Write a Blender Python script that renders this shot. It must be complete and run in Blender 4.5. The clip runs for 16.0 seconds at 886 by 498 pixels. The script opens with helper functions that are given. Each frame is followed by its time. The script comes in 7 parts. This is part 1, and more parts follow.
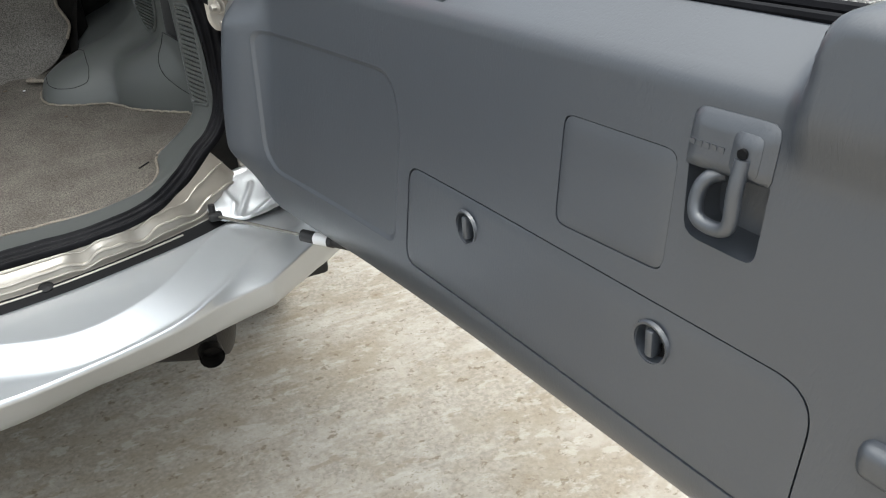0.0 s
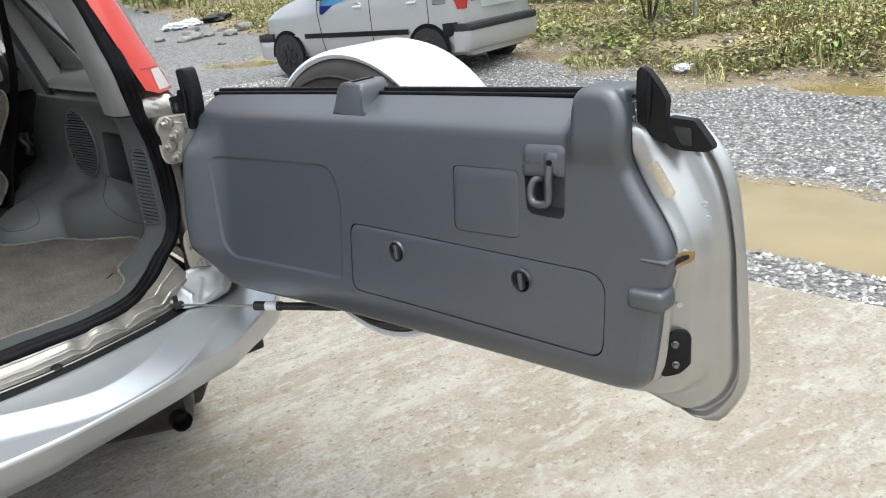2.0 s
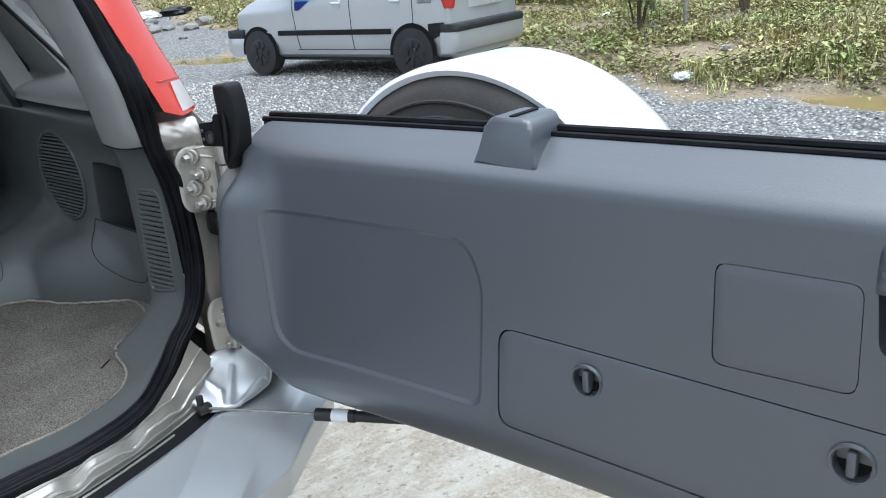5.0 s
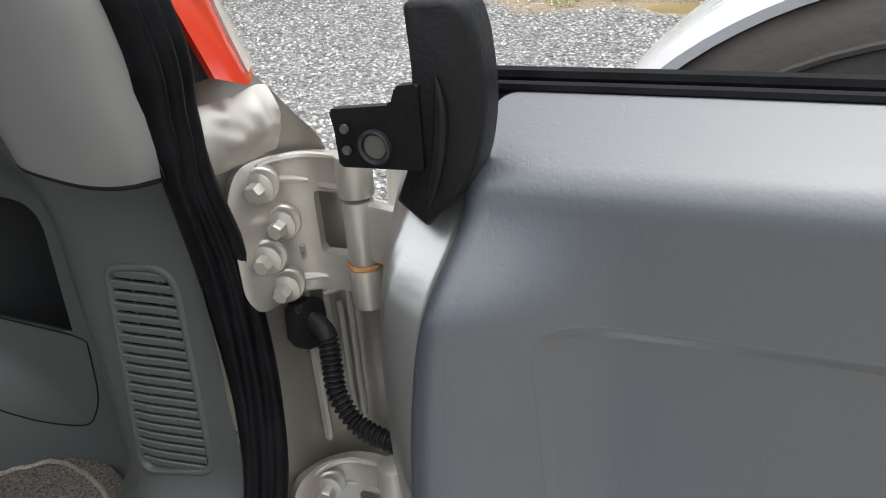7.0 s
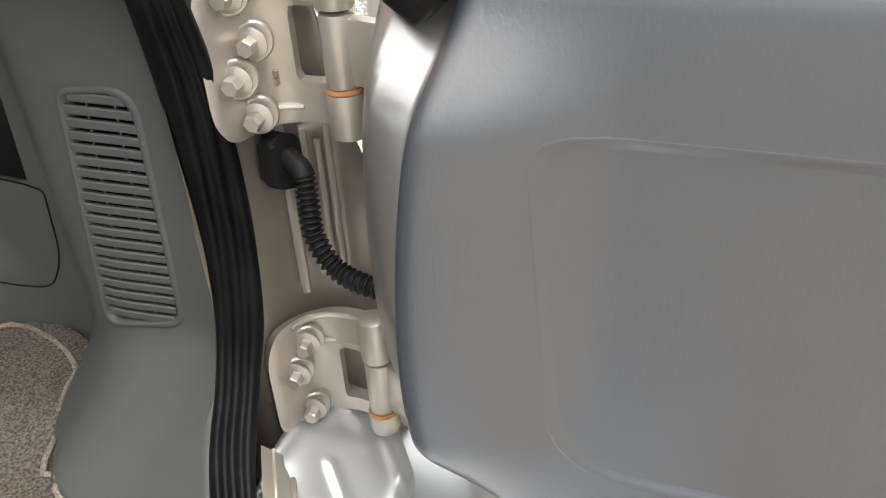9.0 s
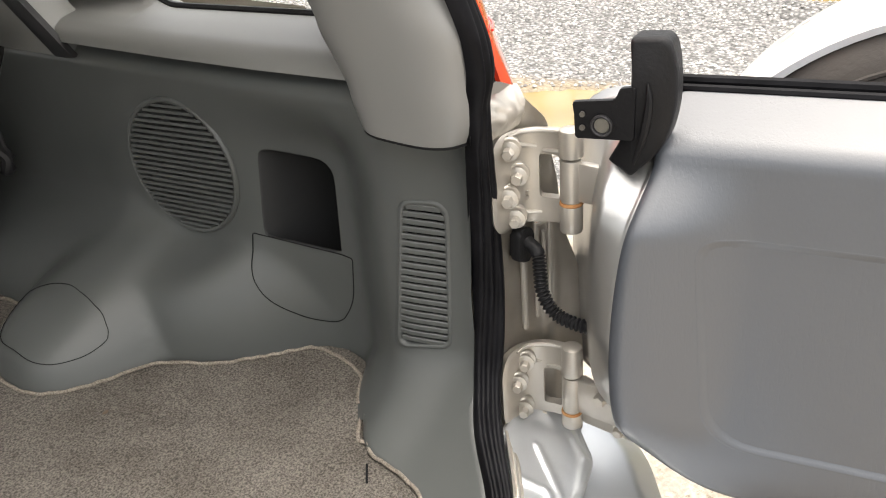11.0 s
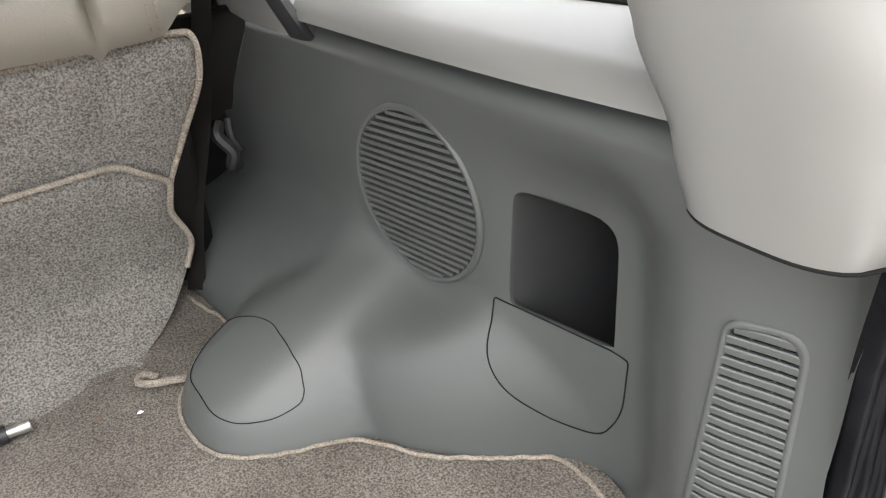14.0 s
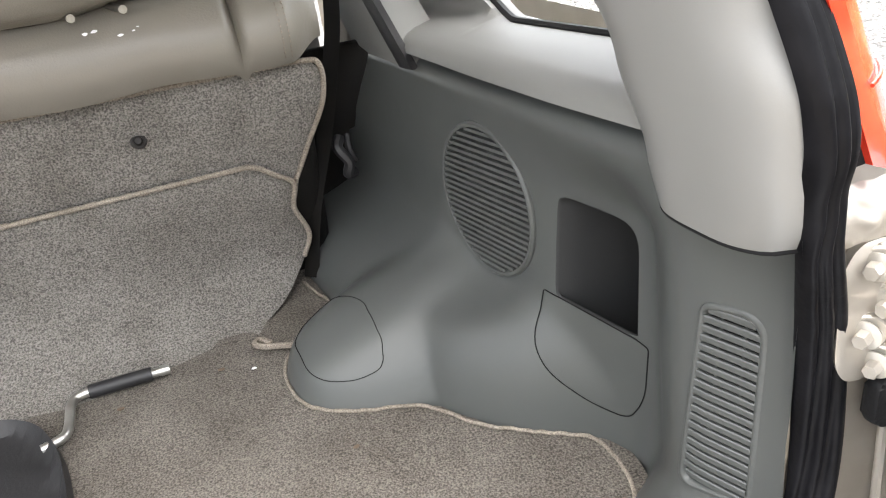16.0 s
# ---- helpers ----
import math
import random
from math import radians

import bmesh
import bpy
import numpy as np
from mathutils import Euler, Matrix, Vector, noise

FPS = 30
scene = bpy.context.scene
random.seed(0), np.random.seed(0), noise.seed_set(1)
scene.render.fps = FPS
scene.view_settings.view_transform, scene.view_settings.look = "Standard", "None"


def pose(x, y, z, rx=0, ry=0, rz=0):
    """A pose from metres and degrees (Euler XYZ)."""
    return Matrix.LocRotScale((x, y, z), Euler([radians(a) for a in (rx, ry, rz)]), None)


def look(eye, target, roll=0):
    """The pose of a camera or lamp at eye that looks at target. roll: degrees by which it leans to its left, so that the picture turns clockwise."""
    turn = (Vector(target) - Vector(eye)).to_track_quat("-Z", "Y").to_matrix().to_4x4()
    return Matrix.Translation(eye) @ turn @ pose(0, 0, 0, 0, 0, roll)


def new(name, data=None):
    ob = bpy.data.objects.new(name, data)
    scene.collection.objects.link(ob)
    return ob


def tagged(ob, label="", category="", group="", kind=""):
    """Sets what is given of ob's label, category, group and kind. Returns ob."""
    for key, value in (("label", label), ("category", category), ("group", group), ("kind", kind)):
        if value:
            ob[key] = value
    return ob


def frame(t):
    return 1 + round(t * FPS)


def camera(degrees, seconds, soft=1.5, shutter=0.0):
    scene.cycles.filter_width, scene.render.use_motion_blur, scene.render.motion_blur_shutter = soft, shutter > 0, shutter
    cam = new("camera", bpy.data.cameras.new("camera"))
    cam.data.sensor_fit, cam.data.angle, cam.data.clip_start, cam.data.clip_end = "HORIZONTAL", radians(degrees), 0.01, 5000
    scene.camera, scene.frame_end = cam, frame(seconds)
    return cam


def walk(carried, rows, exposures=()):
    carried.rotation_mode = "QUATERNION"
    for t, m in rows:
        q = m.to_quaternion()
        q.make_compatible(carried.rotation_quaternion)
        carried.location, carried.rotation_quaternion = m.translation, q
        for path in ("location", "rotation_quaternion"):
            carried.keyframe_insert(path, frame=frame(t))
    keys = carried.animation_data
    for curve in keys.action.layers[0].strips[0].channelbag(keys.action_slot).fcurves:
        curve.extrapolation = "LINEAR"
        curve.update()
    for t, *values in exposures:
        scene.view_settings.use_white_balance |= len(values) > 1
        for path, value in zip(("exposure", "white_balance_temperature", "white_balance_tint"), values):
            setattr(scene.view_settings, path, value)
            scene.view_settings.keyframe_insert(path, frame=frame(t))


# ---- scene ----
cam = camera(58.83, 16.0, soft=1.1)
PATH = [
    (0, (-0.178, -1.361, 1.301), (0.464, 0.277, 0.350), -5.18),
    (0.5, (-0.299, -1.504, 1.329), (0.614, 0.092, 0.542), -5.73),
    (1, (-0.375, -1.669, 1.341), (0.577, -0.058, 0.635), -6.59),
    (1.5, (-0.438, -1.747, 1.336), (0.548, -0.143, 0.662), -6.93),
    (2, (-0.523, -1.750, 1.347), (0.543, -0.191, 0.690), -7.64),
    (2.5, (-0.624, -1.734, 1.351), (0.506, -0.217, 0.702), -7.77),
    (3, (-0.680, -1.726, 1.354), (0.497, -0.240, 0.716), -7.64),
    (3.5, (-0.675, -1.678, 1.353), (0.512, -0.200, 0.715), -7.61),
    (4, (-0.569, -1.517, 1.353), (0.588, -0.017, 0.713), -7.73),
    (4.5, (-0.475, -1.356, 1.362), (0.652, 0.163, 0.712), -6.91),
    (4.7, (-0.466, -1.294, 1.360), (0.663, 0.221, 0.706), -6.47),
    (6.8, (-0.327, -0.353, 1.313), (1.089, 0.735, 0.412), -4.76),
    (7, (-0.310, -0.303, 1.297), (1.130, 0.746, 0.390), -4.46),
    (7.5, (-0.278, -0.255, 1.258), (1.179, 0.735, 0.312), -3.46),
    (8, (-0.280, -0.252, 1.230), (1.162, 0.672, 0.197), -2.39),
    (8.2, (-0.282, -0.258, 1.219), (1.147, 0.661, 0.165), -2.34),
    (10.3, (-0.493, -0.331, 1.317), (0.853, 0.714, 0.270), -4.05),
    (10.5, (-0.538, -0.336, 1.348), (0.809, 0.748, 0.342), -4.60),
    (11, (-0.606, -0.348, 1.404), (0.734, 0.792, 0.453), -5.25),
    (11.5, (-0.596, -0.312, 1.404), (0.660, 0.949, 0.491), -6.31),
    (12, (-0.484, -0.207, 1.385), (0.624, 1.175, 0.457), -6.76),
    (12.5, (-0.426, -0.148, 1.366), (0.591, 1.287, 0.414), -7.00),
    (13, (-0.412, -0.118, 1.356), (0.541, 1.355, 0.395), -7.05),
    (13.5, (-0.401, -0.101, 1.352), (0.481, 1.415, 0.390), -7.42),
    (14, (-0.404, -0.103, 1.361), (0.433, 1.440, 0.402), -7.81),
    (14.5, (-0.399, -0.126, 1.369), (0.418, 1.440, 0.430), -8.31),
    (15, (-0.399, -0.144, 1.371), (0.413, 1.430, 0.443), -8.68),
    (15.5, (-0.400, -0.178, 1.373), (0.374, 1.437, 0.484), -9.02),
    (16, (-0.395, -0.269, 1.372), (0.151, 1.469, 0.546), -8.68),
]
walk(cam, [(t, look(eye, target, roll)) for t, eye, target, roll in PATH], exposures=[(0, 0.83, 6400, 5), (1.0, 0.70, 6210, 4.5), (2.0, 0.66, 6200, 5), (3.0, 0.60, 5960, 5), (4.5, 0.68, 5580, 4), (7, 0.74, 6350, 7), (8.2, 1.24, 6800, 8), (10.5, 1.35, 7050, 10), (11.5, 1.5, 6950, 10), (12.5, 2.0, 6850, 10), (14, 2.40, 6700, 10), (16, 2.25, 6650, 10)])

# ---- world, sun, exposure ----
world = bpy.data.worlds.new("overcast_sky")
scene.world = world
world.use_nodes = True
wn, wl = world.node_tree.nodes, world.node_tree.links
wn.clear()
sky = wn.new("ShaderNodeTexSky")
sky.sky_type, sky.sun_disc = "NISHITA", False
sky.sun_elevation, sky.sun_rotation = radians(80), radians(166)
sky.dust_density, sky.air_density = 4.0, 1.0
soft_sky = wn.new("ShaderNodeHueSaturation")
soft_sky.inputs["Saturation"].default_value = 0.30
background = wn.new("ShaderNodeBackground")
background.inputs["Strength"].default_value = 0.16
world_out = wn.new("ShaderNodeOutputWorld")
wl.new(sky.outputs["Color"], soft_sky.inputs["Color"])
wl.new(soft_sky.outputs["Color"], background.inputs["Color"])
wl.new(background.outputs["Background"], world_out.inputs["Surface"])
sun_data = bpy.data.lights.new("sun", "SUN")
sun_data.energy, sun_data.angle, sun_data.color = 1.5, radians(120), (1.0, 0.98, 0.96)
sun = new("sun", sun_data)
sun.matrix_world = look((0.4, -1.5, 9.0), (0.0, 0.0, 0.0))
scene.view_settings.exposure = 0.0


# ---- materials ----
def mat(name, a, b=None, rough=0.5, metal=0.0, big=3.0, fine=120.0, speck=0.0, bump=0.15, stretch=(1, 1, 1), coat=0.0, spec=0.5,
        depth=0.002, edge=0.5):
    """A procedural surface: two tones mixed by broad noise, grain by fine noise, relief from the grain."""
    m = bpy.data.materials.new(name)
    m.use_nodes = True
    n, l = m.node_tree.nodes, m.node_tree.links
    p = n["Principled BSDF"]
    b = b or tuple(c * 0.82 for c in a)
    co = n.new("ShaderNodeTexCoord")
    mp = n.new("ShaderNodeMapping")
    mp.inputs["Scale"].default_value = stretch
    l.new(co.outputs["Object"], mp.inputs["Vector"])
    n1, n2 = n.new("ShaderNodeTexNoise"), n.new("ShaderNodeTexNoise")
    n1.inputs["Scale"].default_value, n1.inputs["Detail"].default_value = big, 5
    n2.inputs["Scale"].default_value, n2.inputs["Detail"].default_value = fine, 3
    l.new(co.outputs["Object"], n1.inputs["Vector"])
    l.new(mp.outputs["Vector"], n2.inputs["Vector"])
    ramp = n.new("ShaderNodeMapRange")
    ramp.inputs["From Min"].default_value, ramp.inputs["From Max"].default_value = edge - 0.18, edge + 0.18
    l.new(n1.outputs["Fac"], ramp.inputs["Value"])
    mix = n.new("ShaderNodeMix")
    mix.data_type = "RGBA"
    mix.inputs["A"].default_value, mix.inputs["B"].default_value = (*a, 1), (*b, 1)
    l.new(ramp.outputs["Result"], mix.inputs["Factor"])
    colour = mix.outputs["Result"]
    if speck:
        grain = n.new("ShaderNodeMapRange")
        grain.inputs["From Min"].default_value, grain.inputs["From Max"].default_value = 0.35, 0.65
        grain.inputs["To Min"].default_value, grain.inputs["To Max"].default_value = 1 - speck, 1 + speck
        l.new(n2.outputs["Fac"], grain.inputs["Value"])
        mul = n.new("ShaderNodeMix")
        mul.data_type, mul.blend_type = "RGBA", "MULTIPLY"
        mul.inputs["Factor"].default_value = 1.0
        l.new(colour, mul.inputs["A"])
        l.new(grain.outputs["Result"], mul.inputs["B"])
        colour = mul.outputs["Result"]
    l.new(colour, p.inputs["Base Color"])
    rr = n.new("ShaderNodeMapRange")
    rr.inputs["To Min"].default_value, rr.inputs["To Max"].default_value = max(0.02, rough - 0.06), min(1, rough + 0.06)
    l.new(n1.outputs["Fac"], rr.inputs["Value"])
    l.new(rr.outputs["Result"], p.inputs["Roughness"])
    p.inputs["Metallic"].default_value = metal
    p.inputs["Specular IOR Level"].default_value = spec
    p.inputs["Coat Weight"].default_value = coat
    p.inputs["Coat Roughness"].default_value = 0.08
    if bump:
        bp = n.new("ShaderNodeBump")
        bp.inputs["Strength"].default_value, bp.inputs["Distance"].default_value = bump, depth
        l.new(n2.outputs["Fac"], bp.inputs["Height"])
        l.new(bp.outputs["Normal"], p.inputs["Normal"])
    return m


M_TRIM = mat("grey_vinyl_trim", (0.047, 0.054, 0.066), (0.042, 0.048, 0.059), 0.36, big=5, fine=420, bump=0.12, stretch=(1, 1, 0.45), spec=1.0, depth=0.0012)
M_WALL = mat("grey_cargo_plastic", (0.084, 0.089, 0.0865), (0.075, 0.080, 0.0775), 0.38, big=4, fine=700, bump=0.10, spec=0.4, depth=0.0006)
M_LIGHT = mat("pale_grey_pillar_plastic", (0.198, 0.197, 0.190), (0.184, 0.183, 0.177), 0.36, big=5, fine=700, bump=0.10, spec=0.6, depth=0.0006)


def crease(m, scale, stretch, strength):
    """Adds broken upright creases to the relief of a surface."""
    n, l = m.node_tree.nodes, m.node_tree.links
    p = n["Principled BSDF"]
    co, mp, t = n.new("ShaderNodeTexCoord"), n.new("ShaderNodeMapping"), n.new("ShaderNodeTexNoise")
    mp.inputs["Scale"].default_value = stretch
    t.inputs["Scale"].default_value, t.inputs["Detail"].default_value, t.inputs["Distortion"].default_value = scale, 3, 1.2
    l.new(co.outputs["Object"], mp.inputs["Vector"])
    l.new(mp.outputs["Vector"], t.inputs["Vector"])
    r = n.new("ShaderNodeMapRange")
    r.inputs["From Min"].default_value, r.inputs["From Max"].default_value = 0.52, 0.64
    l.new(t.outputs["Fac"], r.inputs["Value"])
    patch, pr = n.new("ShaderNodeTexNoise"), n.new("ShaderNodeMapRange")
    patch.inputs["Scale"].default_value = 9
    l.new(co.outputs["Object"], patch.inputs["Vector"])
    pr.inputs["From Min"].default_value, pr.inputs["From Max"].default_value = 0.42, 0.62
    l.new(patch.outputs["Fac"], pr.inputs["Value"])
    mul = n.new("ShaderNodeMath")
    mul.operation = "MULTIPLY"
    l.new(r.outputs["Result"], mul.inputs[0])
    l.new(pr.outputs["Result"], mul.inputs[1])
    bp = n.new("ShaderNodeBump")
    bp.inputs["Strength"].default_value, bp.inputs["Distance"].default_value = strength, 0.0012
    bp.invert = True
    old = p.inputs["Normal"].links[0].from_socket
    l.new(mul.outputs["Value"], bp.inputs["Height"])
    l.new(old, bp.inputs["Normal"])
    l.new(bp.outputs["Normal"], p.inputs["Normal"])


crease(M_TRIM, 75, (2.8, 2.8, 0.33), 0.10)
M_TRIM.node_tree.nodes["Principled BSDF"].inputs["IOR"].default_value = 1.59
M_GAP = mat("dark_gap", (0.010, 0.010, 0.011), rough=0.8, bump=0, spec=0.15)
M_WEB_FILL = mat("black_webbing_and_gap_fill", (0.006, 0.006, 0.006), (0.010, 0.009, 0.008), 0.75, big=20, fine=600, bump=0.3, spec=0.15)
M_RUBBER = mat("black_rubber", (0.006, 0.006, 0.007), (0.012, 0.012, 0.013), 0.50, big=14, fine=240, bump=0.25, spec=0.22)
M_SEAL = mat("worn_rubber_seal", (0.004, 0.004, 0.005), (0.010, 0.010, 0.012), 0.42, big=28, fine=90, bump=0.3, spec=0.10, edge=0.58)
M_FRAME = mat("silver_inner_paint", (0.47, 0.468, 0.46), (0.42, 0.418, 0.41), 0.33, metal=0.85, big=9, fine=300, bump=0.05, coat=0.1)
M_SILVER = mat("silver_metallic_paint", (0.53, 0.555, 0.58), (0.48, 0.505, 0.53), 0.36, metal=0.65, big=6, fine=900, bump=0.04, coat=0.25)
M_INNER = mat("champagne_inner_paint", (0.495, 0.466, 0.42), (0.415, 0.384, 0.34), 0.38, metal=0.60, big=22, fine=120, bump=0.10, edge=0.6)
M_WHITE = mat("white_paint", (0.80, 0.81, 0.83), (0.74, 0.75, 0.77), 0.28, big=5, fine=300, bump=0.03, coat=0.4)
M_STEEL = mat("bright_steel", (0.62, 0.62, 0.60), (0.45, 0.44, 0.42), 0.32, metal=0.9, big=40, fine=300, bump=0.08)
M_TYRE = mat("tyre_rubber", (0.018, 0.017, 0.016), (0.044, 0.039, 0.034), 0.75, big=9, fine=160, bump=0.4)
M_BLACK = mat("black_plastic", (0.012, 0.012, 0.013), (0.020, 0.020, 0.022), 0.5, big=12, fine=300, bump=0.15)
M_SOOT = mat("sooty_exhaust_steel", (0.010, 0.009, 0.009), (0.022, 0.019, 0.017), 0.6, metal=0.4, big=30, fine=160, bump=0.3)
M_CARPET = mat("beige_grey_loop_carpet", (0.158, 0.144, 0.127), (0.118, 0.106, 0.092), 0.95, big=14, fine=430, speck=0.48, bump=1.0, spec=0.1, depth=0.004)
M_SEATCARPET = mat("grey_seat_back_carpet", (0.205, 0.194, 0.178), (0.160, 0.150, 0.136), 0.95, big=14, fine=420, speck=0.5, bump=1.0, spec=0.1, depth=0.004)
M_BIND = mat("carpet_binding_cord", (0.27, 0.235, 0.195), (0.19, 0.163, 0.132), 0.9, big=30, fine=500, speck=0.35, bump=0.8)
M_LEATHER = mat("olive_grey_leather", (0.195, 0.180, 0.155), (0.170, 0.157, 0.134), 0.34, big=8, fine=420, bump=0.25)
M_RED = mat("red_lamp_lens", (0.62, 0.045, 0.022), (0.54, 0.032, 0.016), 0.15, big=5, fine=200, bump=0.05, coat=0.6)
M_CLEAR = mat("clear_lamp_lens", (0.90, 0.89, 0.87), (0.84, 0.82, 0.79), 0.15, big=60, fine=300, bump=0.1, coat=0.6)
# cargo plastic again, with the shade inside the cubby put into its colour
M_RECESS_SHADE = mat("cargo_plastic_recess_shade", (0.030, 0.031, 0.032), (0.024, 0.025, 0.026), 0.7, big=9, fine=500, bump=0.1)
M_DULL = mat("dull_steel", (0.30, 0.29, 0.26), (0.2, 0.19, 0.17), 0.4, metal=0.9, big=60, fine=300)
M_RUST = mat("rust", (0.32, 0.13, 0.04), (0.45, 0.24, 0.10), 0.8, big=90, fine=300)
M_BRASS = mat("brassy_zinc", (0.46, 0.33, 0.16), (0.30, 0.20, 0.10), 0.35, metal=0.8, big=60, fine=200)
M_TAN = mat("tan_sticker", (0.42, 0.36, 0.27), (0.34, 0.29, 0.21), 0.6, big=60, fine=400, bump=0.1)
M_STONE = mat("grey_stone", (0.30, 0.29, 0.27), (0.20, 0.19, 0.18), 0.85, big=2, fine=40, speck=0.2, bump=0.4, depth=0.01)
M_BARK = mat("bark", (0.16, 0.12, 0.085), (0.09, 0.065, 0.045), 0.9, big=8, fine=60, bump=0.6)
M_CHASSIS = mat("dark_underside", (0.02, 0.02, 0.02), rough=0.8)
M_ROOF = mat("headliner_cloth", (0.68, 0.68, 0.65), rough=0.9, fine=400)


def leaf_mat(name, a, b):
    m = mat(name, a, b, 0.6, big=1.2, fine=30, speck=0.3, bump=0.2)
    n, l = m.node_tree.nodes, m.node_tree.links
    geo = n.new("ShaderNodeNewGeometry")
    hsv = n.new("ShaderNodeHueSaturation")
    vary = n.new("ShaderNodeMapRange")
    vary.inputs["To Min"].default_value, vary.inputs["To Max"].default_value = 0.45, 1.55
    l.new(geo.outputs["Random Per Island"], vary.inputs["Value"])
    l.new(vary.outputs["Result"], hsv.inputs["Value"])
    hue = n.new("ShaderNodeMapRange")
    hue.inputs["To Min"].default_value, hue.inputs["To Max"].default_value = 0.455, 0.53
    l.new(geo.outputs["Random Per Island"], hue.inputs["Value"])
    l.new(hue.outputs["Result"], hsv.inputs["Hue"])
    p = n["Principled BSDF"]
    src = p.inputs["Base Color"].links[0].from_socket
    l.new(src, hsv.inputs["Color"])
    l.new(hsv.outputs["Color"], p.inputs["Base Color"])
    return m


M_WEED = leaf_mat("weed_leaves", (0.23, 0.265, 0.085), (0.37, 0.32, 0.14))
M_STRAW = leaf_mat("dry_grass", (0.55, 0.47, 0.26), (0.38, 0.37, 0.16))
M_FERN = leaf_mat("sapling_leaves", (0.11, 0.19, 0.045), (0.17, 0.23, 0.06))


def glass_mat(name, tint, rough=0.0):
    m = bpy.data.materials.new(name)
    m.use_nodes = True
    p = m.node_tree.nodes["Principled BSDF"]
    p.inputs["Base Color"].default_value = (*tint, 1)
    p.inputs["Transmission Weight"].default_value = 1.0
    p.inputs["Roughness"].default_value = rough
    p.inputs["IOR"].default_value = 1.05
    return m


M_GLASS = glass_mat("tinted_glass", (0.93, 0.95, 0.93))


def water_mat():
    m = mat("muddy_water", (0.33, 0.255, 0.115), (0.27, 0.20, 0.09), 0.06, big=1.5, fine=9, bump=0.03, spec=0.6, depth=0.01)
    return m


M_WATER = water_mat()
M_CARGLASS = mat("dark_car_glass", (0.020, 0.024, 0.026), rough=0.06, bump=0, spec=0.6)
M_CARPAINT = mat("silver_car_paint", (0.50, 0.51, 0.525), (0.47, 0.48, 0.495), 0.34, metal=0.45, big=2, fine=700, bump=0.03, coat=0.3)
M_DARKBLUE = mat("dark_blue_decal", (0.015, 0.035, 0.36), rough=0.35, bump=0)
M_PALEBLUE = mat("pale_blue_decal", (0.16, 0.50, 0.80), rough=0.35, bump=0)


def ground_mat():
    """Grey gravel, passing into brown earth at the verge."""
    m = bpy.data.materials.new("gravel_and_earth")
    m.use_nodes = True
    n, l = m.node_tree.nodes, m.node_tree.links
    p = n["Principled BSDF"]
    co = n.new("ShaderNodeTexCoord")
    vo = n.new("ShaderNodeTexVoronoi")
    vo.inputs["Scale"].default_value = 34
    l.new(co.outputs["Object"], vo.inputs["Vector"])
    stone = n.new("ShaderNodeValToRGB")
    e = stone.color_ramp.elements
    e[0].position, e[0].color = 0.0, (0.13, 0.13, 0.125, 1)
    e[1].position, e[1].color = 1.0, (0.70, 0.685, 0.66, 1)
    l.new(vo.outputs["Color"], stone.inputs["Fac"])
    # shade between stones put into the colour: each cell darkens towards its rim
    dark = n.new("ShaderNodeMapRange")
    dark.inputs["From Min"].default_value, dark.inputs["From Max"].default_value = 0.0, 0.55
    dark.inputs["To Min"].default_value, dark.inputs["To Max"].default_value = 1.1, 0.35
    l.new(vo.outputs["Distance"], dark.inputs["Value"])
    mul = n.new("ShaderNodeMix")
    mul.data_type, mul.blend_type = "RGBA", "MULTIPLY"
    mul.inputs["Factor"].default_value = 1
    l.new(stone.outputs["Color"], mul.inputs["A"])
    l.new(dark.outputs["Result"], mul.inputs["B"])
    n1 = n.new("ShaderNodeTexNoise")
    n1.inputs["Scale"].default_value, n1.inputs["Detail"].default_value = 0.9, 8
    l.new(co.outputs["Object"], n1.inputs["Vector"])
    n2 = n.new("ShaderNodeTexNoise")
    n2.inputs["Scale"].default_value, n2.inputs["Detail"].default_value = 14, 6
    l.new(co.outputs["Object"], n2.inputs["Vector"])
    earth = n.new("ShaderNodeMix")
    earth.data_type = "RGBA"
    earth.inputs["A"].default_value, earth.inputs["B"].default_value = (0.36, 0.29, 0.19, 1), (0.22, 0.17, 0.105, 1)
    l.new(n2.outputs["Fac"], earth.inputs["Factor"])
    attr = n.new("ShaderNodeAttribute")
    attr.attribute_name = "earth"
    add = n.new("ShaderNodeMath")
    add.operation = "ADD"
    l.new(attr.outputs["Fac"], add.inputs[0])
    l.new(n1.outputs["Fac"], add.inputs[1])
    step = n.new("ShaderNodeMapRange")
    step.inputs["From Min"].default_value, step.inputs["From Max"].default_value = 0.78, 1.0
    l.new(add.outputs["Value"], step.inputs["Value"])
    mix = n.new("ShaderNodeMix")
    mix.data_type = "RGBA"
    l.new(step.outputs["Result"], mix.inputs["Factor"])
    l.new(mul.outputs["Result"], mix.inputs["A"])
    l.new(earth.outputs["Result"], mix.inputs["B"])
    l.new(mix.outputs["Result"], p.inputs["Base Color"])
    p.inputs["Roughness"].default_value = 0.85
    bp = n.new("ShaderNodeBump")
    bp.inputs["Strength"].default_value, bp.inputs["Distance"].default_value = 0.9, 0.02
    bp.invert = True
    l.new(vo.outputs["Distance"], bp.inputs["Height"])
    l.new(bp.outputs["Normal"], p.inputs["Normal"])
    return m


M_GROUND = ground_mat()


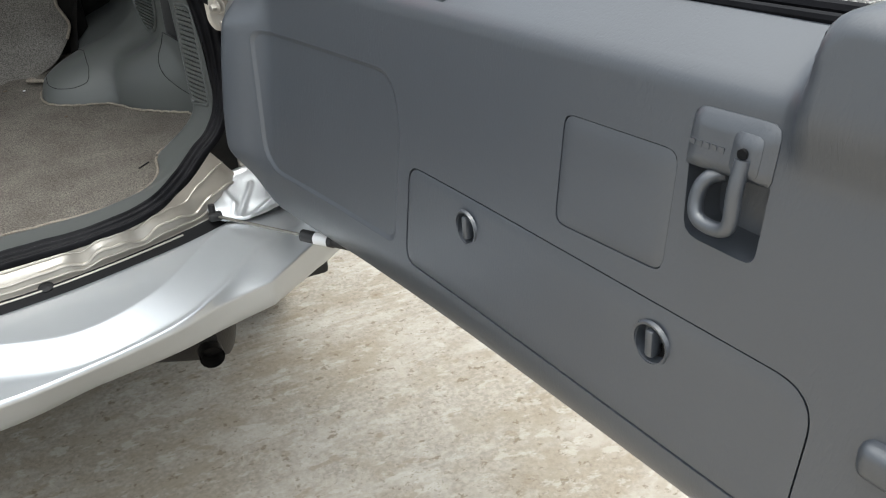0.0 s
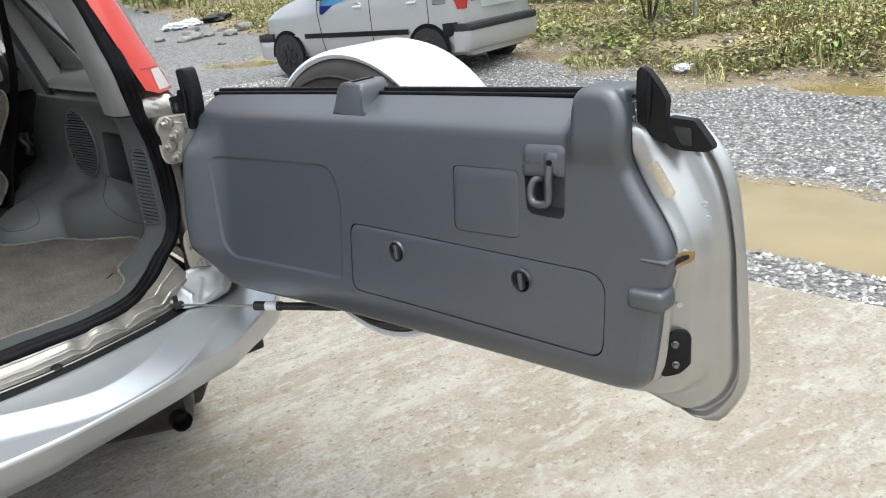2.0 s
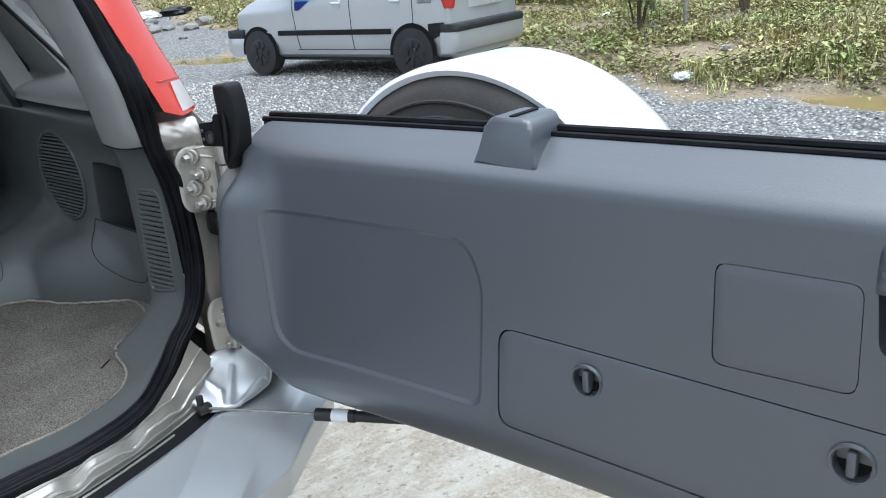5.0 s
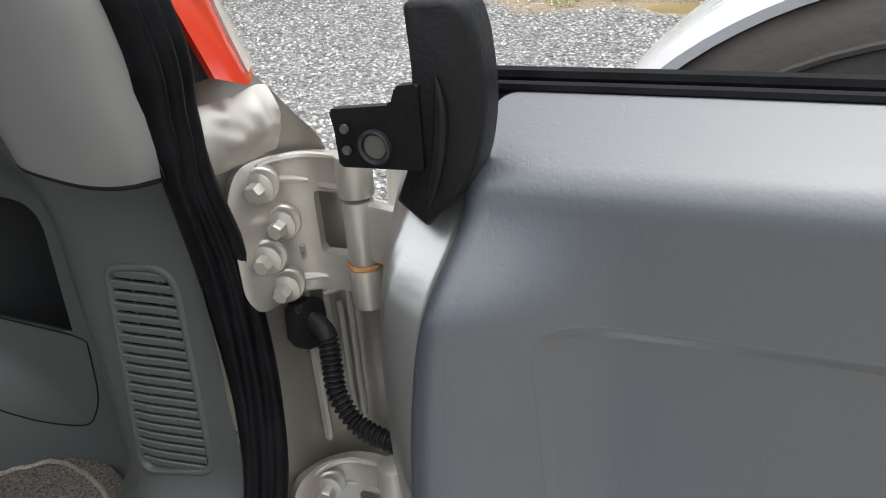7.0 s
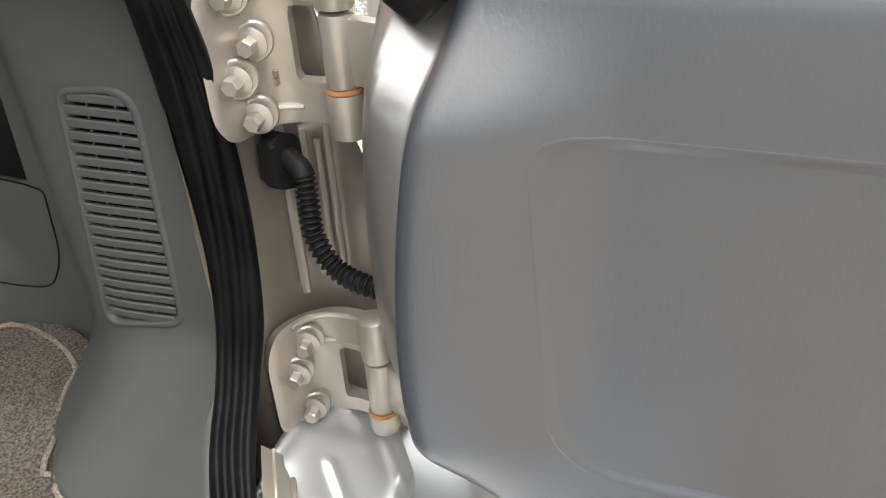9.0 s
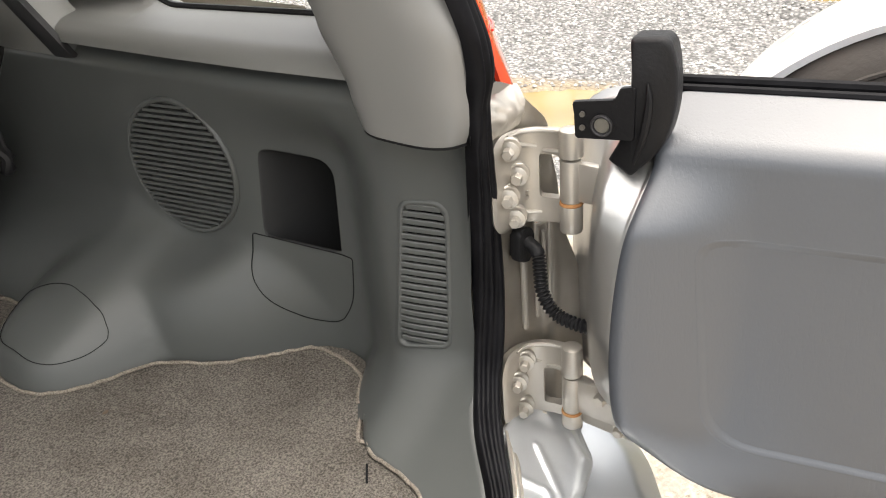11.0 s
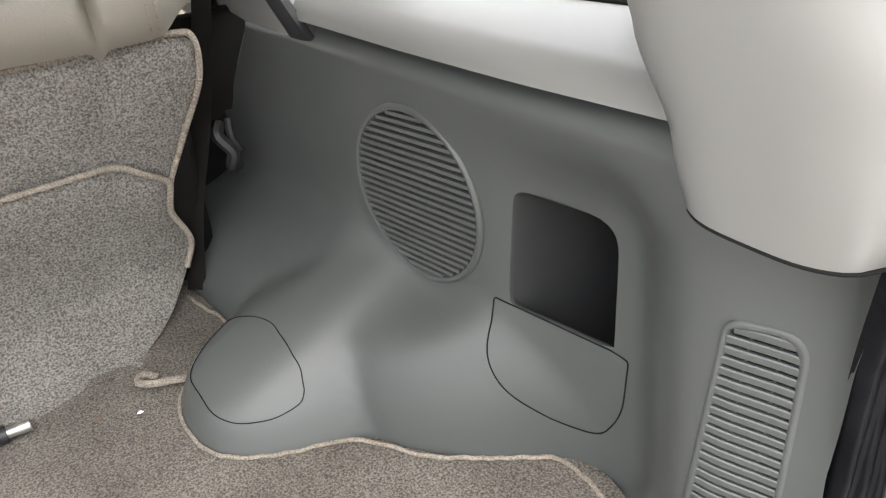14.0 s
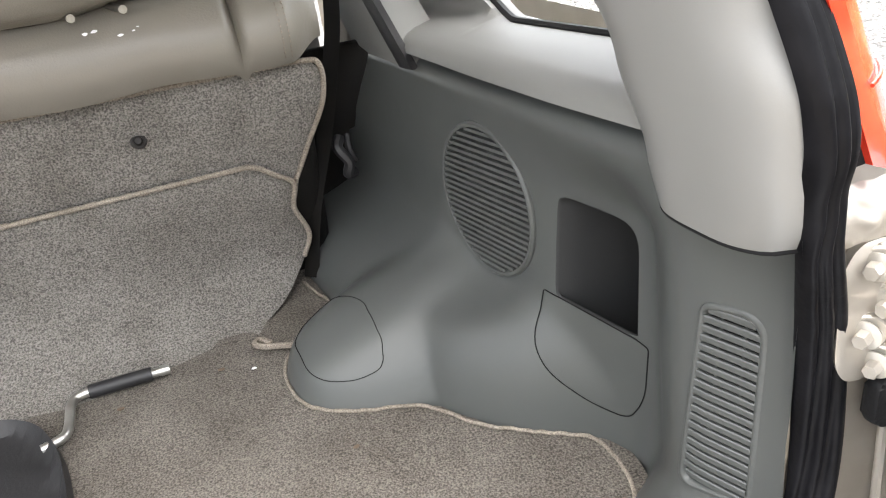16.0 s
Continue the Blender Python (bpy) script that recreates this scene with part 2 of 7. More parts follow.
def concrete_mat():
    """Tan concrete: blotches, dark dirt, pale trowel scuffs and pitting."""
    m = mat("worn_concrete", (0.385, 0.350, 0.300), (0.305, 0.270, 0.220), 0.85, big=1.6, fine=90, speck=0.16, bump=0.5, spec=0.2, depth=0.006)
    n, l = m.node_tree.nodes, m.node_tree.links
    p = n["Principled BSDF"]
    src = p.inputs["Base Color"].links[0].from_socket
    co = n.new("ShaderNodeTexCoord")
    stains = ((0.8, (1, 1.2, 1), 0.50, 0.60, (0.28, 0.225, 0.16), 0.5), (1.7, (1, 1.5, 1), 0.47, 0.66, (0.29, 0.24, 0.175), 0.6), (3.0, (0.35, 2.2, 1), 0.56, 0.63, (0.52, 0.495, 0.45), 0.42), (2.6, (0.8, 1.3, 1), 0.50, 0.60, (0.48, 0.452, 0.405), 0.5),
              (9.0, (1, 1.4, 1), 0.52, 0.60, (0.31, 0.27, 0.21), 0.55), (15.0, (0.8, 1.4, 1), 0.56, 0.60, (0.50, 0.475, 0.425), 0.45), (11.0, (0.8, 1.6, 1), 0.59, 0.63, (0.27, 0.225, 0.165), 0.65), (30.0, (1, 1.2, 1), 0.60, 0.64, (0.18, 0.145, 0.10), 0.7),
              (24.0, (1, 1, 1), 0.58, 0.68, (0.52, 0.49, 0.44), 0.35), (70.0, (1, 1, 1), 0.60, 0.66, (0.22, 0.185, 0.145), 0.6))
    for scale, stretch, lo, hi, colour, amount in stains:
        mp = n.new("ShaderNodeMapping")
        mp.inputs["Scale"].default_value = stretch
        mp.inputs["Rotation"].default_value = (0, 0, 0.7)
        mp.inputs["Location"].default_value = (scale, 3, 0)
        l.new(co.outputs["Object"], mp.inputs["Vector"])
        t = n.new("ShaderNodeTexNoise")
        t.inputs["Scale"].default_value, t.inputs["Detail"].default_value, t.inputs["Roughness"].default_value = scale, 9, 0.65
        l.new(mp.outputs["Vector"], t.inputs["Vector"])
        r = n.new("ShaderNodeMapRange")
        r.inputs["From Min"].default_value, r.inputs["From Max"].default_value, r.inputs["To Max"].default_value = lo, hi, amount
        l.new(t.outputs["Fac"], r.inputs["Value"])
        mix = n.new("ShaderNodeMix")
        mix.data_type = "RGBA"
        mix.inputs["B"].default_value = (*colour, 1)
        l.new(r.outputs["Result"], mix.inputs["Factor"])
        l.new(src, mix.inputs["A"])
        src = mix.outputs["Result"]
    l.new(src, p.inputs["Base Color"])
    return m


M_CONC = concrete_mat()


from mathutils.bvhtree import BVHTree


# ---- shape helpers ----
def finish(bm, smooth=True):
    bmesh.ops.recalc_face_normals(bm, faces=bm.faces)
    if smooth:
        for f in bm.faces:
            f.smooth = True


def mesh_of(name, bm, material, smooth=True, sharp=40):
    finish(bm, smooth)
    me = bpy.data.meshes.new(name)
    bm.to_mesh(me)
    bm.free()
    me.materials.append(material)
    if smooth and sharp:
        me.set_sharp_from_angle(angle=radians(sharp))
    return me


def part(name, bm, material, parent, label="", smooth=True, sharp=40, m=None):
    ob = new(name, mesh_of(name, bm, material, smooth, sharp))
    ob.parent = parent
    if m is not None:
        ob.matrix_basis = m
    if label:
        tagged(ob, label)
    return ob


def thing(name, bm, material, label, category, group="", kind="", smooth=True, sharp=40, m=None):
    ob = new(name, mesh_of(name, bm, material, smooth, sharp))
    if m is not None:
        ob.matrix_basis = m
    return tagged(ob, label, category, group, kind)


def holder(name, label, category, group="", m=None):
    ob = new(name)
    if m is not None:
        ob.matrix_basis = m
    return tagged(ob, label, category, group)


def curve_through(pts, n):
    """n points on a Catmull-Rom curve through pts."""
    p = [Vector(q) for q in pts]
    p = [2 * p[0] - p[1]] + p + [2 * p[-1] - p[-2]]
    out = []
    for i in range(n):
        s = i / (n - 1) * (len(p) - 3)
        k = min(int(s), len(p) - 4)
        t = s - k
        a, b, c, d = p[k:k + 4]
        out.append(0.5 * (2 * b + (c - a) * t + (2 * a - 5 * b + 4 * c - d) * t * t + (3 * b - a - 3 * c + d) * t ** 3))
    return out


def rounded(pts, r, n=5):
    """A closed 2D outline with its corners rounded; r one radius or one per corner."""
    out, k = [], len(pts)
    for i in range(k):
        a, b, c = (Vector(pts[j % k]).to_2d() for j in (i - 1, i, i + 1))
        u, v = a - b, c - b
        q = min(r[i] if isinstance(r, (list, tuple)) else r, u.length * 0.48, v.length * 0.48)
        s, e = b + u.normalized() * q, b + v.normalized() * q
        for j in range(n + 1):
            t = j / n
            out.append(((1 - t) ** 2 * s + 2 * t * (1 - t) * b + t * t * e)[:])
    return out


def dense(line, step=0.012):
    """The same closed outline with points no further apart than step."""
    out = []
    for (ax, ay), (bx, by) in zip(line, line[1:] + line[:1]):
        n = max(1, int(math.hypot(bx - ax, by - ay) / step))
        out += [(ax + (bx - ax) * i / n, ay + (by - ay) * i / n) for i in range(n)]
    return out


def rrect(x0, y0, x1, y1, r, n=5):
    return rounded([(x0, y0), (x1, y0), (x1, y1), (x0, y1)], r, n)


def nearest(points, outline):
    """Signed distance (inside positive) and the nearest spot of a closed outline, for an array of 2D points."""
    a = np.array(outline, float)
    b = np.roll(a, -1, 0)
    d = b - a
    best = np.full(len(points), 1e9)
    spot = np.zeros((len(points), 2))
    inside = np.zeros(len(points), bool)
    for i in range(len(a)):
        if abs(d[i]).sum() < 1e-9:
            continue
        t = np.clip(((points - a[i]) @ d[i]) / (d[i] @ d[i]), 0, 1)
        q = a[i] + t[:, None] * d[i]
        dist = np.hypot(*(points - q).T)
        closer = dist < best
        best[closer], spot[closer] = dist[closer], q[closer]
        up = (a[i, 1] > points[:, 1]) != (b[i, 1] > points[:, 1])
        with np.errstate(divide="ignore", invalid="ignore"):
            cross = a[i, 0] + (points[:, 1] - a[i, 1]) * d[i, 0] / (d[i, 1] if d[i, 1] else 1e-12)
        inside ^= up & (points[:, 0] < cross)
    return np.where(inside, best, -best), spot


def sheet(outline, cell, surf, holes=(), rim=None):
    """A grid over a 2D outline with holes, its border snapped on to the outlines; surf(a, b, d) gives the place in space,
    d being the distance from the outer border. rim(v): where border points are drawn to, for thickness."""
    o = np.array(outline, float)
    lo, hi = o.min(0), o.max(0)
    nx, ny = (np.ceil((hi - lo) / cell)).astype(int) + 3
    gx, gy = np.meshgrid(lo[0] - cell + np.arange(nx) * cell, lo[1] - cell + np.arange(ny) * cell, indexing="ij")
    pts = np.stack([gx.ravel(), gy.ravel()], 1)
    for line in (outline, *holes):
        dist, spot = nearest(pts, line)
        close = abs(dist) < 0.45 * cell
        pts[close] = spot[close]
    idx = np.arange(nx * ny).reshape(nx, ny)
    quads = np.stack([idx[:-1, :-1], idx[1:, :-1], idx[1:, 1:], idx[:-1, 1:]], -1).reshape(-1, 4)
    mid = pts[quads].mean(1)
    keep = nearest(mid, outline)[0] > 0
    for line in holes:
        keep &= nearest(mid, line)[0] < 0
    # border points that still lie off the outlines are drawn on to them
    used = quads[keep]
    ends = np.sort(np.concatenate([used[:, [0, 1]], used[:, [1, 2]], used[:, [2, 3]], used[:, [3, 0]]]), 1)
    pairs, times = np.unique(ends, axis=0, return_counts=True)
    border_ids = np.unique(pairs[times == 1])
    best = np.full(len(border_ids), 1e9)
    goal = pts[border_ids].copy()
    for line in (outline, *holes):
        dist, spot = nearest(pts[border_ids], line)
        closer = abs(dist) < best
        best[closer], goal[closer] = abs(dist)[closer], spot[closer]
    pts[border_ids] = goal
    depth, _ = nearest(pts, outline)
    bm = bmesh.new()
    made = {}
    for q in quads[keep]:
        vs = []
        for i in q:
            if i not in made:
                made[i] = bm.verts.new(surf(pts[i, 0], pts[i, 1], max(0.0, depth[i])))
            if made[i] not in vs:
                vs.append(made[i])
        if len(vs) > 2:
            bm.faces.new(vs)
    bmesh.ops.remove_doubles(bm, verts=bm.verts, dist=1e-6)
    bmesh.ops.dissolve_degenerate(bm, dist=1e-6, edges=bm.edges)
    if rim:
        border = [e for e in bm.edges if e.is_boundary]
        got = bmesh.ops.extrude_edge_only(bm, edges=border)
        for v in [g for g in got["geom"] if isinstance(g, bmesh.types.BMVert)]:
            v.co = Vector(rim(v.co.copy()))
    return bm


def tube(bm, pts, r, n=10, caps=True, up=Vector((0, 0, 1))):
    """A round bar along pts; r one radius or a function of the position 0..1."""
    pts = [Vector(p) for p in pts]
    rings, last = [], None
    for i, p in enumerate(pts):
        t = (pts[min(i + 1, len(pts) - 1)] - pts[max(i - 1, 0)]).normalized()
        side = last - t * last.dot(t) if last else t.cross(up)
        if side.length < 1e-4:
            side = t.cross(Vector((1, 0.3, 0)))
        side.normalize()
        last = side
        other = t.cross(side)
        q = r(i / (len(pts) - 1)) if callable(r) else r
        rings.append([bm.verts.new(p + q * (math.cos(2 * math.pi * k / n) * side + math.sin(2 * math.pi * k / n) * other)) for k in range(n)])
    for a, b in zip(rings, rings[1:]):
        for k in range(n):
            bm.faces.new((a[k], a[(k + 1) % n], b[(k + 1) % n], b[k]))
    if caps:
        bm.faces.new(rings[0][::-1])
        bm.faces.new(rings[-1])
    return bm


def box(bm, x0, x1, y0, y1, z0, z1, bevel=0.0, m=None, seg=2):
    got = bmesh.ops.create_cube(bm, size=1.0)["verts"]
    for v in got:
        v.co = Vector(((x0 + x1) / 2 + v.co.x * (x1 - x0), (y0 + y1) / 2 + v.co.y * (y1 - y0), (z0 + z1) / 2 + v.co.z * (z1 - z0)))
        if m is not None:
            v.co = m @ v.co
    if bevel:
        edges = {e for v in got for e in v.link_edges}
        bmesh.ops.bevel(bm, geom=list(edges), offset=bevel, segments=seg, affect="EDGES", profile=0.5)
    return bm


def extrude_outline(bm, outline, place, a, b, bevel=0.0, seg=2):
    """A slab between depths a and b over a 2D outline; place(x, y, depth) gives the point."""
    front = [bm.verts.new(place(x, y, a)) for x, y in outline]
    back = [bm.verts.new(place(x, y, b)) for x, y in outline]
    n = len(outline)
    ff, fb = bm.faces.new(front), bm.faces.new(back[::-1])
    for i in range(n):
        bm.faces.new((front[i], back[i], back[(i + 1) % n], front[(i + 1) % n]))
    if bevel:
        bmesh.ops.bevel(bm, geom=list(ff.edges) + list(fb.edges), offset=bevel, segments=seg, affect="EDGES", profile=0.5)
    return bm


def loft(bm, rows, closed=False):
    """A surface through rows of points of equal count."""
    vs = [[bm.verts.new(p) for p in row] for row in rows]
    n = len(vs[0])
    for a, b in zip(vs, vs[1:]):
        for i in range(n if closed else n - 1):
            bm.faces.new((a[i], a[(i + 1) % n], b[(i + 1) % n], b[i]))
    return vs


def smooth01(t):
    t = min(1.0, max(0.0, t))
    return t * t * (3 - 2 * t)


def ramp_of(keys):
    """A smooth function through (x, value) keys."""
    xs, ys = [k[0] for k in keys], [k[1] for k in keys]

    def f(x):
        if x <= xs[0]:
            return ys[0]
        for i in range(len(xs) - 1):
            if x <= xs[i + 1]:
                return ys[i] + (ys[i + 1] - ys[i]) * smooth01((x - xs[i]) / (xs[i + 1] - xs[i]))
        return ys[-1]
    return f


def spline_of(keys):
    """A curve through (x, value) keys with no overshoot and no flat steps."""
    xs, ys = [k[0] for k in keys], [k[1] for k in keys]
    d = [(b - a) / (q - p) for a, b, p, q in zip(ys, ys[1:], xs, xs[1:])]
    m = [d[0]] + [0.0 if a * b <= 0 else 2 * a * b / (a + b) for a, b in zip(d, d[1:])] + [d[-1]]

    def f(x):
        x = min(max(x, xs[0]), xs[-1])
        i = max(j for j in range(len(xs) - 1) if x >= xs[j])
        h = xs[i + 1] - xs[i]
        t = (x - xs[i]) / h
        return ys[i] * (1 + 2 * t) * (1 - t) ** 2 + ys[i + 1] * t * t * (3 - 2 * t) + h * (m[i] * t * (1 - t) ** 2 - m[i + 1] * t * t * (1 - t))
    return f


def torus_ring(bm, radius, tube_r, n=24, k=6, m=None):
    vs = []
    for i in range(n):
        a = 2 * math.pi * i / n
        ring = []
        for j in range(k):
            b = 2 * math.pi * j / k
            p = Vector(((radius + tube_r * math.cos(b)) * math.cos(a), (radius + tube_r * math.cos(b)) * math.sin(a), tube_r * math.sin(b)))
            ring.append(bm.verts.new(m @ p if m is not None else p))
        vs.append(ring)
    for i in range(n):
        a, b = vs[i], vs[(i + 1) % n]
        for j in range(k):
            bm.faces.new((a[j], a[(j + 1) % k], b[(j + 1) % k], b[j]))
    return bm


def lathe(bm, profile, n=40, m=None):
    """A turned body: profile of (radius, height) about the z axis."""
    rows = []
    for r, h in profile:
        row = []
        for i in range(n):
            a = 2 * math.pi * i / n
            p = Vector((r * math.cos(a), r * math.sin(a), h))
            row.append(m @ p if m is not None else p)
        rows.append(row)
    vs = loft(bm, rows, closed=True)
    for end in (vs[0], vs[-1]):
        bm.faces.new(end)
    return bm


def bolt_mesh(bm, m, head=0.0075, flange=0.0112, washer=True):
    """A flanged hexagon bolt that stands along the local z of m."""
    k = head / 0.0075
    if washer:
        lathe(bm, [(0.0155, -0.002), (0.0155, 0.003), (0.0135, 0.0045)], 24, m)
    lathe(bm, [(flange, 0.003), (flange, 0.0055 * k), (head * 1.05, 0.008 * k)], 20, m)
    lathe(bm, [(head, 0.006 * k), (head, 0.0175 * k), (head * 0.86, 0.0195 * k)], 6, m)
    return bm


# ---- ground ----
def verge(y):
    """Where the gravel ends and the weeds begin, as x for a y."""
    return 6.0 + 0.12 * max(0.0, y - 5.0) + 0.25 * math.sin(1.3 * y) + 0.12 * math.sin(3.7 * y + 1)


PUDDLES = [(3.22, 0.55, 0.50, 1.75, -0.105), (6.05, 1.25, 0.30, 0.85, 0.03), (6.15, 4.9, 0.22, 0.9, 0.16), (5.0, 12.0, 0.5, 1.2, 0.29)]


def lie(x, y):
    """The height of the ground."""
    r = math.hypot(x, y)
    z = -0.095 * smooth01((r - 1.9) / 0.8) + smooth01((x - 1.0) / 1.5) * (0.39 * smooth01((r - 4.6) / 4.2) + 1.5 * smooth01((r - 11) / 26))
    z -= 0.06 * (1 - smooth01((x - 1.7) / 0.9))
    z += 0.012 * noise.noise((x * 0.9, y * 0.9, 0)) + (0.09 * noise.noise((x * 0.6, y * 0.6, 3)) + 0.05) * smooth01((x - verge(y)) / 0.8)
    for px, py, a, b, level in PUDDLES:
        d = math.hypot((x - px) / a, (y - py) / b) + 0.25 * noise.noise((x * 1.8, y * 1.8, 5))
        z += max(0.0, level + 0.008 - z) * smooth01((2.3 - d) / 0.8)
        z = z + (level - 0.03 - z) * smooth01((1.12 - d) / 0.25)
    return z


def build_ground():
    xs = sorted({*(-70 + 4 * i for i in range(16)), *(-6 + 0.5 * i for i in range(14)), *(1.0 + 0.1 * i for i in range(75)),
                 *(8.5 + 0.5 * i for i in range(20)), *(19 + 4 * i for i in range(30))})
    ys = sorted({*(-60 + 4 * i for i in range(14)), *(-4.0 + 0.1 * i for i in range(130)), *(9 + 0.5 * i for i in range(30)), *(24 + 4 * i for i in range(30))})
    bm = bmesh.new()
    layer = bm.verts.layers.float.new("earth")
    rows = []
    for x in xs:
        row = []
        for y in ys:
            v = bm.verts.new((x, y, lie(x, y)))
            near_water = max(smooth01((1.7 - math.hypot((x - px) / a, (y - py) / b)) / 0.6) for px, py, a, b, _ in PUDDLES)
            v[layer] = max(smooth01((x - verge(y) + 0.6) / 0.9), 0.55 * near_water) * 0.75
            row.append(v)
        rows.append(row)
    for a, b in zip(rows, rows[1:]):
        for i in range(len(ys) - 1):
            bm.faces.new((a[i], b[i], b[i + 1], a[i + 1]))
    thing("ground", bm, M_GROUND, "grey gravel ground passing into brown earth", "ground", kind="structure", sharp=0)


def build_pavement():
    edge = [(-16, -16), (2.6, -16), (2.25, -9)] + [(2.22 - 0.105 * (y + 0.3) * 0.9 + 0.012 * math.sin(7 * y), y) for y in [-2 + 0.1 * i for i in range(50)]] + [(1.3, 9), (0.9, 16), (-16, 16)]
    bm = sheet(edge, 0.17, lambda x, y, d: (x, y, 0.004 + 0.004 * noise.noise((x * 1.3, y * 1.3, 0)) - 0.012 * smooth01(1 - d / 0.05)),
               rim=lambda v: (v.x + 0.02, v.y, v.z - 0.14))
    return thing("pavement", bm, M_CONC, "worn tan concrete slab with scuffs and stains", "pavement", kind="structure")


def build_puddles():
    for px, py, a, b, level in PUDDLES:
        line = [(px + 1.3 * a * math.cos(t), py + 1.3 * b * math.sin(t)) for t in [math.pi * i / 24 for i in range(48)]]
        bm = bmesh.new()
        bm.faces.new([bm.verts.new((x, y, level)) for x, y in line])
        thing("water", bm, M_WATER, "shallow puddle of yellow-brown muddy water on gravel", "puddle", group="puddles", kind="structure")


def build_gravel():
    """Loose stones on the gravel, nearest the concrete."""
    rng = np.random.default_rng(3)
    verts, faces = [], []
    base = np.array([(1, 0, 0), (-1, 0, 0), (0, 1, 0), (0, -1, 0), (0, 0, 1), (0, 0, -1)], float)
    tri = [(0, 2, 4), (2, 1, 4), (1, 3, 4), (3, 0, 4), (2, 0, 5), (1, 2, 5), (3, 1, 5), (0, 3, 5)]
    spots = np.c_[rng.uniform(2.15, 6.6, 38000), rng.uniform(-1.6, 8.5, 38000)]
    for x, y in spots:
        if x > verge(y) + 0.3 or x < 2.3 - 0.105 * (y + 0.3) or rng.random() > min(1.0, 5.5 / (x * x) + 0.15):
            continue
        if min(math.hypot((x - px) / a, (y - py) / b) for px, py, a, b, _ in PUDDLES) < 1.08:
            continue
        s = rng.uniform(0.008, 0.021)
        q = base * s * rng.uniform(0.6, 1.2, (6, 3))
        t = rng.uniform(0, 6.28)
        q = q @ np.array([[math.cos(t), math.sin(t), 0], [-math.sin(t), math.cos(t), 0], [0, 0, 0.7]])
        k = len(verts)
        verts += (q + (x, y, lie(x, y) + s * 0.2)).tolist()
        faces += [(a + k, b + k, c + k) for a, b, c in tri]
    me = bpy.data.meshes.new("gravel")
    me.from_pydata(verts, [], faces)
    me.materials.append(M_GRAVEL)
    return tagged(new("gravel", me), "loose grey and white gravel stones", "gravel", kind="stuff")


M_GRAVEL = leaf_mat("gravel_stone", (0.36, 0.35, 0.335), (0.44, 0.425, 0.395))
build_ground()
build_pavement()
build_puddles()
build_gravel()


# ---- the car whose tailgate stands open ----
CAR = holder("car", "silver compact off-road estate car with its tailgate swung open", "car")
MID = -0.65  # the car's middle, as x


def mirrored(x):
    return 2 * MID - x


def floor_z(y):
    return 0.756 + 0.11 * y


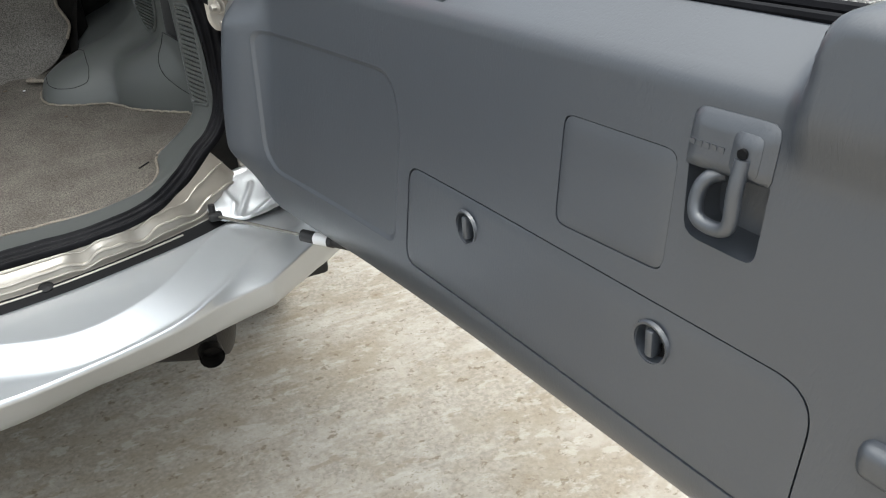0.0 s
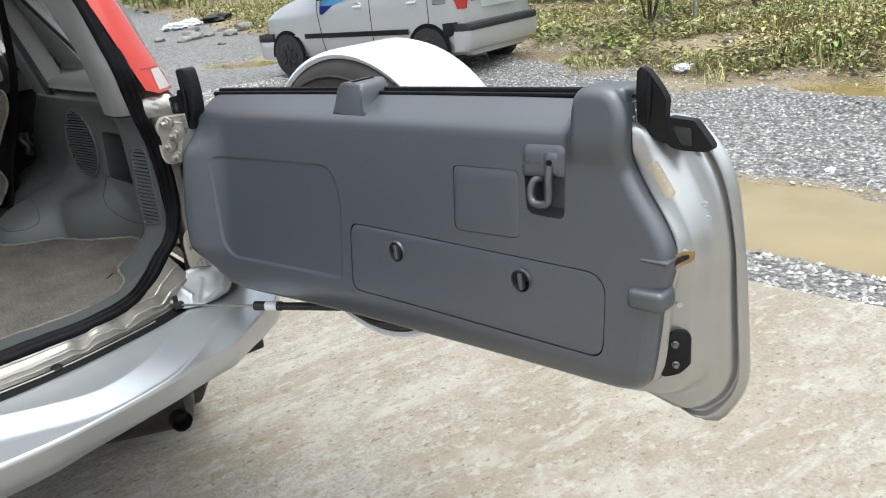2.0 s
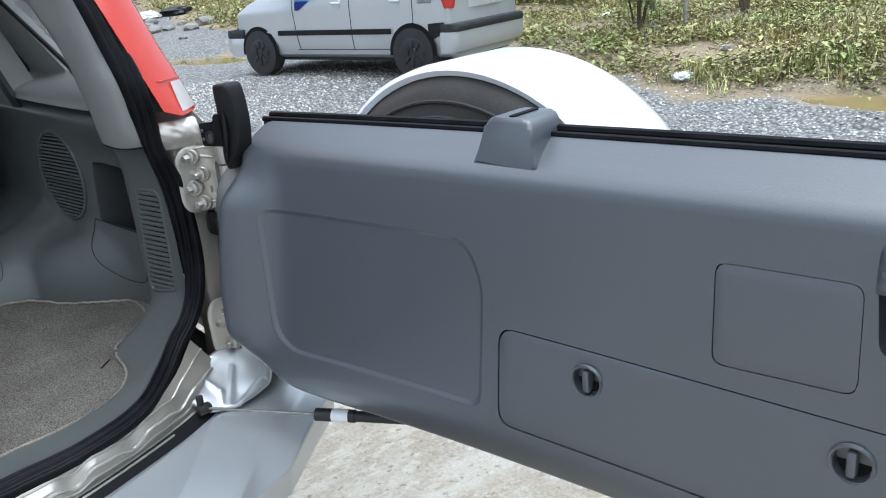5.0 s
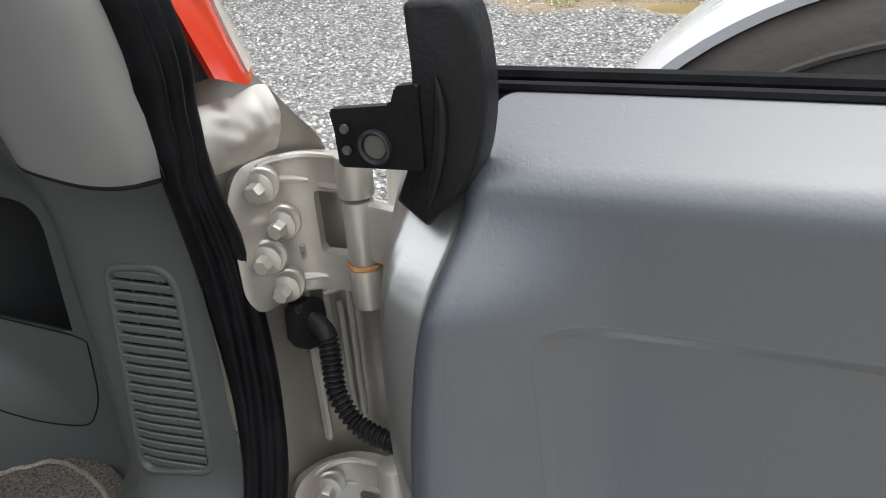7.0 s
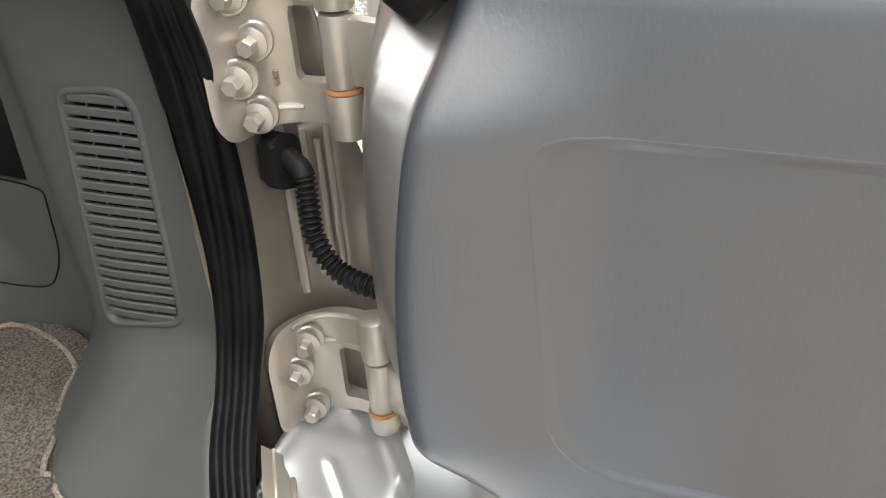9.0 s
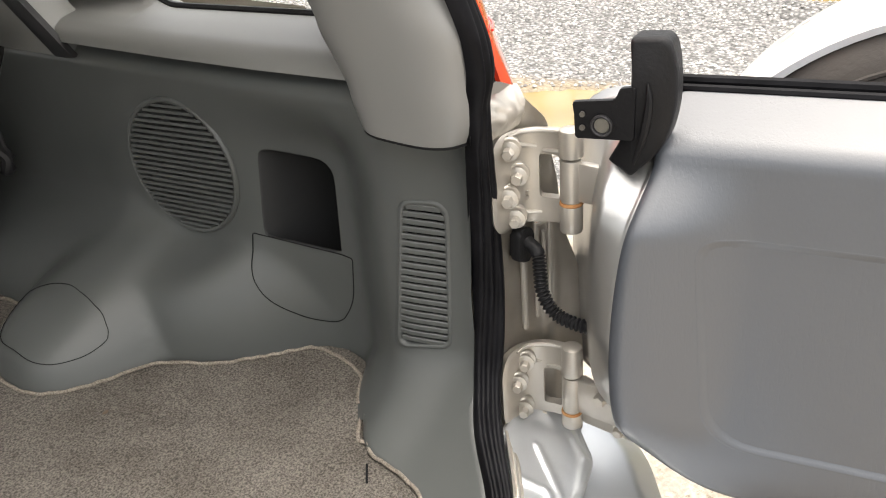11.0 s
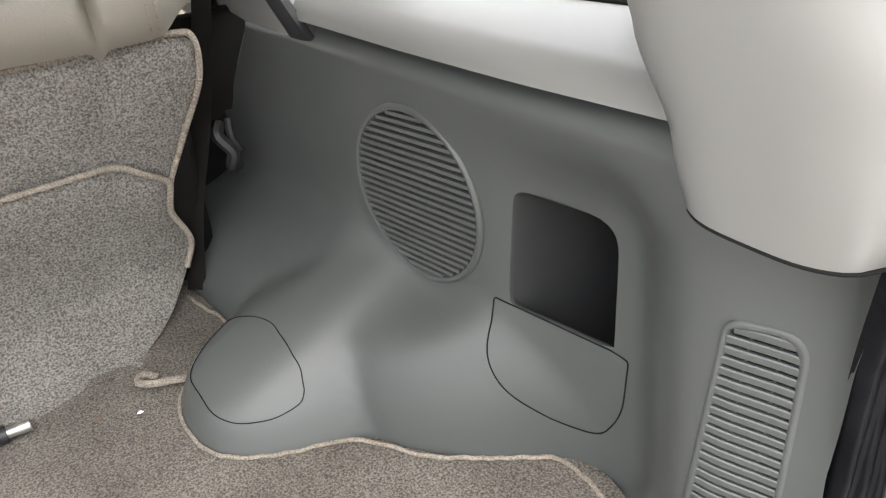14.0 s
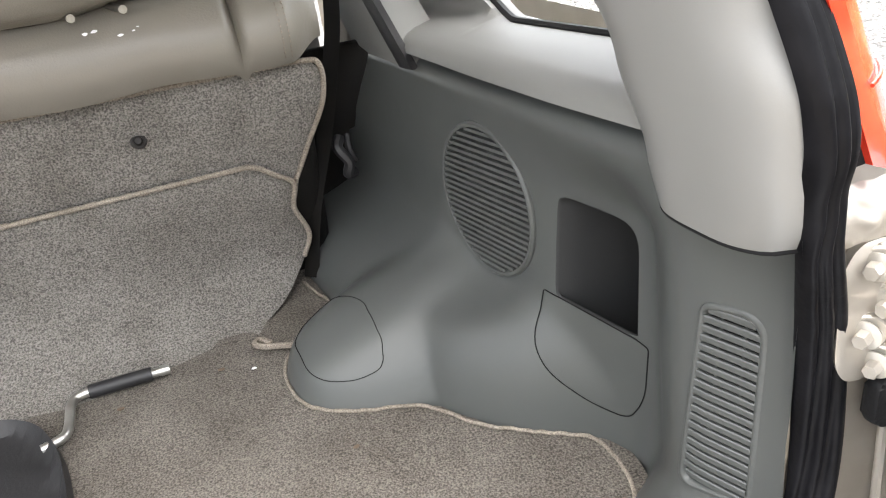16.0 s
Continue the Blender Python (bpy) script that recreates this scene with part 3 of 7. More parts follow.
def build_body():
    # rear corner and flank, an upright sheet of pressed steel folded round the corner
    plan = [(-0.006, 0.130), (-0.002, 0.116), (0.004, 0.105), (0.014, 0.099), (0.045, 0.095), (0.068, 0.082), (0.080, 0.066),
            (0.094, 0.070), (0.112, 0.105), (0.128, 0.17), (0.140, 0.30), (0.145, 0.6), (0.145, 1.0), (0.145, 2.4)]
    for side, name in ((1, "rear_corner"), (-1, "rear_corner")):
        bm = bmesh.new()
        rows = []
        for i in range(24):
            lean = -0.025 * smooth01((i - 19) / 4)
            row = []
            for k, (x, y) in enumerate(curve_through([(a, b, 0) for a, b in plan], 60)[j][:2] for j in range(60)):
                top = 1.20 - 0.10 * smooth01((x - 0.02) / 0.09) * (1 - smooth01((y - 0.34) / 0.10))
                z = 0.60 + (top - 0.60) * i / 23
                dent = 0.002 * math.sin(z * 45 + k * 0.4) * (1 if k < 22 else 0) + 0.012 * smooth01((0.78 - z) / 0.06) * (1 if k < 20 else 0)
                shift = smooth01((z - 1.04) / 0.08) * max(0.0, 1 - k / 16)
                x, y = x - 0.026 * shift * smooth01((0.122 - y) / 0.015), y - 0.008 * shift
                square = smooth01((k - 28) / 5) * (1 - smooth01((k - 40) / 6)) * (1 - smooth01((z - 0.90) / 0.12))
                x, y = x + 0.012 * square, y - 0.030 * square
                row.append((x + lean * smooth01((k - 15) / 20) if side > 0 else mirrored(x + lean * smooth01((k - 15) / 20)), y + dent + 0.03 * smooth01((z - 1.12) / 0.1), z))
            rows.append(row)
        loft(bm, rows)
        bmesh.ops.solidify(bm, geom=bm.faces[:], thickness=0.003)
        part(name, bm, M_INNER if side > 0 else M_SILVER, CAR, "champagne-silver painted steel hinge pillar")
    # quarter panels above the belt line, round the side windows
    for side in (1, -1):
        hole = rounded([(0.33, 1.195), (2.30, 1.195), (2.30, 1.54), (0.51, 1.54)], 0.03)
        line = [(0.305, 1.17), (2.4, 1.17), (2.4, 1.62), (0.50, 1.62)]
        bm = sheet(line, 0.03, lambda y, z, d, s=side: (0.085 - 0.2 * (z - 1.17) if s > 0 else mirrored(0.085 - 0.2 * (z - 1.17)), y, z), holes=(hole,))
        bmesh.ops.solidify(bm, geom=bm.faces[:], thickness=0.02)
        part("quarter_panel", bm, M_SILVER, CAR)
        bm = bmesh.new()
        bm.faces.new([bm.verts.new((0.06 - 0.2 * (z - 1.17) if side > 0 else mirrored(0.06 - 0.2 * (z - 1.17)), y, z))
                      for y, z in rounded([(0.318, 1.185), (2.32, 1.185), (2.32, 1.55), (0.50, 1.55)], 0.03)])
        ob = part("side_glass", bm, M_GLASS, CAR, "tinted rear side window glass")
        ob.visible_shadow = False
    # roof and the cabin's far parts
    bm = bmesh.new()
    box(bm, mirrored(0.06), 0.06, 0.27, 3.2, 1.60, 1.66, 0.02)
    part("roof", bm, M_SILVER, CAR)
    bm = bmesh.new()
    box(bm, mirrored(0.02), 0.02, 0.30, 3.1, 1.575, 1.597, 0.008)
    part("headliner", bm, M_ROOF, CAR)
    bm = bmesh.new()
    box(bm, mirrored(0.13), 0.13, 2.42, 2.46, 0.45, 1.25, 0.01)
    part("dashboard", bm, M_BLACK, CAR)
    bm = bmesh.new()
    box(bm, mirrored(0.12), 0.12, 0.05, 2.4, 0.50, 0.62, 0.01)
    part("floor_pan", bm, M_CHASSIS, CAR)
    # wheels, under the body
    for x in (0.04, mirrored(0.04)):
        bm = bmesh.new()
        lathe(bm, [(0.19, -0.1), (0.29, -0.1), (0.325, -0.07), (0.33, 0), (0.325, 0.07), (0.29, 0.1), (0.19, 0.1)], 40, pose(x, 0.95, 0.335, 0, 90, 0))
        part("tyre", bm, M_TYRE, CAR)


SEAL_IN = [(-0.65, -0.070, 0.756), (-0.50, -0.066, 0.757), (-0.38, -0.056, 0.758), (-0.272, -0.046, 0.761), (-0.19, -0.020, 0.772), (-0.140, 0.022, 0.788), (-0.090, 0.070, 0.814), (-0.050, 0.098, 0.840),
           (-0.028, 0.110, 0.880), (-0.024, 0.108, 0.95), (-0.034, 0.096, 1.05), (-0.055, 0.077, 1.13), (-0.064, 0.066, 1.17), (-0.072, 0.056, 1.22), (-0.082, 0.066, 1.28), (-0.115, 0.125, 1.44), (-0.16, 0.20, 1.57), (-0.35, 0.225, 1.59), (-0.65, 0.23, 1.595)]
SEAL_OUT = [(-0.65, -0.104, 0.744), (-0.50, -0.098, 0.745), (-0.38, -0.088, 0.747), (-0.27, -0.074, 0.750), (-0.185, -0.046, 0.758), (-0.124, -0.002, 0.776), (-0.071, 0.045, 0.808), (-0.030, 0.074, 0.836),
            (-0.008, 0.082, 0.88), (0.006, 0.088, 0.95), (0.004, 0.090, 1.05), (-0.024, 0.073, 1.13), (-0.026, 0.074, 1.17), (-0.034, 0.062, 1.22), (-0.042, 0.080, 1.28), (-0.075, 0.135, 1.44), (-0.12, 0.21, 1.59), (-0.34, 0.235, 1.62), (-0.65, 0.24, 1.625)]


def build_seal():
    """A broad rubber seal of three rounded ribs all round the rear opening."""
    rib = [0.0, 0.75, 1.0, 0.8, 0.25, 0.7, 0.95, 0.75, 0.15, 0.45, 0.6, 0.4, 0.0, -0.4]
    for side in (1, -1):
        inner, outer = curve_through(SEAL_IN, 260), curve_through(SEAL_OUT, 260)
        rows = []
        for i in range(260):
            a, b = inner[i], outer[i]
            along = (inner[min(i + 1, 259)] - inner[max(i - 1, 0)]).normalized()
            n = along.cross(b - a).normalized()
            if n.dot(Vector((-0.25, -1.0, 0.7))) < 0:
                n = -n
            wob = 1 + 0.25 * noise.noise(a * 30)
            row = [a.lerp(b, k / 12) + n * (0.001 + 0.0085 * h * wob) for k, h in enumerate(rib[:13])] + [b - n * 0.006]
            rows.append([p if side > 0 else Vector((mirrored(p.x), p.y, p.z)) for p in [a - n * 0.006] + row])
        bm = bmesh.new()
        loft(bm, rows)
        part("door_seal", bm, M_SEAL, CAR, "worn black rubber door seal", sharp=0)


# the side panel sweeps inwards into the load sill: how far at each height, how much lower towards the seat, and the sill's rear and front bounds
SWEEP_KEYS = [(0.756, 0.623), (0.757, 0.473), (0.758, 0.353), (0.761, 0.245), (0.766, 0.200), (0.772, 0.163), (0.780, 0.135), (0.789, 0.113), (0.803, 0.088), (0.820, 0.063), (0.836, 0.040), (0.851, 0.022), (0.864, 0.010), (0.876, 0.003), (0.892, 0.0), (1.0, 0.0)]
SWEEP = spline_of(SWEEP_KEYS)
SWEEP_DROP = spline_of([(-0.10, 0.0), (0.02, 0.0), (0.066, 0.008), (0.125, 0.014), (0.185, 0.021), (0.215, 0.033), (0.243, 0.041), (0.262, 0.048), (0.30, 0.09), (0.34, 0.16)])
SILL_REAR = spline_of([(0.0, 0.110), (0.022, 0.099), (0.063, 0.070), (0.113, 0.022), (0.163, -0.020), (0.245, -0.046), (0.353, -0.056), (0.473, -0.066), (0.623, -0.070)])
SILL_FRONT = spline_of([(0.0, 0.275), (0.027, 0.262), (0.044, 0.243), (0.061, 0.217), (0.093, 0.185), (0.124, 0.125), (0.148, 0.070), (0.21, 0.029), (0.33, 0.013), (0.47, 0.011), (0.623, 0.010)])


def build_sill():
    """The grey sill trim inside, the painted gutter and the black gap before the bumper."""
    for side in (1, -1):
        f = (lambda p: p) if side > 0 else (lambda p: Vector((mirrored(p[0]), p[1], p[2])))
        bm = bmesh.new()
        rows = []
        for (z0, _), (z1, _) in zip(SWEEP_KEYS[:12], SWEEP_KEYS[1:12]):
            for k in range(6):
                level = z0 + (z1 - z0) * k / 6
                sweep = SWEEP(level)
                y0, y1 = SILL_REAR(sweep), SILL_FRONT(sweep)
                back = 0.0009 * smooth01((0.058 - sweep) / 0.006)
                row = [Vector((BASE(max(y, 0.110)) - sweep + back, y, level - SWEEP_DROP(y))) for y in [y0 + (y1 - y0) * j / 16 for j in range(17)]]
                rows.append([f(p) for p in [row[0] + Vector((0.004, -0.006, -0.006))] + row + [row[-1] + Vector((0.006, 0.004, -0.02))]])
        loft(bm, rows)
        part("sill_trim", bm, M_WALL, CAR, "grey plastic load sill trim", sharp=0)
        a = [(-0.65, -0.095, 0.745), (-0.50, -0.090, 0.746), (-0.38, -0.080, 0.748), (-0.27, -0.068, 0.751), (-0.18, -0.038, 0.760), (-0.115, 0.004, 0.777), (-0.06, 0.05, 0.81)]
        b = [(-0.65, -0.118, 0.728), (-0.50, -0.112, 0.728), (-0.38, -0.099, 0.728), (-0.27, -0.074, 0.729), (-0.17, -0.034, 0.733), (-0.09, 0.016, 0.740), (-0.02, 0.07, 0.76)]
        c = [(-0.65, -0.132, 0.704), (-0.50, -0.121, 0.704), (-0.38, -0.102, 0.702), (-0.27, -0.070, 0.701), (-0.16, -0.024, 0.701), (-0.08, 0.020, 0.702), (0.0, 0.075, 0.70)]
        d = [(-0.65, -0.172, 0.695), (-0.50, -0.158, 0.695), (-0.38, -0.134, 0.692), (-0.27, -0.097, 0.690), (-0.15, -0.050, 0.688), (-0.075, -0.012, 0.686), (0.02, 0.060, 0.68)]
        rows = [curve_through(r, 90) for r in (a, b, c, d)]
        for k, row in enumerate(rows[1:2]):
            for p in row:
                wave = (0.010 * math.sin(p.x * 66) + 0.004 * math.sin(p.x * 131 + 1)) * smooth01((p.x + 0.40) / 0.12)
                p.z += wave
                p.y -= 0.5 * wave
        bm = bmesh.new()
        fine = []
        for r0, r1 in zip(rows, rows[1:]):
            for j in range(4):
                fine.append([f(p.lerp(q, j / 4)) for p, q in zip(r0, r1)])
        fine.append([f(p) for p in rows[-1]])
        loft(bm, fine)
        part("sill_gutter", bm, M_INNER, CAR, "dirty painted steel sill gutter")
        for k0, k1, r in ((1, 0.25, 0.0030), (1, 0.70, 0.0022), (0, 0.45, 0.0018)):
            bm = bmesh.new()
            line = [f(p.lerp(q, k1) + Vector((0, -0.001, 0.001 + 0.002 * noise.noise((p.x * 30, k1, 0))))) for p, q in zip(rows[k0], rows[k0 + 1])]
            tube(bm, line, r, 7)
            part("gutter_fold", bm, M_INNER, CAR)
        bm = bmesh.new()
        c0, d0 = curve_through(c, 90), curve_through(d, 90)
        loft(bm, [[f(p.lerp(q, k) + Vector((0, 0, dz))) for p, q in zip(c0, d0)] for k, dz in ((0.18, 0.001), (0.28, 0.006), (0.9, 0.005), (1.1, 0.002), (1.3, -0.03))])
        part("bumper_gap", bm, M_GAP, CAR, "dark seam between body and bumper")
        bm = bmesh.new()
        tube(bm, [f(p.lerp(q, 0.5) + Vector((0, 0, 0.0062))) for p, q in zip(c0, d0)][:62], 0.0018, 6)
        part("seam_bead", bm, M_INNER, CAR, "bright worn line along the seam")
    # drain plug and the pressed plate beside the strut
    bm = bmesh.new()
    lathe(bm, [(0.012, 0), (0.012, 0.004), (0.008, 0.007)], 18, pose(-0.368, -0.108, 0.701, 14, 0, 0))
    part("drain_plug", bm, M_RUBBER, CAR)
    ridges = (((-0.105, 0.050), (-0.077, 0.073), 0.006), ((-0.077, 0.073), (0.005, 0.082), 0.005), ((-0.045, 0.052), (-0.055, 0.043), 0.005), ((-0.055, 0.043), (-0.042, 0.009), 0.006), ((-0.042, 0.009), (-0.050, -0.012), 0.005),
              ((-0.001, 0.045), (-0.040, -0.016), 0.006), ((0.064, 0.050), (0.030, 0.0), 0.006), ((0.030, 0.0), (-0.02, -0.02), 0.005))

    def pressed(x, y, d):
        z = 0.704 + 0.50 * max(0.0, y + 0.015) + 0.004 * noise.noise((x * 22, y * 22, 0))
        for (ax, ay), (bx, by), h in ridges:
            t = min(1, max(0, ((x - ax) * (bx - ax) + (y - ay) * (by - ay)) / ((bx - ax) ** 2 + (by - ay) ** 2)))
            z += 0.6 * h * math.exp(-(((x - ax - t * (bx - ax)) ** 2 + (y - ay - t * (by - ay)) ** 2) / 0.0048 ** 2))
        return (x, y, z)
    bm = sheet(rounded([(-0.105, 0.030), (-0.075, 0.066), (-0.01, 0.088), (0.055, 0.086), (0.085, 0.10), (0.085, 0.050), (0.04, -0.008), (-0.03, -0.026), (-0.075, -0.012)], 0.010), 0.003, pressed, rim=lambda v: (v.x, v.y, v.z - 0.006))
    part("corner_plate", bm, M_SILVER, CAR, "silver pressed corner plate with ridges", sharp=0)
    bm = bmesh.new()
    bolt_mesh(bm, pose(-0.062, 0.055, 0.722, -12, 0, 0), 0.0055, 0.008)
    part("bolt", bm, M_INNER, CAR)


def build_bumper():
    """Rows run from the flank round the corner to the middle; the sixth station is where the scooped step ends."""
    rows = {
        "seam": [(0.10, 0.60, 0.700), (0.098, 0.35, 0.700), (0.085, 0.17, 0.697), (0.055, 0.085, 0.694), (0.0, 0.040, 0.692), (-0.077, -0.016, 0.693), (-0.13, -0.043, 0.692), (-0.20, -0.072, 0.692), (-0.34, -0.124, 0.694), (-0.50, -0.160, 0.697), (-0.65, -0.174, 0.698)],
        "arc": [(0.13, 0.60, 0.694), (0.13, 0.35, 0.694), (0.118, 0.145, 0.692), (0.088, 0.052, 0.690), (0.022, 0.000, 0.689), (-0.079, -0.024, 0.692), (-0.135, -0.100, 0.690), (-0.212, -0.196, 0.689), (-0.32, -0.254, 0.688), (-0.43, -0.235, 0.690), (-0.56, -0.188, 0.694)],
        "low": [(0.150, 0.60, 0.690), (0.150, 0.35, 0.690), (0.140, 0.13, 0.687), (0.112, 0.030, 0.684), (0.042, -0.038, 0.681), (-0.040, -0.094, 0.675), (-0.124, -0.205, 0.672), (-0.204, -0.271, 0.669), (-0.34, -0.314, 0.667), (-0.44, -0.286, 0.667), (-0.58, -0.24, 0.670)],
        "edge": [(0.168, 0.60, 0.684), (0.166, 0.35, 0.684), (0.157, 0.12, 0.681), (0.124, 0.010, 0.678), (0.052, -0.063, 0.676), (-0.033, -0.106, 0.675), (-0.118, -0.214, 0.673), (-0.199, -0.280, 0.672), (-0.345, -0.330, 0.672), (-0.45, -0.352, 0.673), (-0.65, -0.368, 0.674)],
        "crease": [(0.195, 0.60, 0.660), (0.190, 0.35, 0.660), (0.186, 0.10, 0.655), (0.150, -0.015, 0.652), (0.070, -0.092, 0.650), (-0.030, -0.188, 0.650), (-0.118, -0.226, 0.653), (-0.199, -0.284, 0.661), (-0.346, -0.334, 0.664), (-0.452, -0.356, 0.665), (-0.65, -0.372, 0.666)],
        "lip": [(0.203, 0.60, 0.600), (0.198, 0.35, 0.600), (0.195, 0.11, 0.600), (0.160, -0.006, 0.598), (0.078, -0.084, 0.597), (-0.030, -0.180, 0.597), (-0.120, -0.210, 0.598), (-0.208, -0.246, 0.600), (-0.350, -0.278, 0.602), (-0.456, -0.310, 0.604), (-0.65, -0.330, 0.606)],
        "foot": [(0.180, 0.60, 0.535), (0.175, 0.35, 0.535), (0.150, 0.16, 0.535), (0.130, 0.060, 0.535), (0.060, 0.000, 0.535), (-0.040, -0.055, 0.535), (-0.128, -0.092, 0.535), (-0.21, -0.126, 0.535), (-0.35, -0.172, 0.535), (-0.46, -0.208, 0.535), (-0.65, -0.23, 0.535)],
    }
    rows["under"] = [(x - 0.05, y + 0.06, 0.518) for x, y, z in rows["foot"]]
    rows["arc"] = [(x, y, z + (0.0035 if i > 4 else 0.0)) for i, (x, y, z) in enumerate(rows["arc"])]
    soft = {"arc": 0.004, "low": 0.010, "edge": 0.007, "crease": 0.004, "lip": 0.022, "foot": 0.012}
    for side in (1, -1):
        f = (lambda p: p) if side > 0 else (lambda p: Vector((mirrored(p[0]), p[1], p[2])))
        keys = [curve_through(r[:6], 60)[:-1] + curve_through(r[5:], 110) for r in rows.values()]
        names = list(rows)
        lines = []
        for i in range(len(keys[0])):
            key = [k[i] for k in keys]
            line = [key[0] + Vector((0, 0.004, -0.02)), key[0]]
            for p, q, r, n in zip(key, key[1:], key[2:], names[1:]):
                k = min(soft[n], 0.45 * (p - q).length, 0.45 * (r - q).length)
                e0, e1 = q + (p - q).normalized() * k, q + (r - q).normalized() * k
                last = line[-1]
                line += [last.lerp(e0, j) for j in (0.08, 0.35, 0.65, 0.92)] + [e0.lerp(q, j / 4).lerp(q.lerp(e1, j / 4), j / 4) for j in range(5)]
            lines.append([f(p) for p in line + [key[-1]]])
        bm = bmesh.new()
        loft(bm, lines)
        part("bumper", bm, M_SILVER, CAR, "silver painted rear bumper with a scooped step", sharp=0)
    bm = bmesh.new()
    tube(bm, curve_through([(-0.151, -0.06, 0.455), (-0.155, 0.10, 0.452), (-0.17, 0.3, 0.45), (-0.22, 0.5, 0.47)], 30), 0.0235, 20, caps=False)
    tube(bm, curve_through([(-0.151, -0.058, 0.455), (-0.155, 0.10, 0.452), (-0.16, 0.2, 0.45)], 12), 0.020, 20, caps=False)
    part("exhaust_pipe", bm, M_SOOT, CAR, "sooty black exhaust tailpipe")
    bm = bmesh.new()
    lathe(bm, [(0.03, -0.15), (0.066, -0.14), (0.074, -0.10), (0.074, 0.10), (0.066, 0.14), (0.03, 0.15)], 28, pose(-0.235, 0.075, 0.478, 0, 90, -24))
    part("silencer", bm, M_SOOT, CAR)


# the cargo side panel, x as a function of y and z
BASE = spline_of([(0.060, -0.072), (0.078, -0.053), (0.096, -0.036), (0.110, -0.027), (0.205, -0.058), (0.24, -0.046), (0.29, -0.022), (0.34, -0.032), (0.43, -0.066), (0.526, -0.0835), (0.62, -0.099), (0.75, -0.103), (0.92, -0.122), (1.2, -0.16)])
TOP = spline_of([(0.10, -0.050), (0.16, -0.060), (0.22, -0.064), (0.30, -0.071), (0.36, -0.076), (0.44, -0.080), (0.53, -0.084), (0.66, -0.087), (0.80, -0.092), (1.2, -0.13)])
# the wheel arch: how far it stands out at the floor and how high it reaches; the lobe: its tip, by height over the floor
HOUSE = spline_of([(0.33, 0.0), (0.36, 0.012), (0.41, 0.060), (0.50, 0.110), (0.66, 0.130), (0.78, 0.145), (1.0, 0.150)])
CREST = spline_of([(0.30, 0.03), (0.34, 0.06), (0.38, 0.105), (0.43, 0.138), (0.50, 0.150), (0.60, 0.148), (0.75, 0.13), (0.9, 0.10), (1.2, 0.06)])
TIP = spline_of([(0.0, 0.248), (0.03, 0.236), (0.055, 0.205), (0.075, 0.165), (0.095, 0.115), (0.115, 0.06), (0.14, -0.02), (0.3, -0.6)])


def wall_x(y, z):
    up = max(0.0, z - floor_z(y))
    k = smooth01((z - 1.065) / 0.10) * smooth01((y - 0.17) / 0.04)
    x = BASE(max(y, 0.110 - 0.05 * smooth01((z - 0.90) / 0.10))) * (1 - k) + TOP(y) * k - SWEEP(z + SWEEP_DROP(y))
    f = 1 - (up / CREST(y)) ** 2.2
    arch = HOUSE(y) * 0.5 * (f + math.sqrt(f * f + 0.06)) / 1.015 if f > -4 else 0.0
    arch *= smooth01((math.hypot(y - 0.524, z - 1.039) - 0.096) / 0.045)
    # the lobe over the seat catch grows out of the arch
    across = abs(y - 0.617) / max(0.03, 0.138 - 0.45 * up if y < 0.617 else 0.18 - 0.6 * up)
    lobe = TIP(up) - 0.25 * across ** (3.6 if y < 0.617 else 2.6)
    x -= 0.5 * (arch + lobe + math.hypot(arch - lobe, 0.010))
    # the top edge rolls back under the window trim
    x += 0.026 * smooth01((z - 1.157) / 0.024) ** 2
    return x


CUBBY = rounded([(0.313, 0.939), (0.413, 0.956), (0.400, 1.078), (0.305, 1.064)], [0.004, 0.010, 0.014, 0.026])
FLAP = rounded([(0.298, 0.935), (0.313, 0.938), (0.413, 0.957), (0.429, 0.960), (0.422, 0.915), (0.395, 0.872), (0.362, 0.837), (0.330, 0.832), (0.306, 0.870)], [0.004, 0.003, 0.004, 0.006, 0.03, 0.03, 0.026, 0.026, 0.03], 8)


VENT = rounded([(0.139, 0.866), (0.203, 0.862), (0.177, 1.056), (0.129, 1.055)], [0.012, 0.014, 0.010, 0.024], 7)
VENT_HOLE = [(0.163 + (y - 0.163) * (1 - 0.003 / 0.031), 0.960 + (z - 0.960) * (1 - 0.003 / 0.093)) for y, z in VENT]
SPEAKER_HOLE = [(0.526 + 0.0895 * math.cos(2 * math.pi * k / 64), 1.039 + 0.0895 * math.sin(2 * math.pi * k / 64)) for k in range(64)]


def flap_band(grow):
    c = np.mean(FLAP, 0)
    return [(c[0] + (y - c[0]) * (1 + grow / 0.07), c[1] + (z - c[1]) * (1 + grow / 0.055)) for y, z in FLAP]


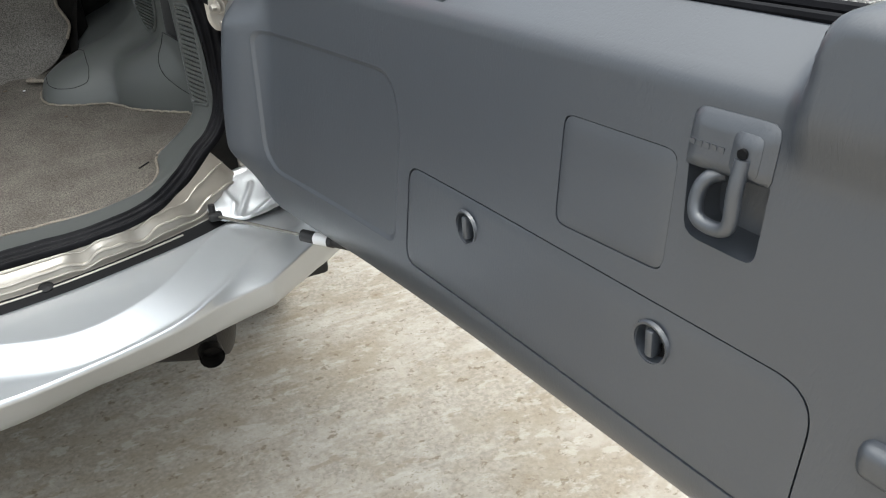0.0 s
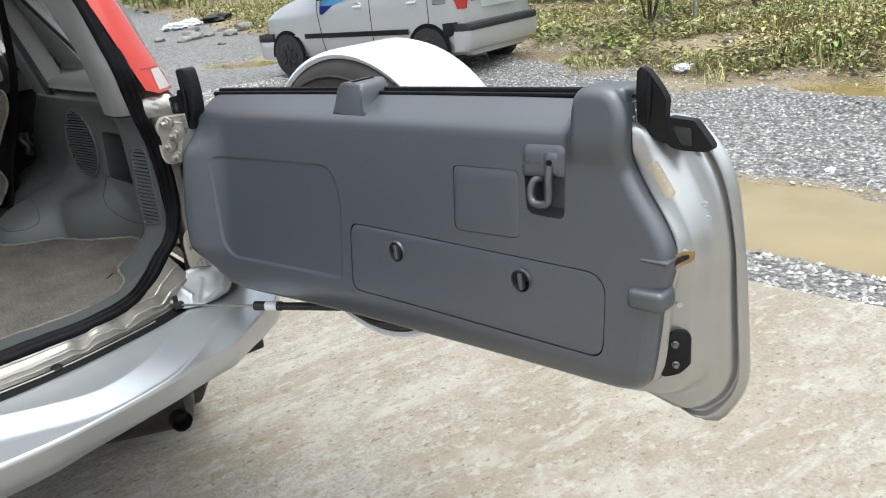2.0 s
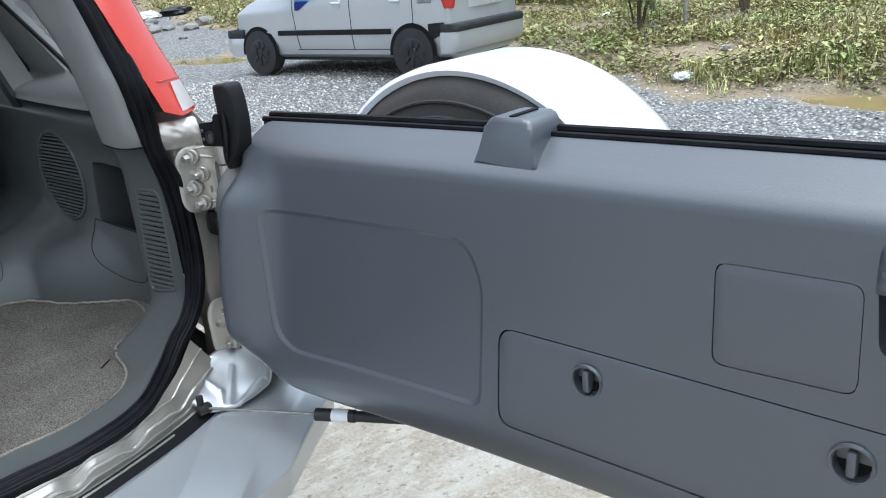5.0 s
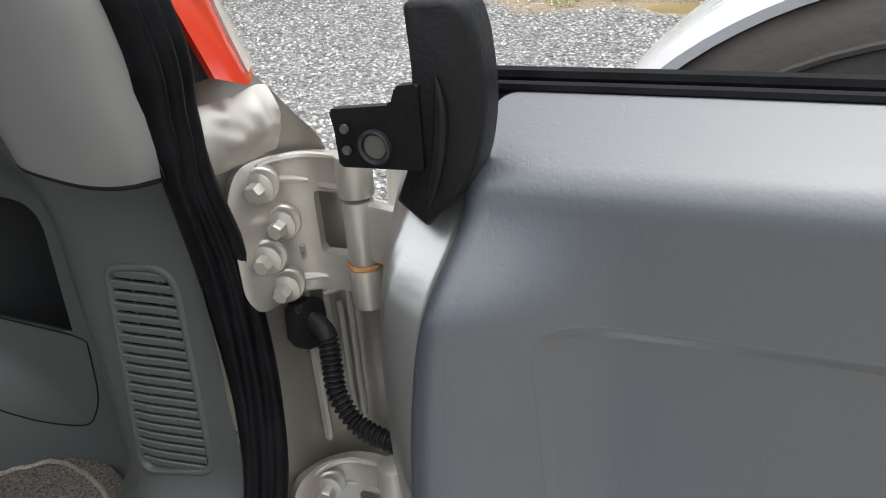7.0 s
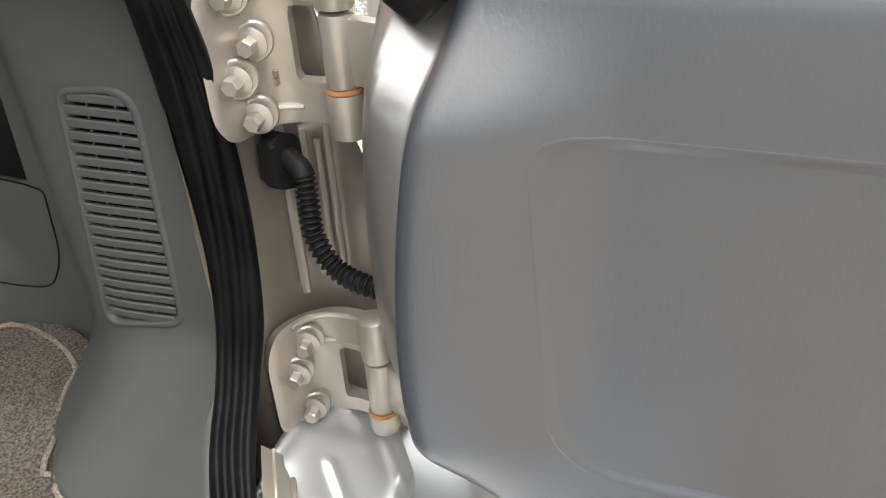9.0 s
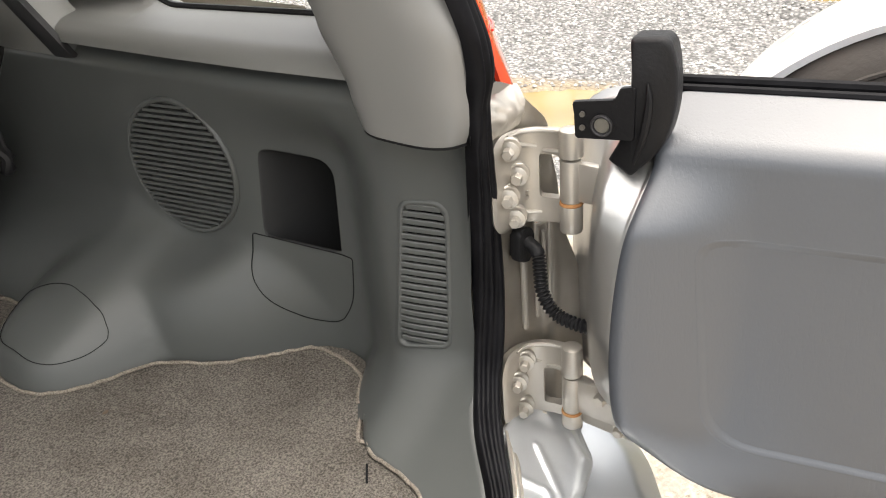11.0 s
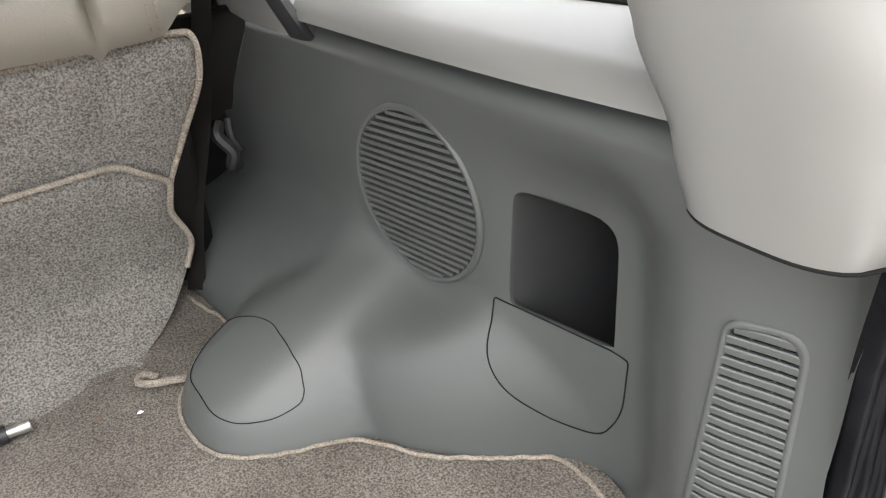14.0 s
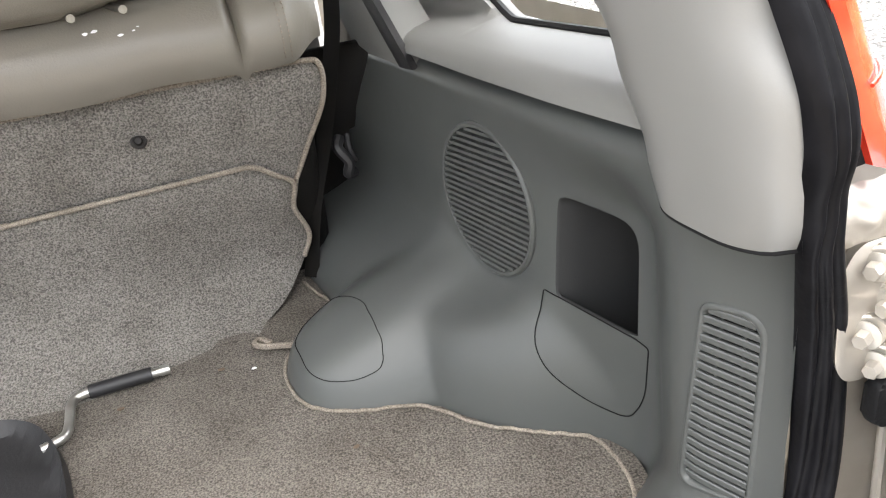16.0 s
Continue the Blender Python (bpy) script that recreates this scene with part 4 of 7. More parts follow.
def build_side_panel():
    top = [(0.897, 1.172), (0.890, 1.182), (0.72, 1.180), (0.45, 1.180), (0.250, 1.180), (0.212, 1.172), (0.180, 1.158), (0.10, 1.152), (0.069, 1.150)]
    low = [(0.087, 1.10), (0.098, 1.05), (0.110, 0.95), (0.110, 0.88), (0.102, 0.850), (0.090, 0.826), (0.100, 0.810), (0.15, 0.803), (0.19, 0.798), (0.215, 0.786), (0.235, 0.775), (0.27, 0.765), (0.31, 0.768), (1.2, 0.86), (1.2, 1.00), (1.00, 1.03), (0.955, 1.045), (0.945, 1.06), (0.925, 1.11), (0.905, 1.15)]
    bm = sheet(top + low, 0.0085, lambda y, z, d: (wall_x(y, z), y, z), holes=(CUBBY, VENT_HOLE, SPEAKER_HOLE))
    wall = part("side_trim", bm, M_WALL, CAR, "dark grey moulded cargo side panel", sharp=0)
    bm = bmesh.new()
    front = [(0.955, 1.045), (0.945, 1.06), (0.925, 1.11), (0.905, 1.15), (0.897, 1.172), (0.890, 1.182)]
    loft(bm, [[(wall_x(y, z) + dx, y + dy, z) for y, z in front] for dx, dy in ((-0.0002, 0.0), (0.001, 0.004), (0.006, 0.007), (0.05, 0.009))])
    part("trim_return", bm, M_WALL, wall)
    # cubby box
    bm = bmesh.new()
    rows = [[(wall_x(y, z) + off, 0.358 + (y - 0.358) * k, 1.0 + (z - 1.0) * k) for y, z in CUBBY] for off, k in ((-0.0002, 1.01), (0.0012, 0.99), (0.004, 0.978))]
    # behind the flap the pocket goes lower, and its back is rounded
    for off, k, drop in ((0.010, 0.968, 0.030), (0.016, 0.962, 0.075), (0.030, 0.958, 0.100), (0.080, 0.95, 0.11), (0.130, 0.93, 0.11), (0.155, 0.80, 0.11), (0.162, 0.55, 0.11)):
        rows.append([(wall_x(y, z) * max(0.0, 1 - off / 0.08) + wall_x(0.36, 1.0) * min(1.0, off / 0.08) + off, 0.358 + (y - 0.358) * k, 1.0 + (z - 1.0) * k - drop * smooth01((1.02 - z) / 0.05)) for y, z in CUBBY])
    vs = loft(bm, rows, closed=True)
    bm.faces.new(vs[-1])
    # coloured darker than the panel to stand for shade in the pocket
    part("cubby", bm, M_RECESS_SHADE, wall, "open storage recess", sharp=0)
    bm = sheet(flap_band(-0.0006), 0.007, lambda y, z, d: (wall_x(y, z) - 0.0016 + 0.0012 * smooth01(1 - d / 0.003), y, z))
    part("storage_flap", bm, M_WALL, wall, "half-round storage flap below the recess", sharp=0)
    bm = bmesh.new()
    rim = [Vector((wall_x(y, z) - 0.0006, y, z)) for y, z in flap_band(0.0005)]
    tube(bm, rim + rim[:1], 0.0007, 6, caps=False)
    part("flap_seam", bm, M_GAP, wall)
    # speaker grille: ring, dark cone and slats, turned with the wall
    c = Vector((-0.0850, 0.526, 1.039))
    face = Matrix.Translation(c) @ look((0, 0, 0), (1, 0.172, 0.0)).to_3x3().to_4x4()
    bm = bmesh.new()
    lathe(bm, [(0.0945, -0.014), (0.0940, 0.001), (0.0915, 0.0035), (0.0880, 0.0028), (0.0865, -0.003), (0.086, -0.012)], 64, face)
    for f in [f for f in bm.faces if len(f.verts) > 8]:
        bm.faces.remove(f)
    ring = part("speaker_ring", bm, M_WALL, wall, "round speaker grille frame")
    bm = bmesh.new()
    lathe(bm, [(0.0875, -0.012), (0.0875, -0.010)], 48, face)
    part("speaker_cone", bm, M_GAP, ring)
    for i in range(23):
        v = -0.0825 + 0.0075 * i
        w = math.sqrt(max(0.0, 0.0868 ** 2 - v * v))
        if w < 0.008:
            continue
        bm = bmesh.new()
        box(bm, -w, w, v - 0.0019, v + 0.0019, -0.009, 0.0015 + 0.001 * (1 - (v / 0.09) ** 2), m=face)
        part("speaker_slat", bm, M_WALL, ring, smooth=False)
    # outlet vent
    vent = VENT
    mid = (0.163, 0.960)

    def vent_place(inset, off):
        return [(wall_x(y, z) + off, mid[0] + (y - mid[0]) * (1 - inset / 0.031), mid[1] + (z - mid[1]) * (1 - inset / 0.093)) for y, z in vent]
    bm = bmesh.new()
    loft(bm, [vent_place(-0.0012, 0.0015), vent_place(0.0, -0.0018), vent_place(0.0012, -0.0026), vent_place(0.0034, -0.0026), vent_place(0.0046, -0.0018), vent_place(0.005, 0.0085)], closed=True)
    frame_ob = part("vent_frame", bm, M_WALL, wall, "ribbed air outlet grille", sharp=0)
    bm = bmesh.new()
    bm.faces.new([bm.verts.new(p) for p in vent_place(0.0045, 0.0086)])
    part("vent_backing", bm, M_GAP, frame_ob)
    near = ramp_of([(0.86, 0.141), (0.92, 0.1365), (0.986, 0.132), (1.06, 0.1305)])
    far = ramp_of([(0.86, 0.202), (0.972, 0.1875), (1.06, 0.1765)])
    for i in range(20):
        z = 0.8725 + 0.0092 * i
        y0, y1 = near(z) + 0.0025 + (0.004 if i == 19 else 0.0), far(z) - 0.0025 - (0.006 if i == 0 else 0.003 if i == 19 else 0.0)
        bm = bmesh.new()
        rows = []
        for k in range(5):
            y = y0 + (y1 - y0) * k / 4
            rows.append([(wall_x(y, z) + o, y, z + (y - 0.160) * 0.12 + h) for o, h in ((-0.0002, -0.0032), (-0.0012, -0.0024), (-0.0014, 0.0024), (-0.0004, 0.0034), (0.0030, 0.0028), (0.0030, -0.0030))])
        vs = loft(bm, [[r[j] for r in rows] for j in (0, 1, 2, 3, 4, 5, 0)])
        part("vent_slat", bm, M_WALL, frame_ob, smooth=False)
    for t in (0.33, 0.69):
        bm = bmesh.new()
        tube(bm, [(wall_x(near(z) + (far(z) - near(z)) * t, z) + 0.0022, near(z) + (far(z) - near(z)) * t, z) for z in (0.872, 0.92, 0.965, 1.01, 1.050)], 0.0009, 5)
        part("vent_rib", bm, M_WALL, frame_ob, smooth=False)
    # seat-catch cover on the lobe
    cap = rounded([(0.664, 0.904), (0.640, 0.911), (0.612, 0.912), (0.578, 0.904), (0.554, 0.887), (0.540, 0.868), (0.535, 0.857), (0.540, 0.850), (0.556, 0.850), (0.580, 0.856), (0.612, 0.864), (0.660, 0.866), (0.700, 0.885)], 0.02)
    bm = bmesh.new()
    rim = [Vector((wall_x(y, z) - 0.0008, y, z)) for y, z in cap]
    tube(bm, rim + rim[:1], 0.0006, 6, caps=False)
    part("cover_seam", bm, M_GAP, wall)


def build_upper_trim():
    # pale surround of the side window, its foot a ledge that slopes outwards
    hole = rounded([(0.230, 1.222), (0.650, 1.219), (1.190, 1.545), (0.45, 1.545)], [0.02, 0.06, 0.05, 0.05], 9)
    shelf = spline_of([(1.15, 0.0), (1.184, 0.0), (1.197, 0.007), (1.206, 0.022), (1.212, 0.046), (1.217, 0.072), (1.222, 0.088), (1.236, 0.094), (1.60, 0.094)])

    def surround(y, z, d):
        x = TOP(max(y, 0.185)) + shelf(z) - 0.20 * max(0.0, z - 1.235)
        return (x, y, z)
    bm = sheet([(0.190, 1.184), (0.86, 1.184), (1.33, 1.585), (0.30, 1.585)], 0.006, surround, holes=(hole,), rim=lambda v: (v.x + 0.03, v.y, v.z))
    part("window_surround", bm, M_LIGHT, CAR, "pale grey plastic surround of the side window", sharp=50)
    bm = bmesh.new()
    tube(bm, [(TOP(y) + 0.012, y, 1.1825) for y in [0.18 + 0.7 * i / 40 for i in range(41)]], 0.0030, 8)
    part("window_seam", bm, M_GAP, CAR)
    # rear pillar cover: a bowed section that climbs and leans forward
    lead = ramp_of([(1.10, 0.185), (1.18, 0.206), (1.25, 0.232), (1.43, 0.400), (1.60, 0.56)])
    tail = ramp_of([(1.10, 0.083), (1.138, 0.079), (1.150, 0.072), (1.165, 0.066), (1.18, 0.0630), (1.235, 0.060), (1.29, 0.080), (1.395, 0.13), (1.60, 0.24)])
    rows = []
    for i in range(44):
        s = i / 43
        z = 1.1385 + 0.447 * s
        y0, y1 = tail(z), lead(z)
        x0, x1 = -0.066 - 0.05 * s, -0.074 - 0.05 * s
        drop = 0.006 * (1 - smooth01(s * 3))
        sec = []
        for k in range(23):
            t = k / 22
            bulge = (1 - abs(2 * t - 1) ** 3.5)
            sec.append((x0 + (x1 - x0) * t - 0.020 * bulge * (1 - 0.3 * s) + 0.035 * smooth01((t - 0.93) / 0.07) + 0.010 * smooth01((0.06 - t) / 0.06), y0 + (y1 - y0) * t, z + drop * t))
        rows.append(sec)
    bm = bmesh.new()
    loft(bm, rows)
    part("pillar_trim", bm, M_LIGHT, CAR, "pale grey rear pillar cover")
    bm = bmesh.new()
    tube(bm, [Vector(p) + Vector((0.0015, 0, -0.0015)) for p in rows[0]], 0.0016, 6)
    part("pillar_seam", bm, M_GAP, CAR)
    # forward pillar and the window's front frame
    rows = []
    for i in range(24):
        s = i / 23
        z = 1.165 + 0.42 * s
        y0, y1 = 0.722 + 0.50 * s, 1.07 + 0.48 * s
        rows.append([(-0.03 - 0.05 * s, y0 - 0.004, z), (-0.088 - 0.05 * s, y0, z), (-0.093 - 0.05 * s, y0 + 0.012, z), (-0.098 - 0.05 * s, (y0 + y1) / 2, z), (-0.082 - 0.05 * s, y1 - 0.01, z), (0.0 - 0.05 * s, y1 + 0.02, z)])
    bm = bmesh.new()
    loft(bm, rows)
    part("middle_pillar_trim", bm, M_LIGHT, CAR, "pale grey middle pillar cover")
    bm = bmesh.new()
    loft(bm, [[(r[1][0] + dx, r[1][1] + dy, r[1][2]) for dx, dy in ((0.006, -0.010), (-0.003, -0.008), (-0.0065, 0.004), (-0.0085, 0.024), (-0.0085, 0.030), (-0.002, 0.034))] for r in rows])
    part("pillar_strip", bm, M_BLACK, CAR, "dark strip along the middle pillar")
    # black gasket round the side window
    bm = bmesh.new()
    loop = [Vector((surround(y, z, 0)[0] + 0.012, y, z)) for y, z in hole]
    tube(bm, loop + loop[:1], 0.006, 8, caps=False)
    part("window_gasket", bm, M_RUBBER, CAR)


def build_lamp():
    inner = curve_through([(-0.0145, 0.066, 1.187), (-0.036, 0.070, 1.2468), (-0.0545, 0.075, 1.303), (-0.085, 0.095, 1.3955), (-0.150, 0.135, 1.58)], 30)
    ridge = curve_through([(0.014, 0.071, 1.175), (-0.0155, 0.075, 1.2335), (-0.030, 0.080, 1.280), (-0.0705, 0.100, 1.3935), (-0.135, 0.140, 1.58)], 30)
    outer = curve_through([(0.058, 0.120, 1.177), (0.038, 0.120, 1.233), (0.0205, 0.125, 1.2788), (-0.0165, 0.140, 1.390), (-0.080, 0.180, 1.58)], 30)
    rows = []
    for a, r, b in zip(inner, ridge, outer):
        face = [r.lerp(b, t) + Vector((0.002 * math.sin(math.pi * t), -0.003 * math.sin(math.pi * t), 0)) for t in (0.06, 0.2, 0.4, 0.6, 0.8, 0.94, 1.0)]
        rows.append([a + Vector((-0.004, 0.03, 0)), a, a.lerp(r, 0.5), a.lerp(r, 0.94)] + face + [b + Vector((0.006, 0.012, 0)), b + Vector((0.026, 0.08, 0)), b + Vector((0.03, 0.16, 0))])
    bm = bmesh.new()
    vs = loft(bm, rows)
    bm.faces.new(vs[0])
    lamp = part("tail_lamp", bm, M_RED, CAR, "tall red tail lamp with a clear reversing lens", sharp=30)

    def on_face(s, t):
        i = min(28, int(s * 29))
        f = s * 29 - i
        r, b = ridge[i].lerp(ridge[i + 1], f), outer[i].lerp(outer[i + 1], f)
        return r.lerp(b, t) + Vector((0.002 * math.sin(math.pi * t) + 0.0016, -0.003 * math.sin(math.pi * t) - 0.0018, 0))
    bm = bmesh.new()
    loft(bm, [[on_face(0.028 + 0.200 * k / 8, t0 + (0.95 - t0) * j / 6) for j in range(7)] for k in range(9) for t0 in [0.12 + 0.33 * k / 8]])
    bmesh.ops.solidify(bm, geom=bm.faces[:], thickness=0.002)
    part("reversing_lens", bm, M_CLEAR, lamp, "clear reversing lens")
    bm = bmesh.new()
    tube(bm, [on_face(0.250, 0.05 + 0.92 * j / 8) for j in range(9)], 0.0014, 6)
    part("lens_rib", bm, M_RED, lamp)
    bm = bmesh.new()
    loft(bm, [[row[0] + Vector((-0.016, 0.0, 0)), row[1] + Vector((-0.012, 0.004, 0)), row[1] + Vector((0.001, 0.005, 0))] for row in rows])
    part("lamp_gasket", bm, M_GAP, lamp)
    # crumpled sealer below the lamp
    bm = bmesh.new()
    rows = []
    for i in range(16):
        z = 1.168 - 0.045 * i / 15
        rows.append([(x, 0.086 - 0.010 * math.sin(math.pi * i / 15) - 0.010 * abs(noise.noise((x * 60, z * 60, 3))) * 0.5, z + 0.004 * noise.noise((x * 50, 2, 0))) for x in [-0.046 + 0.085 * k / 24 for k in range(25)]])
    loft(bm, rows)
    part("seam_sealer", bm, M_INNER, CAR, "crumpled painted seam sealer", sharp=0)


def cast_hinge(label, z0, z1, w0, w1, bolts, lip):
    """A pillar hinge: a cast plate that bends out to a pin, with a window beside the pin and bolts on bosses."""
    bend = curve_through([(-0.010, 0.0845, 0), (0.012, 0.084, 0), (0.032, 0.082, 0), (0.046, 0.072, 0), (0.053, 0.054, 0), (0.054, 0.034, 0)], 61)
    run = [0.0]
    for a, b in zip(bend, bend[1:]):
        run.append(run[-1] + (b - a).length)

    def at(s):
        for i in range(60):
            if s <= run[i + 1]:
                return bend[i].lerp(bend[i + 1], (s - run[i]) / (run[i + 1] - run[i]))
        return bend[-1]
    full = run[-1]
    line = rounded([(0.0, z0 + 0.018), (0.012, z0), (full, z0 + 0.004), (full, z1 - 0.004), (0.014, z1), (0.0, z1 - 0.020)], [0.012, 0.012, 0.003, 0.003, 0.012, 0.012])
    gap = rrect(full - 0.033, w0, full - 0.010, w1, 0.004)
    bm = sheet(line, 0.004, lambda s, z, d: (at(s).x + 0.0, at(s).y + 0.002 * smooth01(1 - d / 0.004), z), holes=(gap,))
    bmesh.ops.solidify(bm, geom=bm.faces[:], thickness=0.011)
    plate = part("hinge", bm, M_INNER, CAR, label, sharp=50)
    # raised ribs along the arms
    for s0, s1, za, zb in ((0.036, 0.064, w1 + 0.014, w1 + 0.008), (0.038, 0.068, w0 - 0.016, w0 - 0.018), (0.028, 0.094, z1 - 0.004, z1 - 0.004), (0.070, 0.094, w1 + 0.004, w1 + 0.004)):
        bm = bmesh.new()
        tube(bm, [at(s0 + (s1 - s0) * i / 14) + Vector((-0.0002, -0.0006, za + (zb - za) * i / 14)) for i in range(15)], lambda t: 0.0030 * (0.55 + 0.45 * math.sin(math.pi * t)), 8)
        part("hinge_rib", bm, M_INNER, plate)
    # pin with its sleeve, and the leaf that goes to the tailgate
    for a, b, r in ((w1 + 0.001, z1 + lip, 0.0125), (z0 - lip, w0 - 0.001, 0.0125), (w0 + 0.0006, w1 - 0.0006, 0.0112)):
        bm = bmesh.new()
        lathe(bm, [(r - 0.003, a), (r - 0.0006, a + 0.001), (r, a + 0.003), (r, b - 0.003), (r - 0.0006, b - 0.001), (r - 0.003, b)], 28, pose(0.0535, 0.030, 0))
        part("hinge_knuckle", bm, M_INNER, plate)
    bm = bmesh.new()
    lathe(bm, [(0.0122, w0 - 0.0022), (0.0129, w0 - 0.001), (0.0122, w0 + 0.0012)], 24, pose(0.0535, 0.030, 0))
    part("rust_ring", bm, M_RUST, plate, "rusty joint line")
    bm = bmesh.new()
    box(bm, 0.050, 0.062, -0.055, 0.028, w0 + 0.003, w1 - 0.003, 0.003)
    part("gate_leaf", bm, M_INNER, plate)
    for x, y, z in bolts:
        bm = bmesh.new()
        lathe(bm, [(0.0140, -0.012), (0.0136, 0.0022), (0.0124, 0.0034)], 28, pose(x, y, z, 90, 0, -42))
        part("bolt_boss", bm, M_INNER, plate)
        bm = bmesh.new()
        bolt_mesh(bm, pose(x - 0.0015, y - 0.0030, z, 90, 0, -68) @ pose(0, 0, 0, 0, 0, 17 * x * 1000 % 60), 0.0062, 0.0105, washer=False)
        part("hinge_bolt", bm, M_INNER, plate)
    return plate


def build_hinges():
    up = cast_hinge("champagne painted upper tailgate hinge with four bolts", 1.010, 1.122, 1.042, 1.092,
                    ((0.018, 0.0832, 1.105), (0.030, 0.0815, 1.073), (0.014, 0.0835, 1.053), (0.025, 0.0825, 1.025)), 0.002)
    # casting mark, too small to read
    for dz in (0.0, 0.0055):
        bm = bmesh.new()
        box(bm, 0.0385, 0.0415, 0.0745, 0.0775, 1.041 + dz, 1.0455 + dz)
        part("casting_mark", bm, M_INNER, up)
    bm = bmesh.new()
    extrude_outline(bm, rounded([(0.022, 0.812), (-0.02, 0.800), (-0.055, 0.776), (-0.085, 0.742), (0.020, 0.742)], [0.004, 0.02, 0.02, 0.004, 0.004]), lambda y, z, d: (0.060 + d, y, z), 0.0, 0.005, 0.0015)
    part("gate_bracket", bm, M_INNER, CAR, "champagne painted hinge bracket on the tailgate")
    bm = bmesh.new()
    bolt_mesh(bm, pose(0.0585, -0.035, 0.760, 0, -90, 0), 0.0062, 0.0105, washer=False)
    part("hinge_bolt", bm, M_INNER, CAR)
    lo = cast_hinge("champagne painted lower tailgate hinge", 0.742, 0.852, 0.760, 0.814, ((0.031, 0.0812, 0.831), (0.017, 0.083, 0.808), (0.027, 0.082, 0.763)), 0.004)
    bm = bmesh.new()
    bolt_mesh(bm, pose(0.049, -0.017, 0.809, 0, -90, 0), washer=False)
    part("hinge_bolt", bm, M_INNER, lo)
    # upright pressed flange between the hinges
    for x, y, z0, z1, r in ((0.046, 0.088, 0.866, 1.010, 0.004), (0.0575, 0.078, 0.880, 1.004, 0.003), (0.0655, 0.073, 0.880, 0.992, 0.0025), (0.072, 0.069, 0.880, 1.004, 0.0028)):
        bm = bmesh.new()
        tube(bm, [Vector((x + 0.0012 * noise.noise((z * 30, x * 90, 0)), y, z)) for z in [z0 + (z1 - z0) * i / 24 for i in range(25)]], r, 8)
        part("flange_rib", bm, M_INNER, CAR)
    bm = bmesh.new()
    tube(bm, [(0.055, 0.079, 1.003), (0.074, 0.068, 1.004)], 0.003, 8)
    part("flange_rib", bm, M_INNER, CAR)
    # wiring conduit with its grommet
    bm = bmesh.new()
    extrude_outline(bm, rounded([(0.024, 0.968), (0.050, 0.960), (0.058, 0.984), (0.056, 0.998), (0.038, 1.007), (0.027, 1.005)], 0.007), lambda x, z, d: (x, 0.078 + d, z), 0.0, 0.014, 0.004)
    grommet = part("grommet", bm, M_RUBBER, CAR, "black rubber grommet")
    path = curve_through([(0.041, 0.080, 0.988), (0.038, 0.064, 0.980), (0.033, 0.058, 0.960), (0.028, 0.052, 0.936), (0.028, 0.036, 0.914), (0.029, 0.008, 0.908), (0.034, -0.025, 0.909)], 240)
    bm = bmesh.new()
    tube(bm, path, lambda t: 0.0078 if t < 0.2 else 0.0070 + 0.0014 * math.sin(t * 2 * math.pi * 34), 12)
    part("wiring_conduit", bm, M_RUBBER, grommet, "black corrugated wiring conduit", sharp=0)


def build_strut():
    a, d = Vector((-0.081, -0.012, 0.712)), Vector((0.599, -0.800, -0.010))
    bm = bmesh.new()
    box(bm, -0.094, -0.070, -0.020, -0.002, 0.704, 0.719, 0.004)
    lathe(bm, [(0.006, 0), (0.006, 0.018)], 12, pose(-0.085, -0.006, 0.715))
    foot = part("stay_bracket", bm, M_BLACK, CAR, "black stay bracket")
    bm = bmesh.new()
    tube(bm, [a, a + d * 0.26], 0.0028, 10)
    part("stay_rod", bm, M_DULL, foot)
    bm = bmesh.new()
    tube(bm, [a + d * 0.198, a + d * 0.200, a + d * 0.262, a + d * 0.264], lambda t: 0.0105, 16)
    part("stay_sleeve", bm, M_BLACK, foot)
    bm = bmesh.new()
    tube(bm, [a + d * 0.2265, a + d * 0.2545], 0.0108, 16, caps=False)
    part("stay_label", bm, M_WHITE, foot, "white maker's label")
    bm = bmesh.new()
    tube(bm, [a + d * 0.262, a + d * 0.60], 0.0088, 16)
    part("gas_stay", bm, M_BLACK, foot, "black gas stay")


build_body()
build_seal()
build_sill()
build_bumper()
build_side_panel()
build_upper_trim()
build_lamp()
build_hinges()
build_strut()


# ---- the open tailgate, in its own frame: x from hinge to latch, y outwards, z up ----
GATE_POSE = pose(0, 0, 0, 0, 0, math.degrees(math.atan2(-0.9876, 0.1569)))
TRIM = rounded([(0.070, 1.162), (0.30, 1.164), (0.52, 1.164), (0.80, 1.163), (1.024, 1.160), (1.031, 1.178), (1.048, 1.189), (1.100, 1.187), (1.116, 1.135), (1.106, 1.090),
                (1.130, 1.054), (1.158, 1.018), (1.176, 0.988), (1.178, 0.955), (1.164, 0.915), (1.160, 0.850), (1.152, 0.795), (1.105, 0.768), (0.93, 0.767), (0.70, 0.762),
                (0.42, 0.760), (0.25, 0.757), (0.155, 0.760), (0.092, 0.796), (0.061, 0.855), (0.052, 0.92), (0.052, 0.99), (0.056, 1.040), (0.063, 1.070), (0.070, 1.098), (0.072, 1.120), (0.070, 1.142)], [0.012] + [0.03] * 31, 4)
SKIN = rounded([(-0.035, 1.135), (0.02, 1.150), (0.55, 1.152), (1.165, 1.138), (1.205, 1.090), (1.220, 1.045), (1.229, 0.95), (1.235, 0.765), (1.188, 0.684), (1.10, 0.728), (1.0, 0.758), (0.55, 0.762),
                (0.15, 0.762), (0.02, 0.764), (-0.044, 0.780), (-0.048, 0.95), (-0.042, 1.05)], 0.035, 4)
